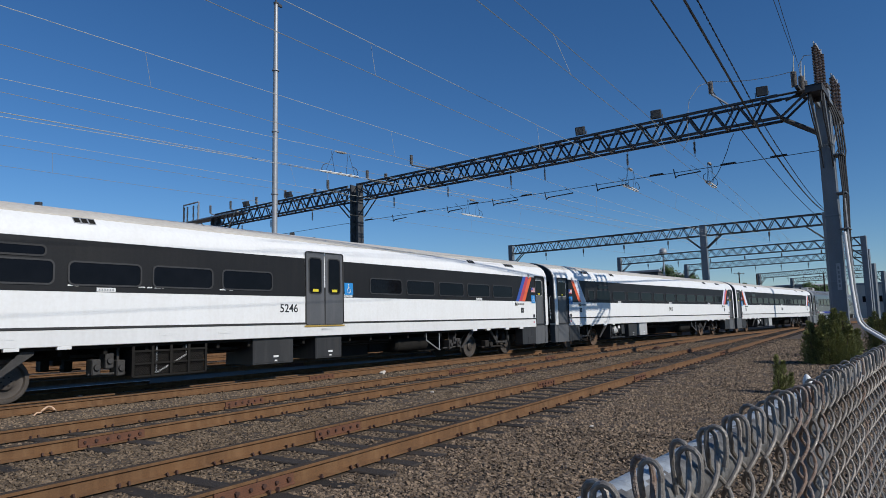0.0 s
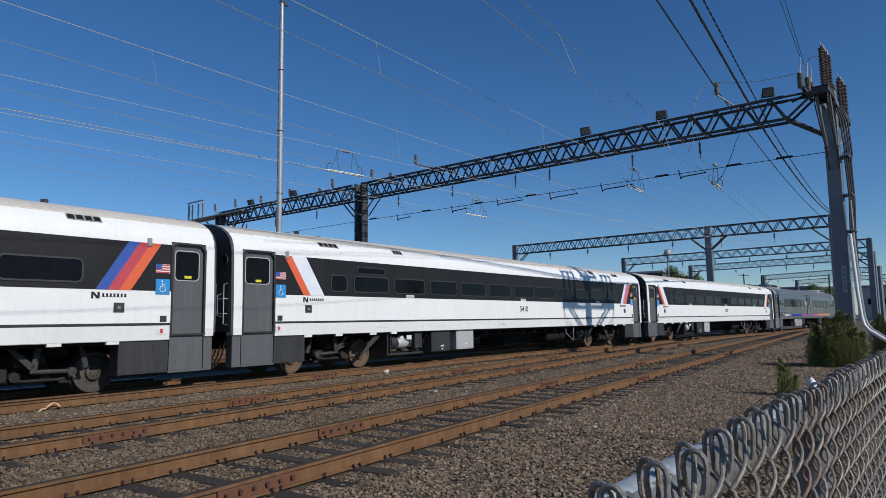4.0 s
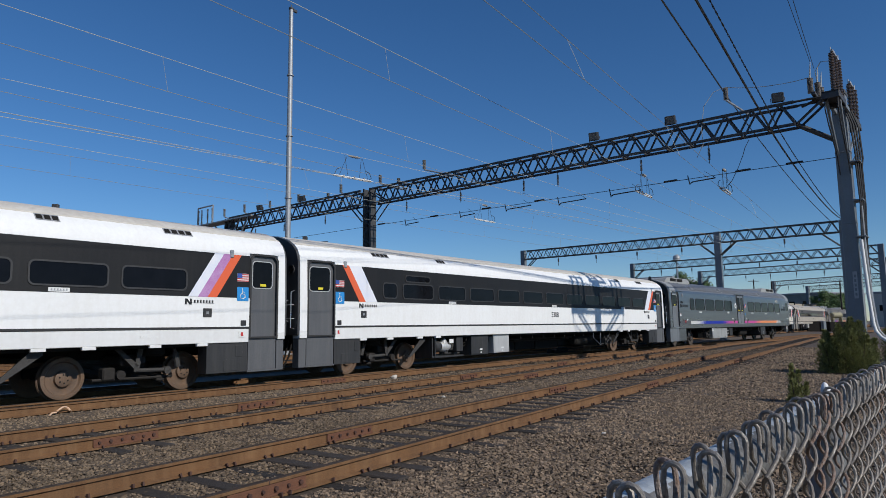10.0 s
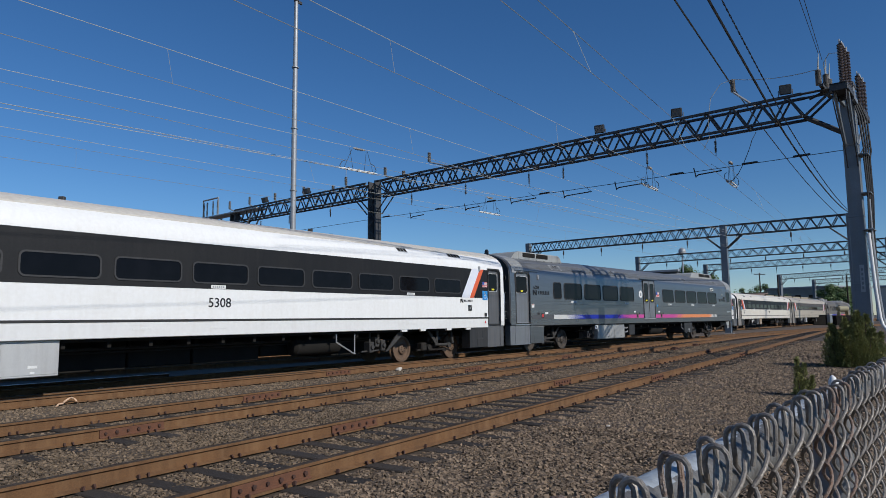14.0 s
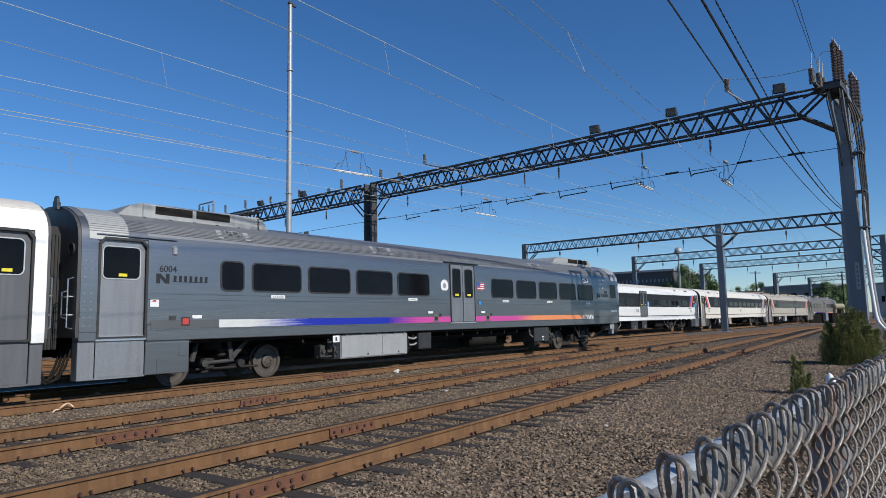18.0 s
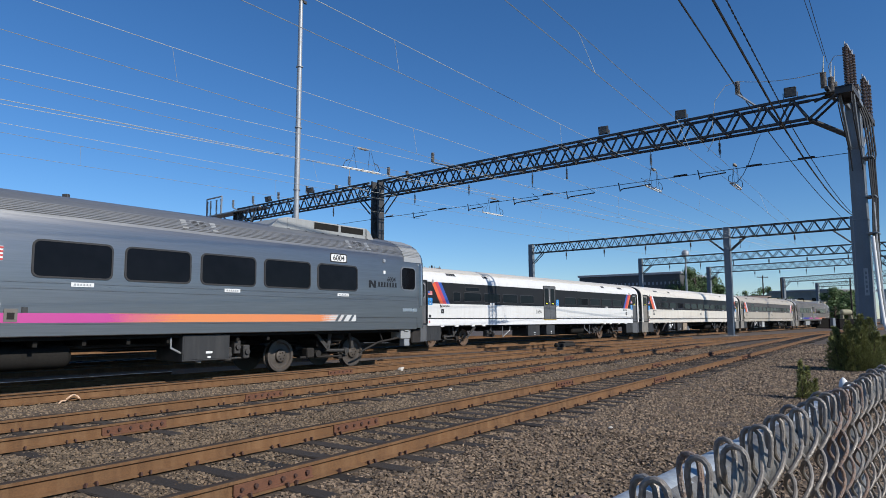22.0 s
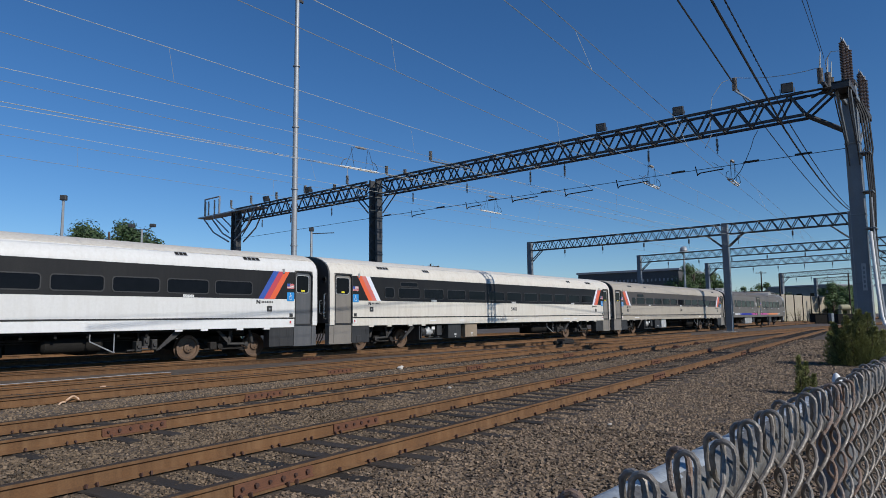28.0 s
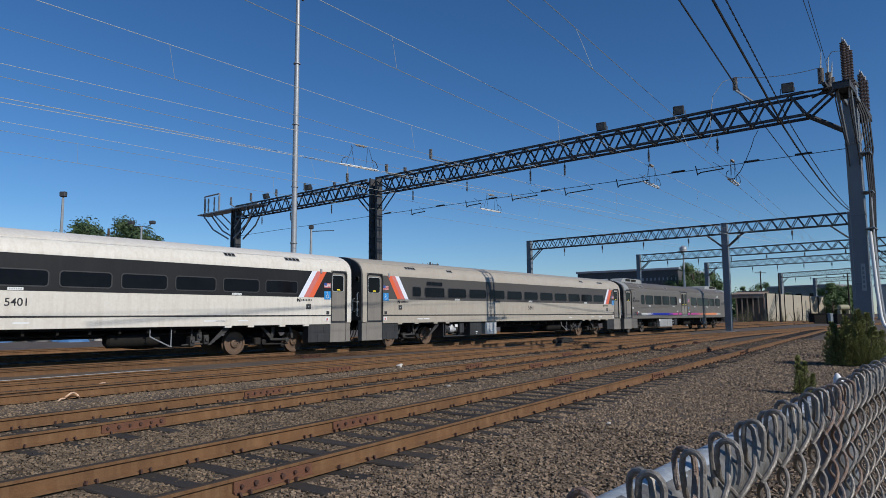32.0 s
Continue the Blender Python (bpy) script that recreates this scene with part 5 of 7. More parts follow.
    seal = part("round_emblem", sl, M["paper"], car, "round white emblem")
    s2 = Build()
    s2.turned((-1.25, -side_y(2.52) - 0.005, 2.52), (0, -1, 0), [(0, 0.09), (0.003, 0.09), (0.003, 0.001)], 12)
    part("emblem_centre", s2, M["galv"], seal)
    flag(0.60, 2.42, car, 0.42, 0.26)
    patch("access_sign", 0.66, 0.80, 1.90, 2.02, M["sign_blue"], car, 0.006, "blue wheelchair access sign")
    for x in (-8.18, -3.08, 2.18, 5.50, 9.0):
        patch("notice", x, x + 0.42, 2.00, 2.08, M["paper"], car, 0.010, "narrow white notice")
        bars(x + 0.04, x + 0.38, 2.02, 2.06, car, 6, "galv", 0.015, "notice_print")
    patch("warning_label", -11.25, -11.06, 1.78, 1.93, M["paper"], car, 0.010, "white and red warning label")
    bars(-11.23, -11.08, 1.885, 1.92, car, 1, "label_red", 0.016, "label_print")
    for x in (-1.84, 1.09):
        patch("hatch", x, x + 0.22, 1.33, 1.57, M["silver_tan"], car, 0.008, "small dull hatch beside the door")
        patch("hatch_mark", x + 0.05, x + 0.17, 1.38, 1.50, M["bogie"], car, 0.014)
        patch("notice", x - 0.30, x - 0.06, 1.60, 1.67, M["paper"], car, 0.010, "narrow white notice")
        patch("hatch", x + 0.28, x + 0.38, 1.50, 1.60, M["box"], car, 0.008, "small dark hatch")
    patch("hatch", -10.82, -10.66, 1.49, 1.59, M["box"], car, 0.006, "small dark hatch")
    patch("red_hatch_frame", -10.54, -10.34, 1.36, 1.56, M["rubber"], car, 0.005, "small black hatch frame")
    patch("red_hatch", -10.51, -10.37, 1.40, 1.53, M["label_red"], car, 0.010, "small red hatch")
    patch("notice", -10.28, -10.05, 1.525, 1.60, M["paper"], car, 0.010, "narrow white notice")
    patch("belt_panel", -11.22, -9.61, 1.315, 1.495, M["panel_dark"], car, 0.003, "dull grey panel ahead of the colour band")
    l = Build()
    l.box(-10.76, -10.66, -1.62, -1.54, 2.91, 3.10, 0.02)
    part("marker_lamp", l, M["galv"], car)
    for x in (-9.48, -4.40, 4.59, 9.60):
        roof_vent(x + 0.14, x + 0.52, car, 3.41, 3.61)
        for dx in (-0.12, 0.62):
            bl = Build()
            z0, z1 = 3.38, 3.60
            y0, y1 = -side_y(z0) - 0.016, -side_y(z1) - 0.016
            bl.plate([(x + dx, 0), (x + dx + 0.14, 0), (x + dx + 0.14, z1 - z0), (x + dx, z1 - z0)], (0, y0, z0), UX, Vector((0, (y1 - y0) / (z1 - z0), 1)), 0.006)
            part("bright_strap", bl, M["pale_flute"], car)
    # roof ducts
    for x0, x1, flip in ((-11.75, -7.75, 0), (7.15, 11.1, 1)):
        d = Build()
        d.box(x0 + 0.6, x1 - 0.3, -0.95, 0.95, 3.70, 4.10, 0.03)
        for xx, dd in ((x0, 0.6), (x1, -0.4)):
            d.plate([(0, 0), (dd, 0), (dd, 0.375), (dd * 0.55, 0.30)][::1 if dd > 0 else -1], (xx, 0.95, 3.72), UX, UY, 1.9)
        k = part("roof_unit", d, M[pal["duct"]], car, "grey roof-mounted air unit")
        g = Build()
        gx = x0 + 0.9 if not flip else x1 - 2.4
        for j in range(2):
            g.box(gx + j * 1.0, gx + j * 1.0 + 0.9, -0.958, -0.94, 3.88, 4.06, 0)
        part("grille", g, M["under"], k, "dark mesh grille")
        for j in range(6):
            fx = x0 + 0.6 + j * (x1 - x0 - 1.0) / 5
            f = Build()
            f.box(fx, fx + 0.06, -1.02, -0.94, 3.70, 3.78, 0.004)
            part("fixing_lug", f, M["bogie"], k)
    h = Build()
    for k in range(3):
        h.turned((11.55 + k * 0.22, -0.35, 3.80), (0, 0, 1), [(0, 0.10), (0.12, 0.10), (0.16, 0.05), (0.16, 0.001)], 10)
    h.tube([(11.4, -0.3, 3.86), (12.3, -0.3, 3.86)], 0.03, 6)
    part("roof_horns", h, M["bogie"], car)
    floor_and_frame(car, "under", False)
    bx = under_box("equipment_box", -5.78, -3.05, 0.37, 1.03, "tank_white", car, "pale grey underfloor battery box with two covers", 0)
    for a, c in ((-5.76, -4.17), (-4.14, -3.07)):
        cv = Build()
        cv.box(a, c, -1.524, -1.506, 0.40, 1.00, 0.005)
        cv = part("cover", cv, M["tank_white"], bx)
        lt = Build()
        for f in (0.12, 0.5, 0.88):
            lt.box(a + (c - a) * f - 0.03, a + (c - a) * f + 0.03, -1.535, -1.52, 0.96, 1.05, 0.004)
        tagged(part("latches", lt, M["galv"], bx), kind="stuff")
        lt = Build()
        lt.box(a + (c - a) * 0.62, a + (c - a) * 0.62 + 0.05, -1.532, -1.52, 0.44, 0.49, 0.004)
        part("keyhole", lt, M["under"], bx)
    hs = Build()
    for k in range(2):
        hs.tube([(-3.00, -1.38, 0.92 - 0.2 * k), (-2.84, -1.44, 0.84 - 0.2 * k), (-2.66, -1.44, 0.82 - 0.18 * k), (-2.50, -1.40, 0.86 - 0.18 * k)], 0.03, 8)
    part("hose", hs, M["galv"], car, "pale ribbed hoses")
    hs = Build()
    hs.box(-3.02, -2.92, -1.45, -1.2, 0.42, 1.03, 0.01)
    hs.tube([(-2.97, -1.45, 0.95), (-2.87, -1.46, 0.5)], 0.02, 6)
    part("junction_bracket", hs, M["bogie"], car)
    ce = Build()
    ce.box(-6.0, 2.6, -0.55, 0.35, 0.42, 0.99, 0.02)
    part("centre_tank", ce, M["under"], car, "grimy dark tank along the centre line")
    patch("axle_sign", -6.16, -5.92, 0.84, 1.02, M["paper"], car, 0.006, "small white sign with a black mark")
    bars(-6.09, -5.99, 0.88, 0.98, car, 1, "ink", 0.012, "sign_mark")
    under_box("equipment_box", -2.49, -1.87, 0.49, 1.0, "box", car, "charcoal underfloor equipment box", 0)
    under_box("equipment_box", 4.58, 5.76, 0.45, 1.03, "box", car, "charcoal underfloor equipment box")
    t = Build()
    t.turned((0.8, -0.9, 0.66), (1, 0, 0), [(0, 0.001), (0, 0.16), (0.08, 0.24), (1.6, 0.24), (1.68, 0.16), (1.68, 0.001)], 14)
    part("air_tank", t, M["under"], car)
    bogie(car, -8.98, rolling, -1, pal["wheel"])
    bogie(car, 9.08, rolling, 1, pal["wheel"])
    return car, rolling


M["door_silver"] = material("grey_steel_door", (0.30, 0.31, 0.32), 0.45, metal=0.6, second=(0.23, 0.23, 0.24), scale=1.2, amount=0.4, fine=30, streak=(0.18, 0.175, 0.17), streak_amount=0.4)
M["band_grey"] = material("pale_grey_band", (0.60, 0.60, 0.58), 0.45)
M["band_blue"] = material("blue_band", (0.009, 0.020, 0.32), 0.45, second=(0.012, 0.028, 0.28), scale=2)
M["band_pink"] = material("magenta_band", (0.50, 0.060, 0.27), 0.45, second=(0.45, 0.075, 0.25), scale=2)
M["band_orange"] = material("orange_band", (0.70, 0.235, 0.085), 0.45, second=(0.60, 0.22, 0.10), scale=2)
M["tank_white"] = material("pale_grey_box", (0.42, 0.42, 0.41), 0.45, metal=0.3, second=(0.33, 0.33, 0.32), scale=3, amount=0.4, fine=30, streak=(0.3, 0.28, 0.26), streak_amount=0.35)
M["tank_tan"] = material("dusty_tan_box", (0.30, 0.235, 0.165), 0.6, second=(0.22, 0.17, 0.12), scale=3, amount=0.4, fine=30, streak=(0.38, 0.31, 0.23), streak_amount=0.3)
M["duct_grey"] = material("grey_roof_duct", (0.34, 0.35, 0.345), 0.6, second=(0.26, 0.26, 0.25), scale=1.5, amount=0.4, streak=(0.2, 0.19, 0.17), streak_amount=0.4)

M["panel_dark"] = material("dull_grey_panel", (0.12, 0.122, 0.126), 0.45, metal=0.3, second=(0.09, 0.09, 0.094), scale=2, amount=0.4, fine=20)
CLEAN = dict(shoe="sill", wheel="wheel", body="white", band="black", roof="roof", sill="sill", door="door", step="door", tank="box_silver", duct="duct_grey")
DULL = dict(CLEAN, body="dull_white")
DUSTY = dict(shoe="cream", wheel="wheel", body="cream", band="black", roof="roof_pale", sill="cream", door="door_tan", step="door_tan", tank="tank_tan", duct="duct_grey")
GRIMY = dict(shoe="tan", wheel="wheel", body="tan", band="black_dusty", roof="tan", sill="tan", door="door_tan", step="door_tan", tank="box_silver", duct="duct_grey")
STEEL = dict(CLEAN, shoe="silver", wheel="wheel_dark", body="silver", door="door_silver", step="door_silver", roof="roof_steel")
STEEL_TAN = dict(CLEAN, shoe="silver_tan", wheel="wheel_dark", body="silver_tan", door="door_tan", step="door_tan", roof="silver_tan")
M["black_dusty"] = material("dusty_charcoal_band", (0.062, 0.056, 0.052), 0.6, second=(0.080, 0.072, 0.064), scale=0.7, amount=0.4, fine=30)

# the first train, then the second, each from its leading car
TRAIN_A = [coach("white coach with charcoal window band, centre doors and blue-red-orange stripes", 5246, dict(CLEAN, wheel="wheel_dark"), ("blue", "blue"), True),
           coach("clean white coach with charcoal window band and faded end stripes", 5410, CLEAN, ("worn", "faded")),
           coach("clean white coach with charcoal window band and orange end stripes", 5308, CLEAN, ("worn", "worn")),
           cab_car("grey stainless control car with a blue, magenta and orange side band", 6004, STEEL)]
TRAIN_B = [coach("white coach with charcoal window band leading the second train", None, DULL, ("blue", "blue")),
           coach("white coach with charcoal window band, centre doors and bright end stripes", 5556, DULL, ("blue", "blue"), True),
           coach("dusty cream-tinged coach with charcoal window band and pale end stripes", 5401, DUSTY, ("pale", "pale")),
           coach("grimy tan-tinged coach with dusty window band and pale red end stripes", 5341, GRIMY, ("pale", "pale")),
           cab_car("dusty brown-grey stainless control car with a faded colour band", 6004, STEEL_TAN)]
for _train, _name in ((TRAIN_A, "cars of the first train"), (TRAIN_B, "cars of the second train")):
    for _car, _ in _train:
        tagged(_car, group=_name)


# ---- overhead gantries: local x along the beam away from the fence, z up ----
def lattice_beam(parent, x0, x1, z0, z1, half, panel, r, each=True):
    """Four chords with zig-zag web bars on both faces and cross struts."""
    for z in (z0, z1):
        for y in (-half, half):
            b = Build()
            b.box(x0, x1, y - r * 1.3, y + r * 1.3, z - r * 1.3, z + r * 1.3, 0.01)
            part("chord", b, M["dark_steel"], parent)
    n = max(2, round((x1 - x0) / panel))
    step = (x1 - x0) / n
    L = math.hypot(step / 2, z1 - z0)
    ang = math.degrees(math.atan2(z1 - z0, step / 2))
    bar = Build()
    bar.box(-L / 2, L / 2, -r * 0.4, r * 0.4, -r, r, 0)
    me = bar.mesh("web_bar", M["dark_steel"])
    rest = Build()
    for y in (-half, half):
        for k in range(n):
            for d in (0, 1):
                xm = x0 + step * (k + 0.25 + 0.5 * d)
                m = pose(xm, y, (z0 + z1) / 2, 0, -ang if d == 0 else ang, 0)
                if each:
                    part("web_bar", me, None, parent, "", m)
                else:
                    rest.box(-L / 2, L / 2, -r * 0.4, r * 0.4, -r, r, 0, m)
    st = Build()
    for k in range(n + 1):
        x = x0 + step * k
        st.box(x - r * 0.7, x + r * 0.7, -half, half, z0 - r * 0.6, z0 + r * 0.6)
        if k < n:
            st.box(x + step / 2 - r * 0.7, x + step / 2 + r * 0.7, -half, half, z1 - r * 0.6, z1 + r * 0.6)
    tagged(part("strut_lattice", st, M["dark_steel"], parent), kind="stuff")
    if not each:
        tagged(part("web_lattice", rest, M["dark_steel"], parent), kind="stuff")


def lattice_column(parent, x, h, wx, wy, solid=False, label=""):
    """Column of two plated channels laced together; or closed all round."""
    b = Build()
    if solid:
        b.box(x - wx / 2, x + wx / 2, -wy / 2, wy / 2, -0.3, h, 0.02)
        for z in (h * 0.25, h * 0.5, h * 0.77):
            e = Build()
            e.box(x - wx / 2 - 0.012, x + wx / 2 + 0.012, -wy / 2 - 0.012, wy / 2 + 0.012, z, z + 0.05, 0.006)
            part("column_band", e, M["steel"], parent)
    else:
        for s in (-1, 1):
            b = Build()
            b.box(x + s * wx / 2 - 0.02, x + s * wx / 2 + 0.02, -wy / 2, wy / 2, -0.3, h, 0.01)
            for t in (-1, 1):
                xa, xb = sorted((x + s * wx / 2, x + s * wx / 2 - s * 0.12))
                ya, yb = sorted((t * wy / 2, t * (wy / 2 - 0.02)))
                b.box(xa, xb, ya, yb, -0.3, h, 0.006)
            if s < 0:
                part("column_channel", b, M["dark_steel"], parent, "dark steel channel")
    c = part("column" if solid else "column_channel", b, M["steel" if solid else "dark_steel"], parent, label or ("blue-grey steel column" if solid else "dark steel channel"))
    if not solid:
        l = Build()
        z = 0.2
        k = 0
        while z < h - 0.6:
            for t in (-1, 1):
                a, e = (x - wx / 2, x + wx / 2) if k % 2 else (x + wx / 2, x - wx / 2)
                l.tube([(a, t * wy / 2, z), (e, t * wy / 2, z + 0.55)], 0.03, 4, False)
            z += 0.55
            k += 1
        tagged(part("lacing", l, M["dark_steel"], c), kind="stuff")
    f = Build()
    f.box(x - wx / 2 - 0.25, x + wx / 2 + 0.25, -wy / 2 - 0.25, wy / 2 + 0.25, -0.5, -0.15, 0.03)
    part("footing", f, M["concrete"], parent, "concrete footing")
    return c


def knee(parent, xa, za, xb, zb, half, r=0.05):
    for y in (-half, half):
        b = Build()
        b.tube([(xa, y, za), (xb, y, zb)], r, 4)
        part("knee_brace", b, M["dark_steel"], parent)


def insulator(parent, p, axis, length, r, n, mat="porcelain", name="insulator"):
    """Ribbed post or string insulator."""
    b = Build()
    prof = [(0, r * 0.35)]
    for k in range(n):
        h = length * (k + 0.15) / n
        g = length / n
        prof += [(h, r * 0.45), (h + g * 0.25, r), (h + g * 0.45, r), (h + g * 0.6, r * 0.45)]
    prof += [(length, r * 0.4), (length, 0.001)]
    b.turned(p, axis, prof, 10)
    return part(name, b, M[mat], parent, "ribbed %s insulator" % M[mat].name.split("_")[0])


M["concrete"] = material("weathered_concrete", (0.33, 0.31, 0.28), 0.85, second=(0.24, 0.22, 0.2), scale=1.5, amount=0.4, fine=20, bump=0.4, streak=(0.18, 0.16, 0.14), streak_amount=0.4)
M["lamp_glass"] = material("dusty_lamp_glass", (0.12, 0.12, 0.12), 0.25, second=(0.2, 0.19, 0.17), scale=12, amount=0.4)

G1 = Matrix.Translation((28.03, 0.88, -0.02)) @ pose(0, 0, 0, 0, 0, 83.92) @ Matrix.Translation((0.16, 0, 0)) @ Matrix.Diagonal((0.993, 1, 1.025, 1))
g1 = thing("catenary_gantry", "blue-grey lattice gantry spanning the tracks on steel columns", "gantry", G1, "overhead gantries")
ZT, ZB = 9.62, 8.76
lattice_column(g1, -0.36, 9.62, 0.48, 0.40, True, "closed blue-grey steel column")
lattice_column(g1, 25.25, 9.72, 0.66, 0.5)
lattice_column(g1, 41.0, 9.62, 0.66, 0.5)
lattice_beam(g1, 1.1, 24.8, ZB, ZT, 0.32, 1.02, 0.040)
lattice_beam(g1, 25.7, 40.6, ZB, ZT, 0.32, 1.02, 0.040)
knee(g1, 1.05, ZB, -0.16, 7.95, 0.2, 0.07)
knee(g1, 1.05, ZB, 0.0, 9.6, 0.3, 0.05)
knee(g1, 1.6, ZT, 1.05, ZB, 0.3, 0.04)
knee(g1, -0.1, 9.6, 1.2, ZT, 0.3, 0.045)
knee(g1, 23.7, ZB, 24.85, 7.7, 0.25)
knee(g1, 26.8, ZB, 25.65, 7.7, 0.25)
knee(g1, 23.9, ZB + 0.1, 25.0, 9.5, 0.25, 0.04)
knee(g1, 26.6, ZB + 0.1, 25.5, 9.5, 0.25, 0.04)
knee(g1, 39.2, ZB, 40.6, 7.6, 0.25)


def floodlight(w, z):
    f = thing("floodlight", "square black floodlight bolted on the gantry beam", "floodlight", G1 @ pose(w, 0, z, 0, 0, 12), "floodlights on the gantry")
    b = Build()
    b.box(-0.22, 0.22, -0.12, 0.16, 0.14, 0.52, 0.03, pose(0, 0, 0, -18, 0, 0))
    part("housing", b, M["wire"], f)
    b = Build()
    b.box(-0.18, 0.18, 0.158, 0.168, 0.18, 0.48, 0, pose(0, 0, 0, -18, 0, 0))
    part("lens", b, M["lamp_glass"], f, "dusty glass lens")
    b = Build()
    b.tube([(-0.25, 0, 0.32), (-0.25, 0, 0.02), (0.25, 0, 0.02), (0.25, 0, 0.32)], 0.02, 6)
    part("bracket", b, M["dark_steel"], f)


for _w in (9.74, 6.05, 1.72):
    floodlight(_w, ZT + 0.05)
for _w in (31.9, 36.9):
    floodlight(_w, ZT + 0.05)

# column head: bracket platforms before and behind the column, each with three tall cable bushings
M["bushing_glaze"] = material("brown_glazed_porcelain", (0.150, 0.115, 0.098), 0.22, second=(0.10, 0.078, 0.068), scale=6, amount=0.4)
head = thing("terminal_platform", "steel bracket platforms with tall ribbed cable bushings on the column head", "switchgear", G1)
for _y, _x in ((1.80, -0.45), (-2.15, -0.42)):
    s = 1 if _y > 0 else -1
    b = Build()
    b.box(_x - 0.27, _x + 0.27, *sorted((_y - 0.72, _y + 0.72)), 9.02, 9.10, 0.01)
    for ya, yb in ((_y + 0.66, _y + 0.72), (_y - 0.72, _y - 0.66)):
        b.box(_x - 0.27, _x + 0.27, ya, yb, 8.84, 9.10, 0.01)
    for xa, xb in ((_x - 0.27, _x - 0.21), (_x + 0.21, _x + 0.27)):
        b.box(xa, xb, _y - 0.66, _y + 0.66, 8.88, 9.02, 0.01)
    part("deck", b, M["dark_steel"], head)
    for dx in (-0.20, 0.20):
        b = Build()
        b.box(_x + dx - 0.05, _x + dx + 0.05, *sorted((s * 0.15, _y - s * 0.66)), 8.86, 9.02, 0.01)
        part("deck_beam", b, M["steel"], head)
        b = Build()
        b.tube([(_x + dx, _y + s * 0.25, 8.95), (-0.36 + dx * 0.75, s * 0.20, 7.40)], 0.055, 6)
        part("deck_strut", b, M["steel"], head)
        b = Build()
        b.tube([(_x + dx, _y + s * 0.55, 8.9), (_x + dx, _y + s * 0.62, 8.5), (_x + dx * 0.9, _y + s * 0.30, 8.05), (-0.40 + dx * 0.8, s * 0.55, 7.2), (-0.40 + dx * 0.8, s * 0.25, 6.6)], 0.022, 6)
        part("cable", b, M["wire"], head, "black cable")
    for dy in (-0.48, 0.0, 0.48):
        insulator(head, (_x - 0.13 + 0.08 * dy, _y + dy, 9.10), (0, 0, 1), 1.38, 0.092, 25, "bushing_glaze", "bushing")
        b = Build()
        b.tube([(_x - 0.13 + 0.08 * dy, _y + dy, 10.48), (_x - 0.13 + 0.08 * dy, _y + dy, 10.66)], 0.022, 6)
        part("terminal_rod", b, M["galv"], head)
    b = Build()
    b.box(_x - 0.18, _x - 0.08, _y - 0.60, _y + 0.60, 10.47, 10.55, 0.006)
    part("bus_bar", b, M["galv"], head)
b = Build()
b.box(-0.62, -0.10, -0.30, 0.30, 9.55, 9.72, 0.02)
part("column_cap", b, M["dark_steel"], head)
b = Build()
b.box(-0.10, 0.52, -0.28, 0.28, 9.60, 9.66, 0.01)
b.tube([(0.36, 0.0, 9.62), (0.9, 0.0, 9.45)], 0.05, 6)
part("crossarm_bracket", b, M["dark_steel"], head)
b = Build()
b.box(0.30, 0.44, -1.10, 0.62, 9.66, 9.77, 0.01)
part("crossarm", b, M["dark_steel"], head)
ARRESTERS = ((0.47, 0.45), (0.34, -0.25), (0.34, -0.95))
for _w, _y in ARRESTERS:
    insulator(head, (_w, _y, 9.77), (0, 0, 1), 0.58, 0.11, 17, "porcelain", "surge_arrester")
    b = Build()
    b.tube([(_w, _y, 10.34), (_w - 0.05, _y - 0.03, 10.98)], 0.03, 6, True, 0, [0.035, 0.012])
    part("arrester_lead", b, M["pale_wire"], head)
for _k, _y in enumerate((0.28, 0.1, -0.08, -0.26)):
    b = Build()
    b.tube([(-0.55 - 0.05 * _k, _y, 9.0), (-0.70 - 0.06 * _k, _y, 8.4), (-0.78 - 0.05 * _k, _y, 7.2), (-0.76 - 0.04 * _k, _y, 6.9), (-0.80 - 0.03 * _k, _y + 0.02, 5.5),
            (-0.74 - 0.03 * _k, _y, 4.2), (-0.74 - 0.03 * _k, _y, 3.0)], 0.035, 6)
    part("cable", b, M["wire"], head, "black cable")
for _z in (7.0, 5.6, 4.3):
    b = Build()
    b.box(-0.90, -0.55, -0.30, 0.32, _z, _z + 0.05, 0.01)
    part("cable_clamp", b, M["steel"], head)
for _p in ([(0.34, -0.25, 10.36), (0.30, 0.3, 10.62), (0.0, 0.9, 10.72), (-0.5, 1.32, 10.50)],
           [(0.47 + 3.29 * f, 0.45 - 0.73 * f, 10.38 + 0.62 * f - 0.6 * f * (1 - f)) for f in (0, 0.15, 0.3, 0.5, 0.7, 0.85, 1)],
           [(3.76, -0.28, 11.0), (4.2, -0.1, 10.85), (4.6, 0.0, 10.3), (4.75, 0.0, 9.4), (4.72, 0, 8.7), (5.0, 0, 8.2)]):
    b = Build()
    b.tube(_p, 0.013, 5)
    part("jumper", b, M["pale_wire"], head)
conduit = Build()
conduit.tube([(-0.72, 0.30, 4.2), (-0.80, 0.30, 2.2), (-0.87, 0.30, 1.25), (-0.93, 0.32, 1.0), (-1.08, 0.38, 0.80), (-1.5, 0.55, 0.52), (-2.4, 0.9, -0.12)], 0.062, 10)
single("conduit", conduit, M["white_pipe"] if "white_pipe" in M else M["paper"], "white plastic cable conduit on the column bending towards the ground", "conduit", G1)
conduit = Build()
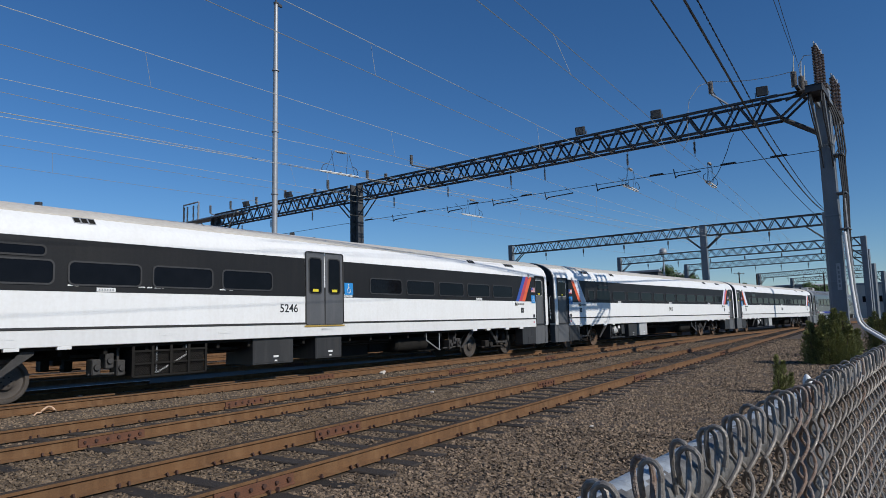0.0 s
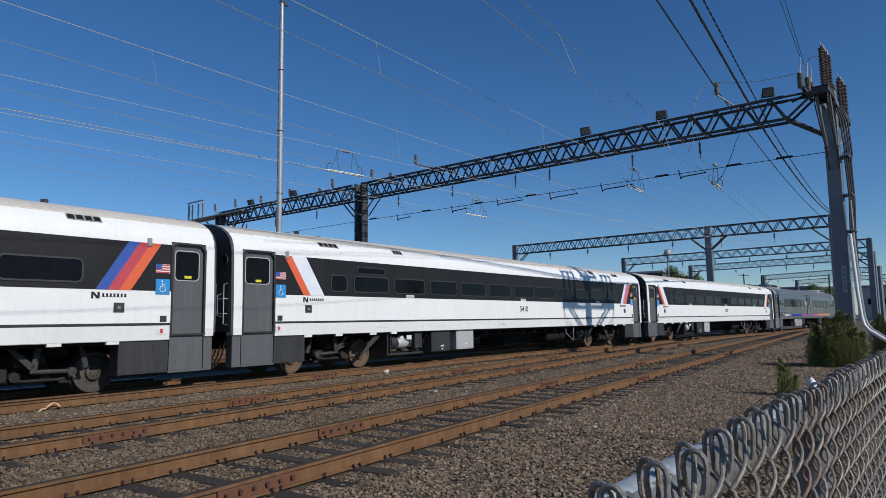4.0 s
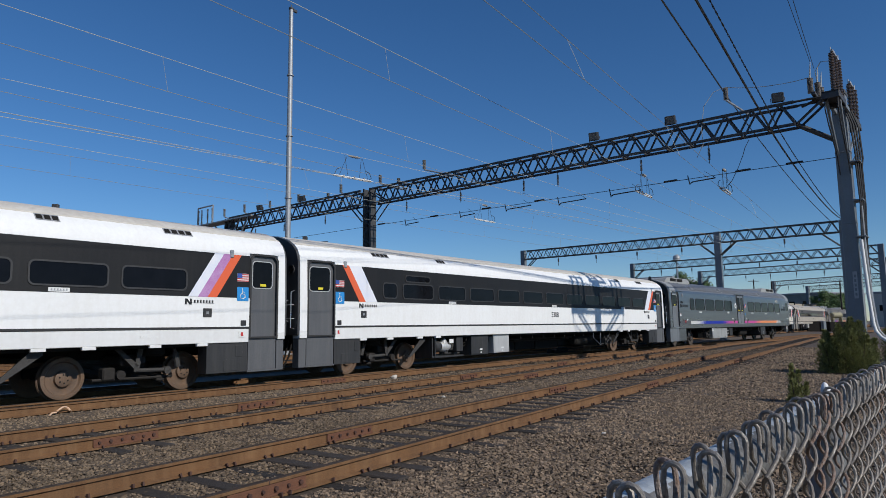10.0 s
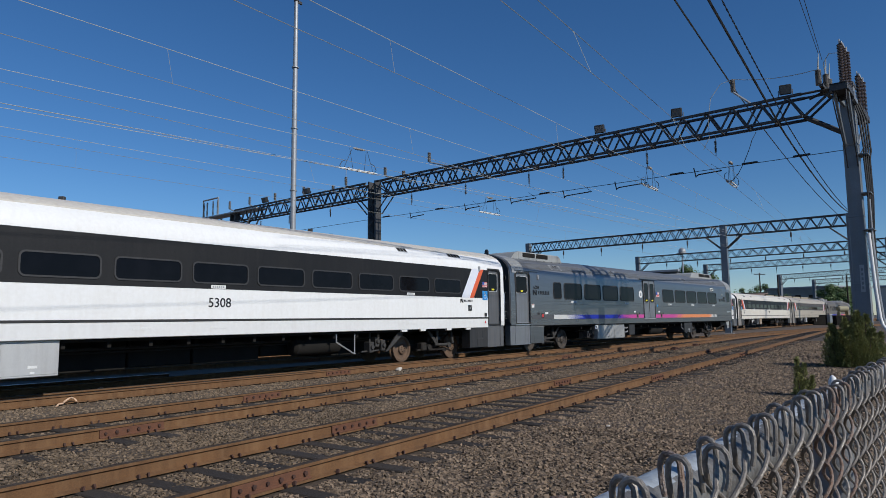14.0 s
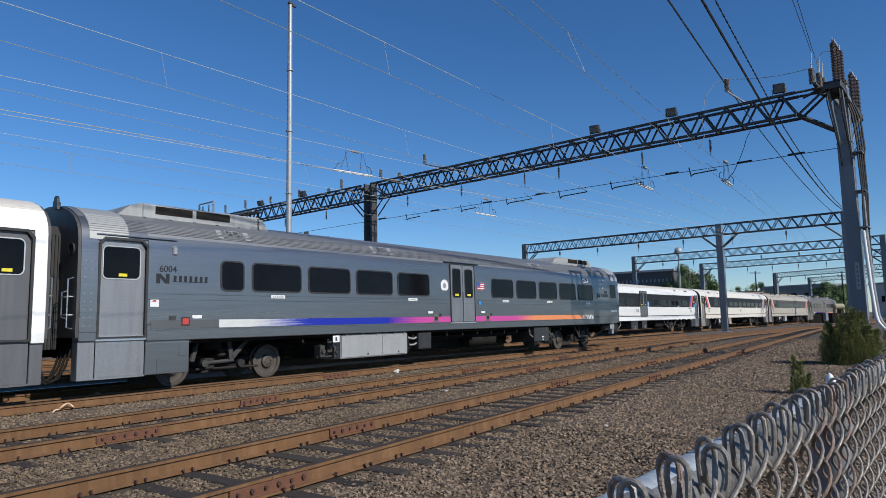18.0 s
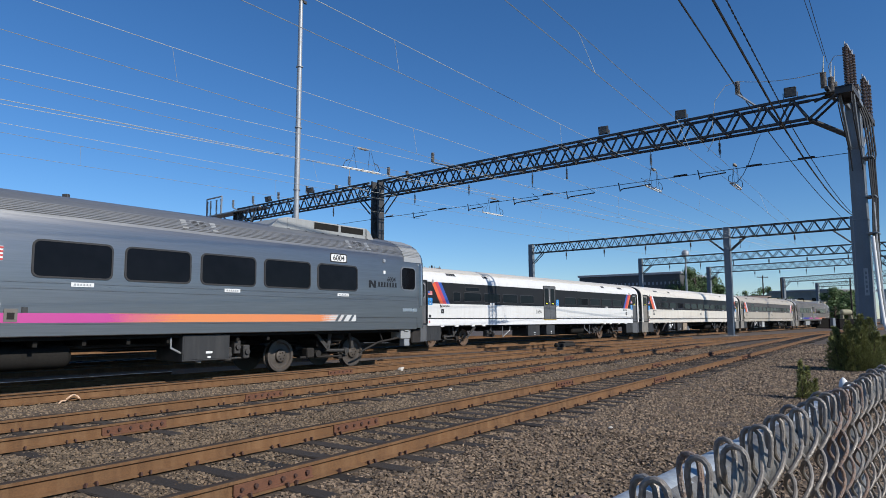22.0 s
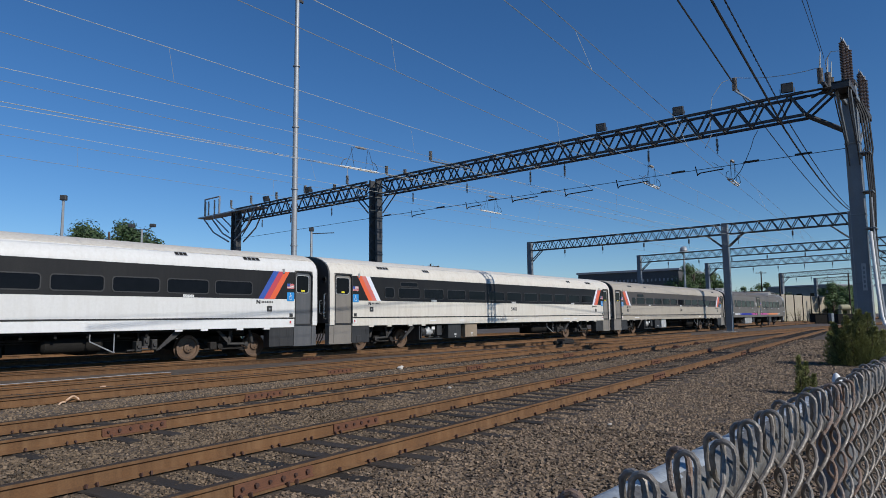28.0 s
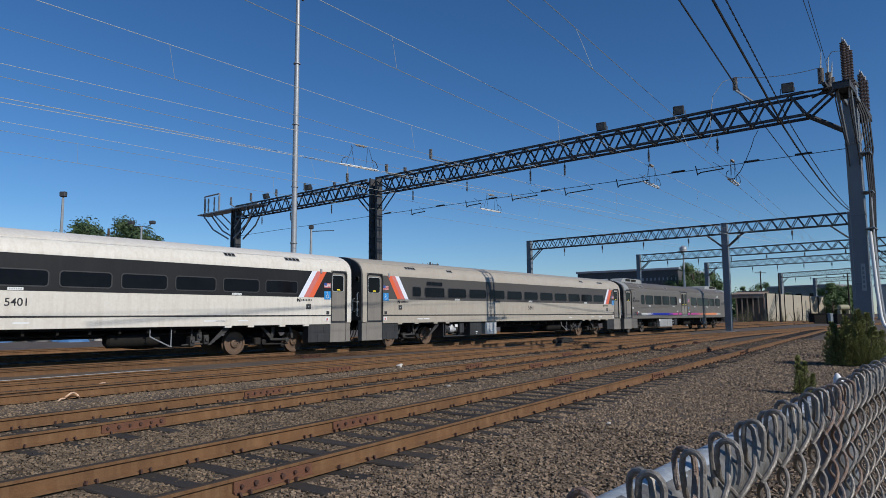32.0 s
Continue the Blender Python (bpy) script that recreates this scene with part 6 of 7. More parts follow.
conduit.tube([(-0.82, 0.24, 5.4), (-0.82, 0.20, 4.2), (-0.89, 0.20, 2.2), (-0.96, 0.20, 1.27), (-1.02, 0.22, 1.03), (-1.18, 0.28, 0.83), (-1.6, 0.43, 0.55), (-2.5, 0.75, -0.12)], 0.035, 8)
single("conduit", conduit, M["galv"], "thin grey cable conduit beside the white one", "conduit", G1)
b = Build()
b.box(-0.42 - 0.07, -0.42 + 0.07, 0.214, 0.222, 2.15, 3.1, 0.002)
plate = single("column_plate", b, M["galv"], "pale vertical marker plate on the gantry column", "sign", G1)
for _k in range(5):
    b = Build()
    b.box(-0.42 - 0.03, -0.42 + 0.03, 0.222, 0.226, 2.25 + _k * 0.16, 2.35 + _k * 0.16)
    part("marking", b, M["steel"], plate)

# switch platform on the far column
far = thing("switch_platform", "steel bracket platform with disconnect switches on the far column", "switchgear", G1)
b = Build()
b.box(37.4, 46.0, -0.5, 0.5, 9.40, 9.50, 0.01)
part("deck", b, M["galv"], far)
for s, e in ((-1, 45.3), (1, 37.9)):
    b = Build()
    for y in (-0.4, 0.4):
        b.tube([(e, y, 9.4), ((e + 41.0) / 2 + (0.5 if e > 41 else -0.5), y, 8.1), (41.4 if e > 41 else 40.6, y, 7.2)], 0.06, 6)
        b.tube([(e - 1.5 if e > 41 else e + 1.0, y, 9.4), (41.4 if e > 41 else 40.6, y, 7.9)], 0.05, 6)
    part("bracket_arm", b, M["galv"], far)
for x in (45.7, 45.2, 44.3, 43.6):
    insulator(far, (x, 0.0, 9.5), (0, 0, 1), 1.3, 0.085, 14)
b = Build()
b.tube([(45.8, 0, 11.0), (43.5, 0, 11.0)], 0.06, 6)
b.tube([(45.8, 0, 11.0), (45.8, 0, 9.5)], 0.06, 4)
b.tube([(43.5, 0, 11.0), (43.5, 0, 9.5)], 0.06, 4)
part("switch_frame", b, M["galv"], far)

# post insulators with bent carrier arms on the beam
ARMS = [(20.9, 10.3, 0.55, 17.8), (24.6, 10.05, 0.5, 22.6), (32.8, 9.95, 0.5, 30.6), (28.3, 9.95, 0.55, 26.4), (36.2, 9.95, 0.5, 34.5), (39.5, 10.0, 0.6, 38.0), (42.3, 10.0, 0.6, 40.2), (3.76, 10.46, 0.53, 2.85), (23.0, 9.75, 0.35, 22.4), (29.6, 9.75, 0.35, 29.0)]
for _w, _z, _l, _e in ARMS:
    a = thing("feeder_bracket", "bent steel arm carrying an upright insulator on the beam", "insulator", G1, "feeder brackets on the beam")
    insulator(a, (_w, -0.3, _z), (0, 0, 1), _l, 0.105, 12)
    b = Build()
    b.tube([(_w, -0.3, _z + 0.05), (_w - 0.03, -0.3, _z - 0.03), (_e, -0.25, max(ZB + 0.35, _z - (0.72 if _e < 5 else 0.25) * (_w - _e) - 0.2))], 0.05, 6)
    part("carrier_arm", b, M["galv"], a)
    if _w == 28.3:
        b = Build()
        b.tube([(_w, -0.3, _z + _l), (_w - 0.02, -0.3, 11.08)], 0.02, 6)
        part("terminal_rod", b, M["galv"], a)

# suspension strings, registration arms and the steady span below the beam
for _w, _zb in ((7.5, 7.92), (4.5, 7.92), (11.8, 8.0), (13.8, 7.92), (17.95, 8.0), (22.05, 7.95), (29.5, 8.0), (34.0, 8.0), (37.5, 8.0)):
    a = thing("suspension_string", "dark hanging insulator string below the gantry beam", "insulator", G1, "suspension strings")
    insulator(a, (_w, 0, ZB - 0.25), (0, 0, -1), 0.50, 0.058, 10, "porcelain_dark")
    b = Build()
    b.tube([(_w, 0, ZB), (_w, 0, ZB - 0.25)], 0.015, 5)
    part("link_rod", b, M["dark_steel"], a)
    b = Build()
    b.tube([(_w, 0, ZB - 0.7), (_w, 0, _zb - 0.05)], 0.015, 5)
    part("link_rod", b, M["dark_steel"], a)
for _w0, _w1, _z in ((5.35, 4.3, 7.2), (9.0, 7.55, 7.15), (11.75, 10.3, 7.12), (14.9, 13.4, 7.2), (17.95, 17.0, 7.2), (22.1, 21.1, 7.2)):
    a = thing("registration_arm", "black steady arm holding the contact wire", "steady arm", G1, "steady arms")
    b = Build()
    b.tube([(_w0, 0, _z - 0.05), (_w0 - 0.1, 0, _z), (_w1, 0, _z + 0.03)], 0.026, 6)
    b.tube([(_w0 + 0.1, 0, _z + 0.3), (_w0 + 0.02, 0, _z - 0.1)], 0.024, 6)
    part("arm", b, M["wire"], a)
    b = Build()
    b.tube([(_w1, 0, _z + 0.03), (_w1 + 0.4, 0.1, _z + 0.35)], 0.008, 4)
    part("stay_wire", b, M["wire"], a)


def wire(name, pts, r, mat, label, sag=0.0, n=14, group="overhead wires"):
    """A hanging wire through two points with some sag."""
    P, Q = Vector(pts[0]), Vector(pts[1])
    b = Build()
    b.tube([P.lerp(Q, k / n) - Vector((0, 0, 4 * sag * (k / n) * (1 - k / n))) for k in range(n + 1)], r, 5, False)
    return single(name, b, M[mat], label, "wire", None, group)


def on_beam(w, y, z):
    return G1 @ Vector((w, y, z))


wire("span_wire", (on_beam(-0.16, 0, 7.32), on_beam(25.0, 0, 7.42)), 0.014, "wire", "dark cross-span wire between the gantry columns", 0.0)
wire("span_wire", (on_beam(25.4, 0, 7.42), on_beam(41.0, 0, 7.40)), 0.014, "wire", "dark cross-span wire between the gantry columns", 0.0)
for _w in (1.3, 3.2, 6.2, 12.9, 16.2, 19.9, 24.2):
    a = Build()
    a.turned(on_beam(_w, 0, 7.35 + 0.004 * _w), G1.to_3x3() @ Vector((1, 0, 0)), [(-0.3, 0.02), (-0.28, 0.045), (0.28, 0.045), (0.3, 0.02)], 6)
    single("strain_insulator", a, M["wire"], "dark strain insulator in the cross-span wire", "insulator", None, "strain insulators")

# messenger and contact wire over each track, with droppers: (start, end, heights)
PAIRS = [((-5.9, 15.7), (69.1, 9.4), 8.15, (-6.6, 15.3), (69.2, 9.8), 7.19), ((-4.7, 21.2), (68.8, 7.2), 8.05, (-5.2, 19.2), (69.2, 9.8), 7.28),
         ((-3.2, 25.0), (69.3, 11.5), 8.30, (-3.5, 23.9), (69.5, 12.8), 7.36), ((-1.9, 27.9), (69.9, 16.7), 8.09, (-1.9, 27.8), (69.9, 16.8), 7.31),
         ((-2.5, 10.2), (68.8, 6.5), 8.06, (-4.5, 10.0), (68.8, 6.9), 7.21), ((0, 5.7), (68.5, 5.1), 7.98, (-2.3, 5.3), (68.5, 4.8), 6.90)]
for _k, (_a, _b, _z, _c, _d, _y) in enumerate(PAIRS):
    wire("messenger_wire", ((*_a, _z), (*_b, _z)), 0.0078, "pale_wire" if _k in (0, 1, 4) else "copper", "thin messenger wire of the overhead line")
    wire("contact_wire", ((*_c, _y), (*_d, _y)), 0.0072, "copper" if _k != 2 else "pale_wire", "thin contact wire of the overhead line")
    b = Build()
    for f in (0.20, 0.32, 0.55, 0.68, 0.80, 0.92):
        p = Vector((*_a, _z)).lerp(Vector((*_b, _z)), f)
        q = Vector((*_c, _y)).lerp(Vector((*_d, _y)), (p.x - _c[0]) / (_d[0] - _c[0]))
        if abs(p.y - q.y) < 0.5:
            b.tube([p, q], 0.005, 4, False)
    tagged(single("droppers", b, M["copper"], "thin dropper wires between messenger and contact wire", "wire"), kind="stuff")
wire("feeder_wire", ((0.6, 35.1, 11.33), on_beam(28.28, -0.3, 11.07)), 0.013, "pale_wire", "pale feeder wire ending on the beam")
wire("feeder_cable", ((8.1, 4.75, 11.11), (28.4, 4.8, 11.11)), 0.029, "wire", "dark feeder cable to the beam insulator")
wire("feeder_cable", ((28.4, 4.8, 11.08), (62.6, 2.6, 9.4)), 0.022, "wire", "dark feeder cable between the gantries", 0.5)
wire("feeder_cable", ((3.6, 3.93, 11.2), (28.2, 2.93, 8.65)), 0.036, "wire", "thick black feeder cable under the beam", 0.02)
wire("feeder_cable", ((28.2, 2.93, 8.65), (62.0, 1.8, 9.5)), 0.034, "wire", "thick black feeder cable under the beam", 0.55)
for _a, _b, _sag in (((3.8, 3.60, 11.2), (28.2, 2.70, 8.72), 0.02), ((28.2, 2.70, 8.72), (61.6, 1.75, 9.5), 0.45)):
    b = Build()
    _n = int((_b[0] - _a[0]) * 9)
    for _ph in (0.0, math.pi):
        b.tube([Vector(_a).lerp(Vector(_b), k / _n) + Vector((0, 0.014 * math.cos(k * 1.0 + _ph), 0.014 * math.sin(k * 1.0 + _ph) - 4 * _sag * (k / _n) * (1 - k / _n))) for k in range(_n + 1)], 0.012, 5, False)
    single("feeder_cable", b, M["wire"], "black feeder cable of two twisted strands under the beam", "wire", None, "overhead wires")
wire("feeder_wire", ((10.0, 1.86, 10.99), on_beam(0.42, 0.42, 10.98)), 0.010, "wire", "dark wire to the surge arresters")
wire("feeder_wire", ((9.8, 1.56, 10.84), on_beam(0.36, 0.10, 10.80)), 0.010, "wire", "dark wire to the surge arresters")


def section_insulator(p, turn):
    """Rods and horns that part two lengths of contact wire."""
    s = thing("section_insulator", "section insulator with bent horns in the contact wire", "insulator", pose(*p, 0, 0, turn), "section insulators")
    for y in (-0.07, 0.07):
        b = Build()
        b.tube([(-0.95, 0, 0.0), (-0.78, y, 0.0), (0.78, y, 0.0), (0.95, 0, 0.0)], 0.024, 8)
        part("runner", b, M["white_pipe"], s, "pale insulating rod")
    for x in (-0.5, 0.0, 0.5):
        b = Build()
        b.box(x - 0.03, x + 0.03, -0.10, 0.10, 0.01, 0.06, 0.01)
        part("clamp", b, M["porcelain"], s)
    for x, y in ((-0.78, 0.12), (0.78, -0.12)):
        b = Build()
        b.tube([(x, 0, 0.02), (x * 1.05, y, 0.10), (x * 0.92, y, 0.30), (x * 0.72, y * 0.5, 0.38)], 0.014, 5)
        part("arcing_horn", b, M["wire"], s)
    for x, u in ((-0.70, -0.30), (-0.25, -0.42), (0.30, 0.40), (0.75, 0.45)):
        b = Build()
        b.tube([(x, 0, 0), (u, 0, 0.88)], 0.008, 5)
        part("dropper", b, M["wire"], s)
    b = Build()
    b.turned((0.05, 0, 0.90), (1, 0, 0), [(-0.30, 0.012), (-0.26, 0.03), (-0.2, 0.032)] + [q for k in range(5) for q in ((-0.18 + 0.075 * k, 0.035), (-0.155 + 0.075 * k, 0.060), (-0.13 + 0.075 * k, 0.035))] + [(0.24, 0.03), (0.30, 0.012)], 8)
    part("rod_insulator", b, M["porcelain"], s, "grey ribbed rod insulator")


wire("contact_wire", ((-5.0, 23.26, 7.40), (62.0, 7.40, 7.40)), 0.0095, "pale_wire", "thin contact wire of the overhead line")
section_insulator((19.6, 17.44, 7.40), -13.3)
section_insulator((29.4, 8.52, 7.23), -3)
section_insulator((29.2, 5.05, 6.92), -1)
section_insulator((32.0, 18.45, 7.34), -8)

b = Build()
b.tube([(28.4, 3.9, 8.76), (28.35, 4.06, 8.45), (28.35, 4.17, 8.11), (28.5, 4.42, 7.62), (28.8, 4.70, 7.25), (29.0, 5.0, 7.0)], 0.014, 6)
single("jumper_cable", b, M["wire"], "dark jumper cable hanging from the beam to the contact wire", "wire", None, "overhead wires")

# the further gantries
for _cols, _w0, _wx in (([(62.6, 2.0), (63.17, 12.02), (65.8, 33.0)], 9.62, 0.55), ([(85.2, -0.6), (90.2, 28.35)], 9.62, 0.55), ([(104, -1.0), (111.1, 23.9)], 9.62, 0.6),
                        ([(136, -2.0), (148.6, 17.7)], 9.62, 0.7), ([(163, -4.0), (175.5, 13.8)], 9.62, 0.7)):
    p0, p1 = Vector((*_cols[0], 0)), Vector((*_cols[-1], 0))
    turn = math.degrees(math.atan2(p1.y - p0.y, p1.x - p0.x))
    mm = Matrix.Translation(p0) @ pose(0, 0, 0, 0, 0, turn)
    g = thing("catenary_gantry", "distant dark lattice gantry over the tracks", "gantry", mm, "overhead gantries")
    xs = [(Vector((*c, 0)) - p0).length for c in _cols]
    for x in xs:
        lattice_column(g, x, _w0 + 0.1, _wx, _wx * 0.8, True)
    for a, c in zip(xs, xs[1:]):
        lattice_beam(g, a + 0.3, c - 0.3, _w0 - 0.92, _w0, 0.3, 1.05 if p0.x < 70 else 1.3, 0.036, p0.x < 70)
        for e, s in ((a, 1), (c, -1)):
            knee(g, e + s * 1.6, _w0 - 0.92, e + s * 0.25, _w0 - 2.1, 0.2, 0.06)
    for k in range(1, 7):
        x = xs[-1] * k / 7
        b = Build()
        b.turned((x, 0, _w0 - 0.95), (0, 0, -1), [(0, 0.02), (0.15, 0.02), (0.16, 0.08), (0.55, 0.08), (0.56, 0.02), (0.95, 0.02)], 6)
        part("suspension_string", b, M["wire"], g)

# tall floodlight masts: one among the tracks, one beside the fence outside the view that shades the trains
def tall_mast(x, y, h, r0, r1, label):
    t = thing("light_mast", label, "mast", pose(x, y, GROUND), "tall masts")
    b = Build()
    b.tube([(0, 0, 0), (0, 0, h * 0.35), (0, 0, h * 0.7), (0, 0, h)], r0, 12, True, 0, [r0, r0 * 0.88, (r0 + r1) / 2, r1])
    for z in (h * 0.28, h * 0.44, h * 0.62, h * 0.8):
        b.turned((0, 0, z), (0, 0, 1), [(-0.04, r0), (-0.03, r0 + 0.02), (0.03, r0 + 0.02), (0.04, r0)], 12)
    part("pole", b, M["galv"], t)
    b = Build()
    b.box(-0.3, 0.3, -0.3, 0.3, 0, 0.12, 0.02)
    part("base_plate", b, M["galv"], t)
    b = Build()
    b.turned((0, 0, h), (0, 0, 1), [(0, r1 + 0.03), (0.1, r1 + 0.04), (0.16, 0.05), (0.3, 0.03), (0.3, 0.001)], 10)
    b.box(0.1, 0.45, -0.06, 0.06, h - 0.05, h + 0.12, 0.02)
    part("cap", b, M["dark_steel"], t)


tall_mast(25.82, 27.96, 20.5, 0.185, 0.12, "tall slender galvanised steel mast among the tracks")


# ---- chain-link fence beside the eye: local x along the fence, y towards the tracks ----
FENCE = Matrix.Translation((0, 0.197, 0)) @ pose(0, 0, 0, 0, 0, -5.4)
fence = thing("chain_link_fence", "galvanised chain-link fence with painted top rail and curled wire ends", "fence", FENCE)
RAIL_Z, RAIL_R, H, TOP = 1.2345, 0.0238, 0.0366, 1.2645
M["fence_bare"] = material("bare_weathered_pipe", (0.21, 0.203, 0.19), 0.55, metal=0.3, second=(0.085, 0.08, 0.075), scale=14, amount=0.5, fine=120, bump=0.25, bump_scale=160)
M["post_grey"] = material("dark_weathered_galvanised", (0.17, 0.175, 0.18), 0.6, second=(0.11, 0.11, 0.11), scale=8, amount=0.4, fine=60, bump=0.2)
# pipe rail whose paint has flaked off along the side away from the tracks, with a ragged edge
b = Build()
_rng = random.Random(8)
_xs = [-1.0 + 0.006 * k for k in range(550)] + [2.3 + 0.1 * k for k in range(58)]
_edge, _e = [], 0.0
for _ in _xs:
    _e = 0.86 * _e + _rng.uniform(-0.13, 0.13)
    _edge.append(-0.36 + _e + 0.10 * math.sin(len(_edge) * 0.05))
_n = 40
for _x in _xs:
    b.v += [(_x, RAIL_R * math.cos(2 * math.pi * j / _n), RAIL_Z + RAIL_R * math.sin(2 * math.pi * j / _n)) for j in range(_n)]
for _i in range(len(_xs) - 1):
    for j in range(_n):
        q = _i * _n
        bare = math.cos(2 * math.pi * (j + 0.5) / _n) < _edge[_i]
        b.face((q + j, q + (j + 1) % _n, q + _n + (j + 1) % _n, q + _n + j), True, 1 if bare else 0)
part("top_rail", b, [M["fence_rail"], M["fence_bare"]], fence, "blue-grey painted pipe rail, paint peeling")
b = Build()
b.turned((1.75, 0, RAIL_Z), (1, 0, 0), [(0, RAIL_R), (0.0, 0.0262), (0.09, 0.0262), (0.09, RAIL_R)], 20)
part("rail_sleeve", b, M["galv"], fence)


def picket(k, sides):
    """One flattened-spiral wire from the ground to its curled end; neighbours hook into each other."""
    rng = random.Random(k)
    x0, x1 = k * H - 0.0015, (k + 1) * H + 0.0015
    right = k % 2 == 0
    n, amp, yb = 33, 0.0072, -0.0335
    pts = []
    for j in range(n):
        up_right = ((n - j) % 2 == 0) != right
        xa, xb = (x0, x1) if up_right else (x1, x0)
        za = TOP - (n - j) * H
        for i in range(5):
            f = i / 5
            e = 0.5 - 0.5 * math.cos(math.pi * f)
            e = 0.85 * e + 0.15 * f
            pts.append((xa + (xb - xa) * e, yb + (-amp if up_right else amp) * math.sin(math.pi * f), za + H * f))
    # the end curls over across the fence, to the rail side or back, and is cut off
    s = 1 if right else -1
    x = x1 if right else x0
    c = 1 if right else -1
    w = rng.uniform(0.0070, 0.0092)
    lift = rng.uniform(-0.003, 0.005)
    lean = rng.uniform(-0.004, 0.004)
    y0 = yb - c * 0.004
    for a in (0, 30, 60, 90, 120, 150, 180):
        t = radians(a)
        pts.append((x + s * 0.0035 * a / 180 + lean * a / 180, y0 + c * w * (1 - math.cos(t)), TOP + 0.008 + lift + w * 1.15 * math.sin(t) - (0.004 if a == 0 else 0)))
    d = rng.uniform(0.010, 0.026)
    pts.append((x + s * 0.005 + lean, y0 + c * w * 1.95, TOP + lift - d * 0.5))
    pts.append((x + s * 0.006 + lean, y0 + c * w * 1.80, TOP + lift - d))
    b = Build()
    b.tube(pts, 0.0022, sides)
    rusty = rng.random() < 0.14
    return part("picket_wire", b, M["fence_rust"] if rusty else M["fence_wire"], fence, "rust-stained wire" if rusty else "")


for _k in range(-8, 66):
    picket(_k, 8 if _k < 44 else 6)
post = thing("fence_post", "galvanised fence post below the top rail", "fence post", FENCE @ pose(1.31, 0.012, 0), "fence posts")
b = Build()
b.tube([(0, 0, -0.3), (0, 0, RAIL_Z - 0.03)], 0.030, 16)
part("pole", b, M["post_grey"], post)
b = Build()
b.turned((0, 0, RAIL_Z - 0.06), (0, 0, 1), [(0, 0.031), (0, 0.036), (0.03, 0.036), (0.034, 0.031)], 16)
part("tension_band", b, M["post_grey"], post)
cap = Build()
cap.turned((1.31, 0.004, RAIL_Z + 0.0225), (0, 0.1, 1), [(0, 0.0075), (0.003, 0.008), (0.008, 0.0072), (0.013, 0.005), (0.016, 0.003), (0.018, 0.001)], 14)
part("bolt_cap", cap, M["paper"], fence, "small white conical bolt cap")

# ---- evergreen shrubs by the gantry column ----
M["needles"] = material("juniper_needles", (0.245, 0.245, 0.075), 0.8, second=(0.100, 0.110, 0.036), scale=2.5, amount=0.5, fine=30, by_island=0.45)
M["bark"] = material("brown_bark", (0.10, 0.075, 0.055), 0.9, second=(0.06, 0.045, 0.034), scale=10, amount=0.5, bump=0.6)
M["leaf"] = material("broad_leaves", (0.085, 0.140, 0.036), 0.6, second=(0.05, 0.088, 0.026), scale=0.8, amount=0.5, fine=8, by_island=0.4)
M["leaf_dark"] = material("dark_tree_leaves", (0.056, 0.096, 0.030), 0.65, second=(0.034, 0.060, 0.021), scale=0.5, amount=0.5, fine=6, by_island=0.4)


def shrub(label, x, y, h, w, n, seed, plumes=9):
    """Evergreen shrub: a clump of leaning plumes, each a cone of short upright sprays of needles round its stem."""
    rng = random.Random(seed)
    s = thing("evergreen_shrub", label, "shrub", pose(x, y, GROUND, 0, 0, rng.uniform(0, 360)), "shrubs along the fence")
    st, fo = Build(), Build()
    limbs = []
    for k in range(plumes):
        a, r = 2.4 * k + rng.uniform(-0.4, 0.4), w * 0.5 * math.sqrt((k + 0.2) / plumes) * rng.uniform(0.7, 1.0)
        lean = 0.55 + 0.45 * rng.random()
        top = h * (1.0 - 0.55 * (r / (w * 0.5)) ** 1.3) * rng.uniform(0.85, 1.05)
        foot = Vector((r * math.cos(a), r * math.sin(a), 0)) * (1 - lean * 0.6)
        tip = Vector((r * math.cos(a), r * math.sin(a), max(0.25 * h, top)))
        st.tube([foot - Vector((0, 0, 0.05)), foot.lerp(tip, 0.5), tip], 0.02, 5, False, 0, [0.020 * h, 0.012 * h, 0.004])
        limbs.append((foot, tip, w * rng.uniform(0.17, 0.26)))
    part("stem", st, M["bark"], s)
    weights = [t.z for _, t, _ in limbs]
    for k in range(n):
        foot, tip, wide = rng.choices(limbs, weights)[0]
        f = rng.random() ** 1.2
        axis = (tip - foot).normalized()
        ang = rng.uniform(0, 6.283)
        rad = Vector((math.cos(ang), math.sin(ang), 0))
        p = foot.lerp(tip, f) + rad * wide * (1.02 - f) ** 0.8 * rng.uniform(0.25, 1.05)
        p.z = max(p.z, 0.02)
        out = (rad * rng.uniform(0.25, 1.0) + axis * rng.uniform(0.5, 1.2) + Vector((rng.uniform(-0.25, 0.25), rng.uniform(-0.25, 0.25), 0))).normalized()
        L = rng.uniform(0.035, 0.10) * (0.55 + 0.3 * h)
        side = out.orthogonal().normalized()
        for j in range(3):
            q = Matrix.Rotation(j * 2.1 + rng.uniform(-0.4, 0.4), 3, out) @ side
            i = len(fo.v)
            fo.v += [tuple(p), tuple(p + out * L * 0.45 + q * L * 0.22), tuple(p + out * L + q * L * 0.16), tuple(p + out * L * 0.45 - q * L * 0.02)]
            fo.face((i, i + 1, i + 2, i + 3))
    part("foliage", fo, M["needles"], s)


shrub("bushy green juniper beside the gantry column", 23.5, 0.85, 1.70, 2.1, 22000, 5, 20)
shrub("bushy green juniper beside the gantry column", 31.5, -0.75, 1.80, 2.2, 11000, 9, 14)
shrub("small green juniper seedling in the gravel", 14.7, 1.5, 0.80, 0.50, 1700, 7, 5)


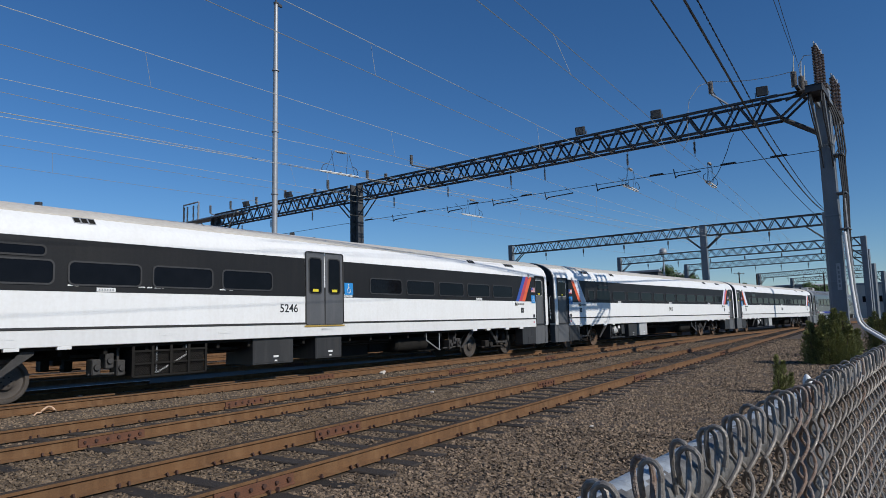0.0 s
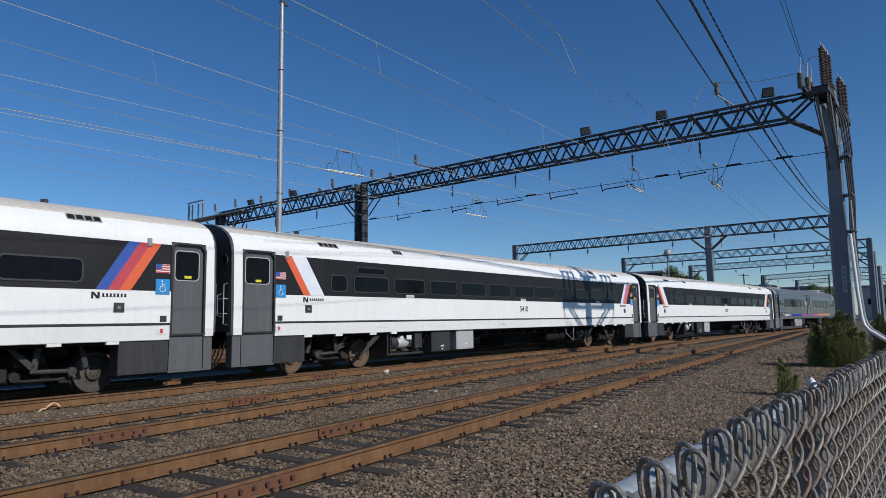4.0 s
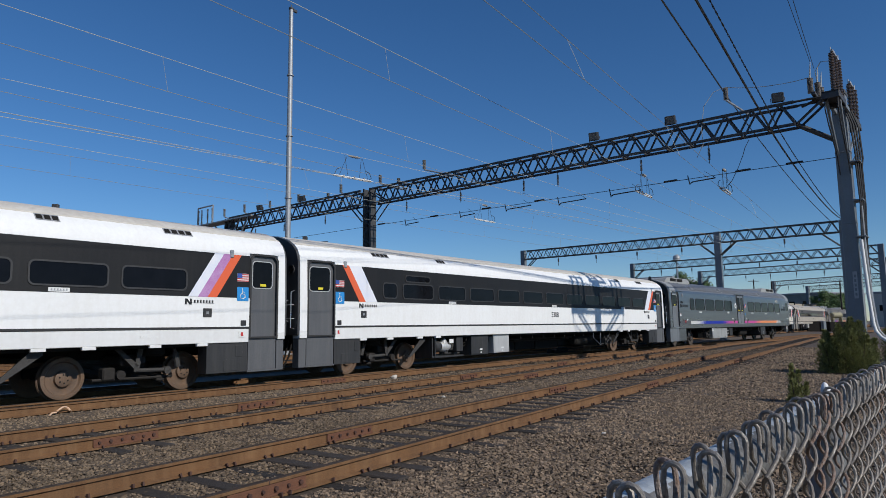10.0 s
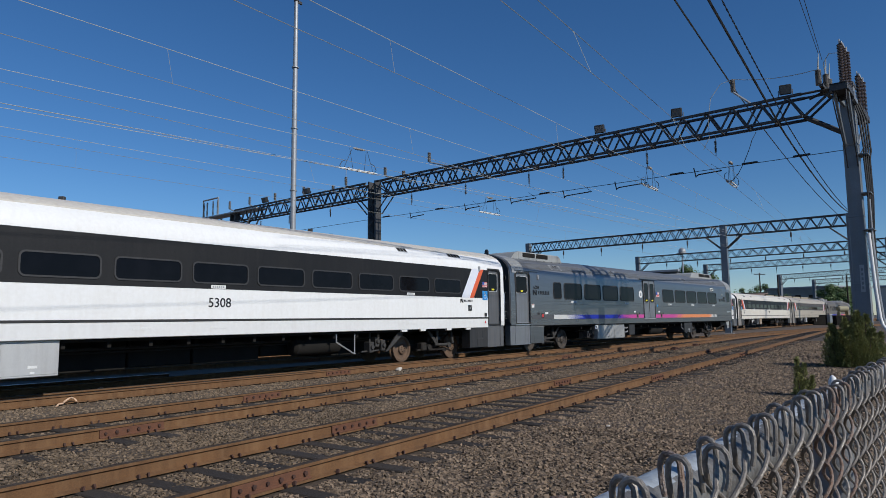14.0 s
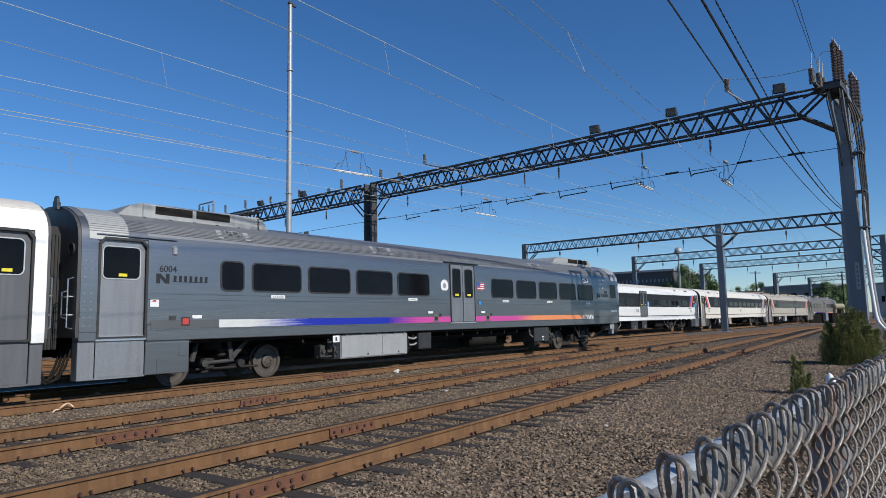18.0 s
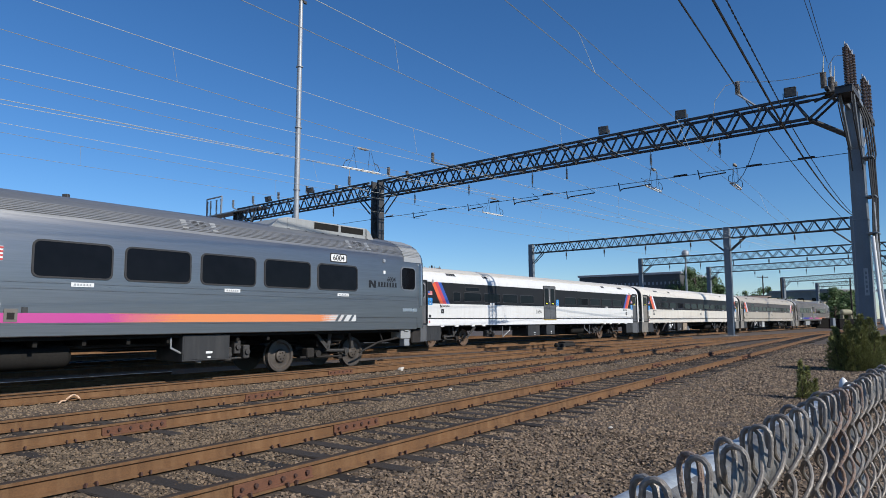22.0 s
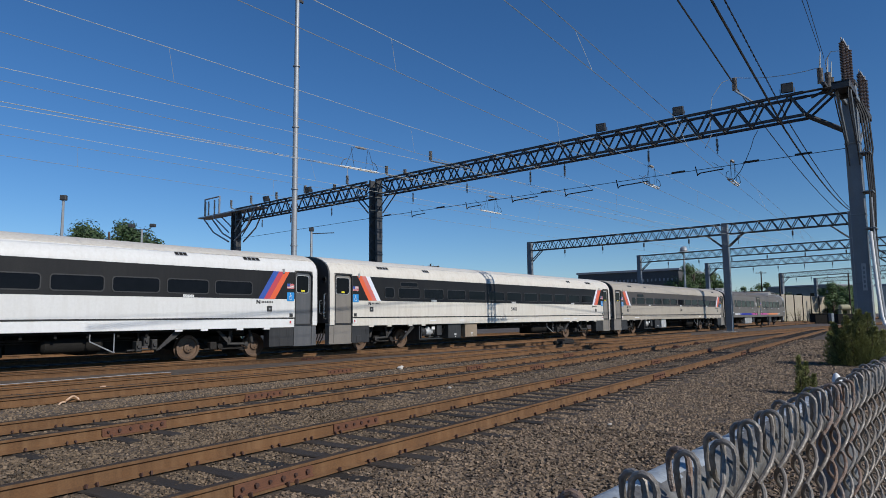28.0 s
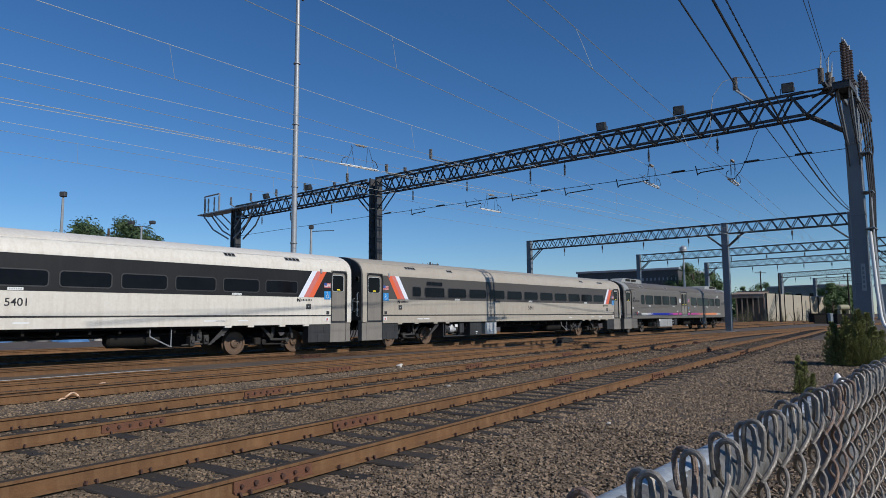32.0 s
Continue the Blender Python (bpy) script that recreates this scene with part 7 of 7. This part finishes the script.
# ---- background ----
def polar(u, depth):
    """A place seen in the direction u (tangent across the view's middle axis) at that depth."""
    a = radians(34.257) - math.atan(u)
    depth *= 0.935
    r = depth * math.sqrt(1 + u * u)
    return r * math.cos(a), r * math.sin(a)


def px(x):
    return (x - 784) / 1150


def tree(label, x, y, h, w, n, seed, mat="leaf_dark", base=0.25, leaf=0.5):
    """Tapered trunk with limbs and a crown of leaf clumps in uneven masses."""
    rng = random.Random(seed)
    t = thing("tree", label, "tree", pose(x, y, GROUND), "trees behind the yard")
    st, fo = Build(), Build()
    st.tube([(0, 0, 0), (0.1, 0, h * 0.3), (0, 0.1, h * 0.75)], 0.2, 7, False, 0, [h * 0.03, h * 0.022, h * 0.008])
    masses = []
    for k in range(16):
        a, r = rng.uniform(0, 6.28), w * 0.5 * math.sqrt(rng.random())
        z = h * (base + (0.9 - base) * rng.random() * (1 - 0.35 * (r / (w * 0.5)) ** 2))
        c = Vector((r * math.cos(a), r * math.sin(a), z))
        st.tube([(0, 0, min(z * 0.75, h * 0.6)), c * 0.6 + Vector((0, 0, z * 0.35)), c], 0.05, 5, False, 0, [h * 0.009, h * 0.006, h * 0.002])
        masses.append((c, w * rng.uniform(0.10, 0.22)))
    part("trunk", st, M["bark"], t)
    for k in range(n):
        c, r = rng.choice(masses)
        d = Vector((rng.gauss(0, 1), rng.gauss(0, 1), rng.gauss(0, 0.8)))
        d = d.normalized() * r * rng.uniform(0.45, 1.05)
        p = c + d
        s = leaf * rng.uniform(0.5, 1.2)
        n1 = (d.normalized() + Vector((rng.uniform(-0.7, 0.7), rng.uniform(-0.7, 0.7), rng.uniform(-0.3, 0.9)))).normalized()
        a = n1.orthogonal().normalized()
        a = Matrix.Rotation(rng.uniform(0, 6.28), 3, n1) @ a
        e = n1.cross(a)
        i = len(fo.v)
        fo.v += [tuple(p - a * s * 0.5), tuple(p + e * s * 0.32 + n1 * s * 0.1), tuple(p + a * s * 0.5), tuple(p - e * s * 0.32 + n1 * s * 0.08)]
        fo.face((i, i + 1, i + 2, i + 3))
    part("crown", fo, M[mat], t)


for _u, _d, _h, _w, _n, _s, _l in ((135, 118, 20.6, 9, 6500, 1, 0.5), (188, 112, 21.2, 11, 9000, 2, 0.5), (228, 116, 19.6, 8, 5500, 3, 0.5), (640, 150, 9.0, 8, 900, 30, 0.8)):
    tree("dark green broadleaf tree beyond the yard", *polar(px(_u), _d), _h, _w, _n, _s, "leaf_dark", 0.45, _l)
for _u, _d, _h, _w, _n, _s in ((1228, 150, 14.0, 11, 3600, 4), (1252, 155, 11.5, 9, 2200, 5), (1205, 158, 11.0, 8, 1600, 6), (1340, 190, 11.5, 8, 1500, 7), (1318, 195, 10.5, 7, 1200, 8),
                               (1484, 150, 9.6, 8, 2400, 9), (1500, 155, 8.6, 8, 1800, 10), (1410, 230, 8.0, 8, 900, 11), (1306, 185, 9.8, 9, 1300, 12), (1362, 200, 9.2, 10, 1200, 13), (1382, 210, 9.0, 9, 1000, 14), (1470, 146, 8.8, 7, 1800, 15)):
    tree("green broadleaf tree behind the yard wall", *polar(px(_u), _d), _h, _w, int(_n * 2.4), _s, "leaf", 0.12, 0.45)


def building(name, label, u0, d0, u1, d1, h, deep, mat, roof, cols=0, sill=0.0, wh=0.0):
    """A flat-roofed block whose front runs between two directions; with a row of windows if asked."""
    p0, p1 = Vector((*polar(px(u0), d0), 0)), Vector((*polar(px(u1), d1), 0))
    L = (p1 - p0).length
    turn = math.degrees(math.atan2(p1.y - p0.y, p1.x - p0.x))
    t = thing(name, label, "building", Matrix.Translation((p0.x, p0.y, GROUND)) @ pose(0, 0, 0, 0, 0, turn))
    b = Build()
    b.box(0, L, 0, deep, 0, h, 0.05)
    part("wall", b, M[mat], t)
    b = Build()
    b.box(-0.3, L + 0.3, -0.3, deep + 0.3, h, h + 0.5, 0.05)
    part("roof", b, M[roof], t)
    if cols:
        for k in range(cols):
            x = L * (k + 0.3) / cols
            b = Build()
            b.box(x, x + L / cols * 0.45, -0.06, 0.02, sill, sill + wh, 0.01)
            w = part("window", b, M["steel"], t)
            b = Build()
            b.box(x + 0.06, x + L / cols * 0.45 - 0.06, -0.075, -0.06, sill + 0.08, sill + wh - 0.08)
            part("pane", b, M["glass"], w)
    return t, L


M["dark_cladding"] = material("dark_corrugated_cladding", (0.085, 0.085, 0.088), 0.7, second=(0.065, 0.064, 0.064), scale=0.5, amount=0.4, fine=5, streak=(0.12, 0.11, 0.10), streak_amount=0.3)
M["grey_roof"] = material("pale_roof_edge", (0.30, 0.32, 0.35), 0.7, second=(0.22, 0.23, 0.25), scale=0.5, amount=0.4, fine=5)
M["panel"] = material("beige_concrete_panel", (0.40, 0.355, 0.275), 0.85, second=(0.31, 0.27, 0.205), scale=0.6, amount=0.4, fine=8, streak=(0.22, 0.19, 0.15), streak_amount=0.4)
M["plaster"] = material("pale_wall", (0.55, 0.52, 0.46), 0.85, second=(0.44, 0.41, 0.36), scale=0.6, amount=0.4, fine=8, streak=(0.33, 0.3, 0.26), streak_amount=0.4)
M["grey_wall"] = material("grey_factory_wall", (0.26, 0.26, 0.235), 0.85, second=(0.15, 0.15, 0.14), scale=0.4, amount=0.4, fine=6)
M["rust_sheet"] = material("rusty_sheet_metal", (0.22, 0.13, 0.085), 0.85, second=(0.33, 0.27, 0.21), scale=1.0, amount=0.5, fine=12)
M["tarp"] = material("blue_tarpaulin", (0.05, 0.15, 0.34), 0.6, second=(0.10, 0.20, 0.36), scale=2, amount=0.4)

_wh, _L = building("warehouse", "long dark clad warehouse with a pale roof edge", 1022, 165, 1200, 150, 11.2, 30, "dark_cladding", "grey_roof")
for _k in range(26):
    b = Build()
    b.box(_L * (_k + 0.3) / 26, _L * (_k + 0.62) / 26, -0.06, 0.02, 9.0, 9.6)
    part("window", b, M["grey_roof"], _wh)
building("industrial_building", "pale industrial building behind the trees", 1264, 178, 1272, 178, 9.6, 2, "plaster", "grey_roof", 3, 3, 1.5)
building("factory", "long grey-green factory block with a flat roof", 1352, 235, 1475, 215, 10.2, 25, "grey_wall", "grey_roof", 5, 6.5, 1.6)
p0, p1 = Vector((*polar(px(1292), 150), 0)), Vector((*polar(px(1350), 146), 0))
_L = (p1 - p0).length
shed = thing("shed", "open rusty-roofed shed with timber posts behind the tracks", "building", Matrix.Translation((p0.x, p0.y, GROUND)) @ pose(0, 0, 0, 0, 0, math.degrees(math.atan2(p1.y - p0.y, p1.x - p0.x))))
b = Build()
b.plate([(0, 0), (_L, 0), (_L, 7.0), (0, 7.0)], (0, -0.5, 5.6), UX, Vector((0, 1, 0.10)), 0.15)
part("roof", b, M["rust_sheet"], shed)
b = Build()
b.box(0, _L, -0.45, -0.3, 4.9, 5.6, 0.03)
part("fascia", b, M["rust_sheet"], shed)
b = Build()
b.box(0, _L, 5.8, 6.0, 0, 6.6, 0.03)
part("back_wall", b, M["dark_cladding"], shed)
for _k in range(7):
    b = Build()
    b.box(_L * _k / 6 - 0.14, _L * _k / 6 + 0.14, -0.4, -0.1, 0, 5.0, 0.03)
    part("post", b, M["rust_sheet"], shed)
building("industrial_building", "low pale building in the distance", 1548, 180, 1640, 170, 8.5, 20, "plaster", "grey_roof", 6, 4, 1.6)

# panelled retaining wall with upright posts
p0, p1 = Vector((*polar(px(1354), 138), 0)), Vector((*polar(px(1524), 158), 0))
_L = (p1 - p0).length
_turn = math.degrees(math.atan2(p1.y - p0.y, p1.x - p0.x))
rw = thing("retaining_wall", "pale concrete panel wall with dark upright posts", "wall", Matrix.Translation((p0.x, p0.y, GROUND)) @ pose(0, 0, 0, 0, 0, _turn), kind="structure")
_n = 12
for _k in range(_n):
    b = Build()
    b.box(_L * _k / _n + 0.02, _L * (_k + 1) / _n - 0.02, 0, 0.4, 0, 5.6 - 0.08 * _k, 0.03)
    part("panel", b, M["panel"], rw)
    b = Build()
    b.box(_L * _k / _n - 0.07, _L * _k / _n + 0.07, -0.12, 0.1, 0, 5.75 - 0.08 * _k, 0.02)
    part("post", b, M["under"], rw)
for _k in range(9):
    rng = random.Random(_k)
    u = 1305 + 20 * _k + rng.uniform(-6, 6)
    shrub("scrubby bush at the foot of the wall", *polar(px(u), 128 + rng.uniform(-4, 4)), rng.uniform(1.6, 3.4), rng.uniform(2.0, 3.6), 420, 100 + _k)

# dark loading deck, tank on a stand and signal cabinet near the wall
d = Build()
x, y = polar(px(1489), 107)
d.box(-1.9, 1.9, -1.5, 1.5, 0, 1.5, 0.05)
single("loading_deck", d, M["under"], "low dark loading deck beside the tracks", "platform", pose(x, y, GROUND, 0, 0, -58))
d = Build()
x, y = polar(px(1444), 112)
d.box(-1.1, 1.1, -0.8, 0.8, 0, 1.5, 0.05)
d.box(-1.2, 1.2, -0.9, 0.9, 1.5, 1.6, 0.02)
single("equipment_hut", d, M["under"], "small dark equipment hut beside the tracks", "hut", pose(x, y, GROUND, 0, 0, -58))
d = Build()
x, y = polar(px(1489), 116)
d.turned((-1.0, 0, 2.55), (1, 0, 0), [(0.15, 0.001), (0.15, 0.35), (0.3, 0.48), (1.7, 0.48), (1.85, 0.35), (1.85, 0.001)], 14)
d.box(-0.8, -0.6, -0.4, 0.4, 0, 2.1, 0.02)
d.box(0.6, 0.8, -0.4, 0.4, 0, 2.1, 0.02)
single("storage_tank", d, M["tank_yellow"], "cream-yellow storage tank on a stand", "tank", pose(x, y, GROUND, 0, 0, -55))
d = Build()
x, y = polar(px(1465), 88)
d.box(-0.26, 0.26, -0.2, 0.2, 0.5, 1.6, 0.03)
d.tube([(0, 0, 0), (0, 0, 0.6)], 0.08, 6)
single("signal_cabinet", d, M["steel"], "grey signal cabinet on a post", "cabinet", pose(x, y, GROUND, 0, 0, -30))


def lamp_pole(label, u, depth, h, kind):
    x, y = polar(px(u), depth)
    t = thing("street_lamp", label, "lamp post", pose(x, y, GROUND, 0, 0, -58), "lamp posts around the yard")
    b = Build()
    b.tube([(0, 0, 0), (0, 0, h * 0.5), (0, 0, h)], 0.12, 8, True, 0, [h * 0.012 + 0.06, h * 0.01 + 0.05, h * 0.006 + 0.04])
    part("pole", b, M["galv"], t)
    b = Build()
    if kind == "ring":
        b.turned((0, 0, h - 0.1), (0, 0, 1), [(0, 0.1), (0.05, 0.75), (0.12, 0.75), (0.18, 0.42), (0.30, 0.50), (0.60, 0.45), (0.78, 0.25), (0.84, 0.001)], 14)
    elif kind == "double":
        b.tube([(-1.4, 0, h + 0.5), (-1.0, 0, h), (1.0, 0, h), (1.4, 0, h + 0.4)], 0.05, 5)
        for s in (-1, 1):
            b.box(s * 1.5 - 0.35, s * 1.5 + 0.35, -0.3, 0.3, h + 0.3, h + 0.75, 0.06)
    elif kind == "arm":
        b.tube([(0, 0, h - 0.3), (2.0, 0, h - 0.25)], 0.04, 5)
        b.box(-0.2, 0.2, -0.15, 0.15, h - 0.1, h + 0.25, 0.04)
    else:
        b.box(-0.35, 0.35, -0.25, 0.25, h - 0.05, h + 0.55, 0.06)
    part("lamp_head", b, M["galv" if kind == "ring" else "dark_steel"], t)


lamp_pole("pale pole with a ring of lamps", 1211, 92, 9.9, "ring")
lamp_pole("tall pole with a single lamp beyond the trains", 103, 80, 15.6, "single")
lamp_pole("pole with two floodlights on a crossbar", 246, 95, 14.0, "double")
lamp_pole("thin pole with an outreach arm behind the trains", 549, 60, 9.2, "arm")
lamp_pole("pole with a crossbar of lamps at the yard edge", 8, 100, 13.6, "double")


def utility_pole(u, depth, h, arms=1):
    x, y = polar(px(u), depth)
    t = thing("utility_pole", "dark wooden utility pole with crossarms", "utility pole", pose(x, y, GROUND, 0, 0, -50), "utility poles")
    b = Build()
    b.tube([(0, 0, 0), (0, 0, h)], 0.15, 7, True, 0, [0.2, 0.13])
    part("pole", b, M["tie"], t)
    for z in [h - 0.5 - 0.9 * k for k in range(arms)]:
        b = Build()
        b.box(-1.4, 1.4, -0.06, 0.06, z, z + 0.14, 0.01)
        part("crossarm", b, M["tie"], t)
        b = Build()
        for k in range(4):
            b.turned((-1.2 + 0.8 * k, 0, z + 0.14), (0, 0, 1), [(0, 0.03), (0.1, 0.06), (0.2, 0.06), (0.22, 0.001)], 6)
        part("pin_insulators", b, M["porcelain"], t)


for _u, _d, _h, _n in ((761, 110, 10.0, 2), (1346, 170, 12.0, 1), (1378, 120, 8.5, 0), (1500, 140, 9.5, 0)):
    utility_pole(_u, _d, _h, _n)

# drums, crates and bagged material stacked beyond the second train
M["green_paint"] = material("faded_green_paint", (0.10, 0.16, 0.11), 0.6, second=(0.14, 0.19, 0.15), scale=4, amount=0.4)
M["bag"] = material("white_bulk_bag", (0.42, 0.41, 0.39), 0.85, second=(0.30, 0.29, 0.27), scale=3, amount=0.5, bump=0.5)
rng = random.Random(77)
for _k in range(24):
    f = _k / 23
    u = -130 + 600 * f + rng.uniform(-6, 6)
    x, y = polar(px(u), (41 + 9 * f) + rng.uniform(0, 2.5))
    w, h = rng.uniform(0.5, 1.3), rng.uniform(0.45, 0.95)
    kind = rng.choice(("crate", "crate", "drum", "bag", "bag", "tarp"))
    b = Build()
    if kind == "drum":
        b.turned((0, 0, 0), (0, 0, 1), [(0, 0.001), (0, 0.29), (0.28, 0.29), (0.30, 0.305), (0.32, 0.29), (0.58, 0.29), (0.60, 0.305), (0.62, 0.29), (0.88, 0.29), (0.88, 0.001)], 14)
        single("drum", b, M["blue"] if _k % 2 else M["bag"], "blue steel drum standing in the yard" if _k % 2 else "white steel drum standing in the yard", "drum", pose(x, y, GROUND), "stacked material beyond the tracks")
    elif kind == "bag":
        b.turned((0, 0, 0), (0, 0, 1), [(0, 0.001), (0, w * 0.42), (h * 0.15, w * 0.5), (h * 0.55, w * 0.48), (h * 0.85, w * 0.36), (h, w * 0.12), (h, 0.001)], 9)
        single("bulk_bag", b, M["bag"], "slumped white bulk bag of material", "bag", pose(x, y, GROUND, 0, 0, rng.uniform(0, 90)), "stacked material beyond the tracks")
    elif kind == "tarp":
        b.turned((0, 0, 0), (0, 0, 1), [(0, 0.001), (0, w * 0.75), (h * 0.3, w * 0.68), (h * 0.65, w * 0.4), (h * 0.75, w * 0.1), (h * 0.75, 0.001)], 8)
        single("covered_heap", b, M["tarp"], "heap of material under a blue tarpaulin", "heap", pose(x, y, GROUND, 0, 0, rng.uniform(0, 90)), "stacked material beyond the tracks")
    else:
        n = max(2, int(h / 0.22))
        c = thing("crate", "weathered slatted crate of track material", "crate", pose(x, y, GROUND, 0, 0, rng.uniform(-20, 20)), "stacked material beyond the tracks")
        b.box(-w / 2 + 0.03, w / 2 - 0.03, -0.36, 0.36, 0, h, 0.02)
        part("body", b, M["green_paint"] if _k % 3 == 0 else M["plaster"], c)
        for j in range(n):
            b = Build()
            b.box(-w / 2, w / 2, -0.40, -0.36, h * (j + 0.15) / n, h * (j + 0.85) / n, 0.008)
            part("slat", b, M["green_paint"] if _k % 3 == 0 else M["plaster"], c)


# ---- crushed stone over the ballast, densest near the eye ----
def gravel():
    rng = np.random.default_rng(4)
    blocks, wedges = [], []
    for k in range(12):
        r = random.Random(k)
        base = [(x, y, z) for x in (-0.66, 0.66) for y in (-0.6, 0.6) for z in (-0.62, 0.62)]
        blocks.append([[c * r.uniform(0.45, 1.30) for c in q] for q in base])
        base = [(-0.75, -0.6, -0.6), (0.75, -0.6, -0.6), (0.75, 0.6, -0.6), (-0.75, 0.6, -0.6), (-0.35, 0.05, 0.6), (0.35, -0.05, 0.6)]
        wedges.append([[c * r.uniform(0.6, 1.35) for c in q] for q in base])
    block_faces = np.array([(4, 6, 7), (4, 7, 5), (0, 4, 5), (0, 5, 1), (2, 3, 7), (2, 7, 6), (0, 2, 6), (0, 6, 4), (1, 5, 7), (1, 7, 3)])
    wedge_faces = np.array([(0, 1, 5), (0, 5, 4), (2, 3, 4), (2, 4, 5), (3, 0, 4), (1, 2, 5)])
    # strips of the plan: x range, y range, stones to the square metre, size
    strips = [(1.0, 5.0, -0.6, 4.62, 1150, 0.0215), (5.0, 9.0, -0.6, 4.62, 900, 0.023), (9.0, 15.0, -0.6, 4.62, 560, 0.026), (15.0, 26.0, -0.6, 4.62, 240, 0.033), (26.0, 45.0, -0.6, 4.62, 70, 0.05),
              (0.0, 9.0, 4.86, 6.16, 900, 0.0215), (9.0, 20.0, 4.86, 6.16, 420, 0.028), (20.0, 45.0, 4.86, 6.16, 110, 0.042),
              (1.0, 10.0, 6.34, 8.54, 820, 0.0225), (10.0, 22.0, 6.34, 8.54, 340, 0.030), (22.0, 40.0, 6.34, 8.54, 110, 0.042),
              (2.0, 14.0, 8.72, 10.04, 460, 0.026), (14.0, 30.0, 8.72, 10.04, 180, 0.034),
              (3.0, 14.0, 10.24, 13.3, 320, 0.027), (14.0, 30.0, 10.24, 12.9, 140, 0.036),
              (-4.0, 1.0, -2.4, 4.62, 480, 0.026), (1.0, 16.0, -2.4, -0.6, 300, 0.030), (-4.0, 0.0, 4.86, 6.16, 300, 0.028), (-4.0, 1.0, 6.34, 8.54, 260, 0.028), (-4.0, 2.0, 8.72, 10.04, 200, 0.030), (-4.0, 3.0, 10.24, 13.6, 120, 0.032)]
    P, S = [], []
    for x0, x1, y0, y1, dens, size in strips:
        n = int((x1 - x0) * (y1 - y0) * dens * (0.45 if x1 <= 1.0 else 1.75 if y0 > 4.7 else 1.5))
        P.append(np.stack([rng.uniform(x0, x1, n), rng.uniform(y0, y1, n), np.full(n, GROUND)], 1))
        S.append(size * 1.05 * rng.uniform(0.45, 1.35, n))
    P, S = np.concatenate(P), np.concatenate(S)
    # keep the tops of the timber ties partly free beside the first track
    keep = np.ones(len(P), bool)
    for o in bpy.data.objects:
        if o.name.startswith("tie") and o.parent and o.location.y < 9.8 and o.location.x < 45:
            c = o.location
            d = (np.abs(P[:, 0] - c.x) < 0.10) & (np.abs(P[:, 1] - c.y) < 1.3)
            keep &= ~(d & (rng.random(len(P)) < (0.85 if c.y < 7 else 0.35)))
    P, S = P[keep], S[keep]
    n = len(P)
    P[:, 2] += S * rng.uniform(-0.2, 0.4, n) + 0.006 * np.sin(P[:, 0] * 3.1) * np.sin(P[:, 1] * 2.3)
    P[:, 2] -= np.where(P[:, 1] > 3.9, 0.004, 0.0)
    which = rng.integers(0, 12, n)
    squash, tilt, spin = rng.uniform(0.45, 0.85, n), rng.uniform(-0.8, 0.8, n), rng.uniform(0, 6.283, n)
    near = (P[:, 0] < 9.0) & (P[:, 1] < 9.0)
    bed = P[:, 1] > 4.7

    def laid(pick, kinds, lean):
        """Corners of the picked stones, each squashed, tilted, turned and set at its place."""
        V = np.array(kinds)[which[pick]] * S[pick][:, None, None]
        V[:, :, 2] *= squash[pick][:, None]
        c, k = np.cos(tilt[pick] * lean)[:, None], np.sin(tilt[pick] * lean)[:, None]
        y, z = V[:, :, 1] * c - V[:, :, 2] * k, V[:, :, 1] * k + V[:, :, 2] * c
        c, k = np.cos(spin[pick])[:, None], np.sin(spin[pick])[:, None]
        x = V[:, :, 0]
        return np.stack([x * c - y * k, x * k + y * c, z], 2) + P[pick][:, None, :]

    for side, name, mat, label in ((~bed, "gravel", "stone", "loose grey-brown crushed stones beside the tracks"), (bed, "track_gravel", "stone_dirty", "grimy brown crushed stones between the rails")):
        co, tri, at = [], [], 0
        for pick, kinds, faces, lean in ((side & near, blocks, block_faces, 1.0), (side & ~near, wedges, wedge_faces, 0.45)):
            V = laid(pick, kinds, lean)
            m, nv = V.shape[:2]
            co.append(V.reshape(-1, 3))
            tri.append((faces[None] + (np.arange(m) * nv)[:, None, None]).reshape(-1, 3) + at)
            at += m * nv
        co, tri = np.concatenate(co), np.concatenate(tri)
        me = bpy.data.meshes.new(name)
        me.vertices.add(len(co))
        me.vertices.foreach_set("co", co.astype(np.float32).ravel())
        me.loops.add(len(tri) * 3)
        me.loops.foreach_set("vertex_index", tri.astype(np.int32).ravel())
        me.polygons.add(len(tri))
        me.polygons.foreach_set("loop_start", np.arange(0, len(tri) * 3, 3, dtype=np.int32))
        me.polygons.foreach_set("use_smooth", np.zeros(len(tri), dtype=bool))
        me.update(calc_edges=True)
        me.materials.append(M[mat])
        tagged(new(name, me), label, "gravel", kind="stuff")


gravel()


# ---- what moves ----
def motions():
    for cars, track, way, first, step in ((TRAIN_A, path_a, way_a, -1.5, 4), (TRAIN_B, path_b, way_b, -1.5, 3)):
        times = [k * 0.5 for k in range(65)]
        for k, (car, wheels) in enumerate(cars):
            rows = []
            for t in times:
                s = way(t) + (first + k) * CAR
                p, q = track(s - PIVOT), track(s + PIVOT)
                mid = (p + q) / 2
                rows.append((t, pose(mid.x, mid.y, mid.z, 0, 0, math.degrees(math.atan2(q.y - p.y, q.x - p.x)))))
            walk(car, rows)
            spins = []
            for f in range(0, 961, step):
                t = f / FPS
                spins.append((t, math.degrees(way(t) / 0.415)))
            for w in wheels:
                x = w.location.x
                walk(w, [(t, pose(x, 0, 0.42, 0, a, 0)) for t, a in spins])


motions()
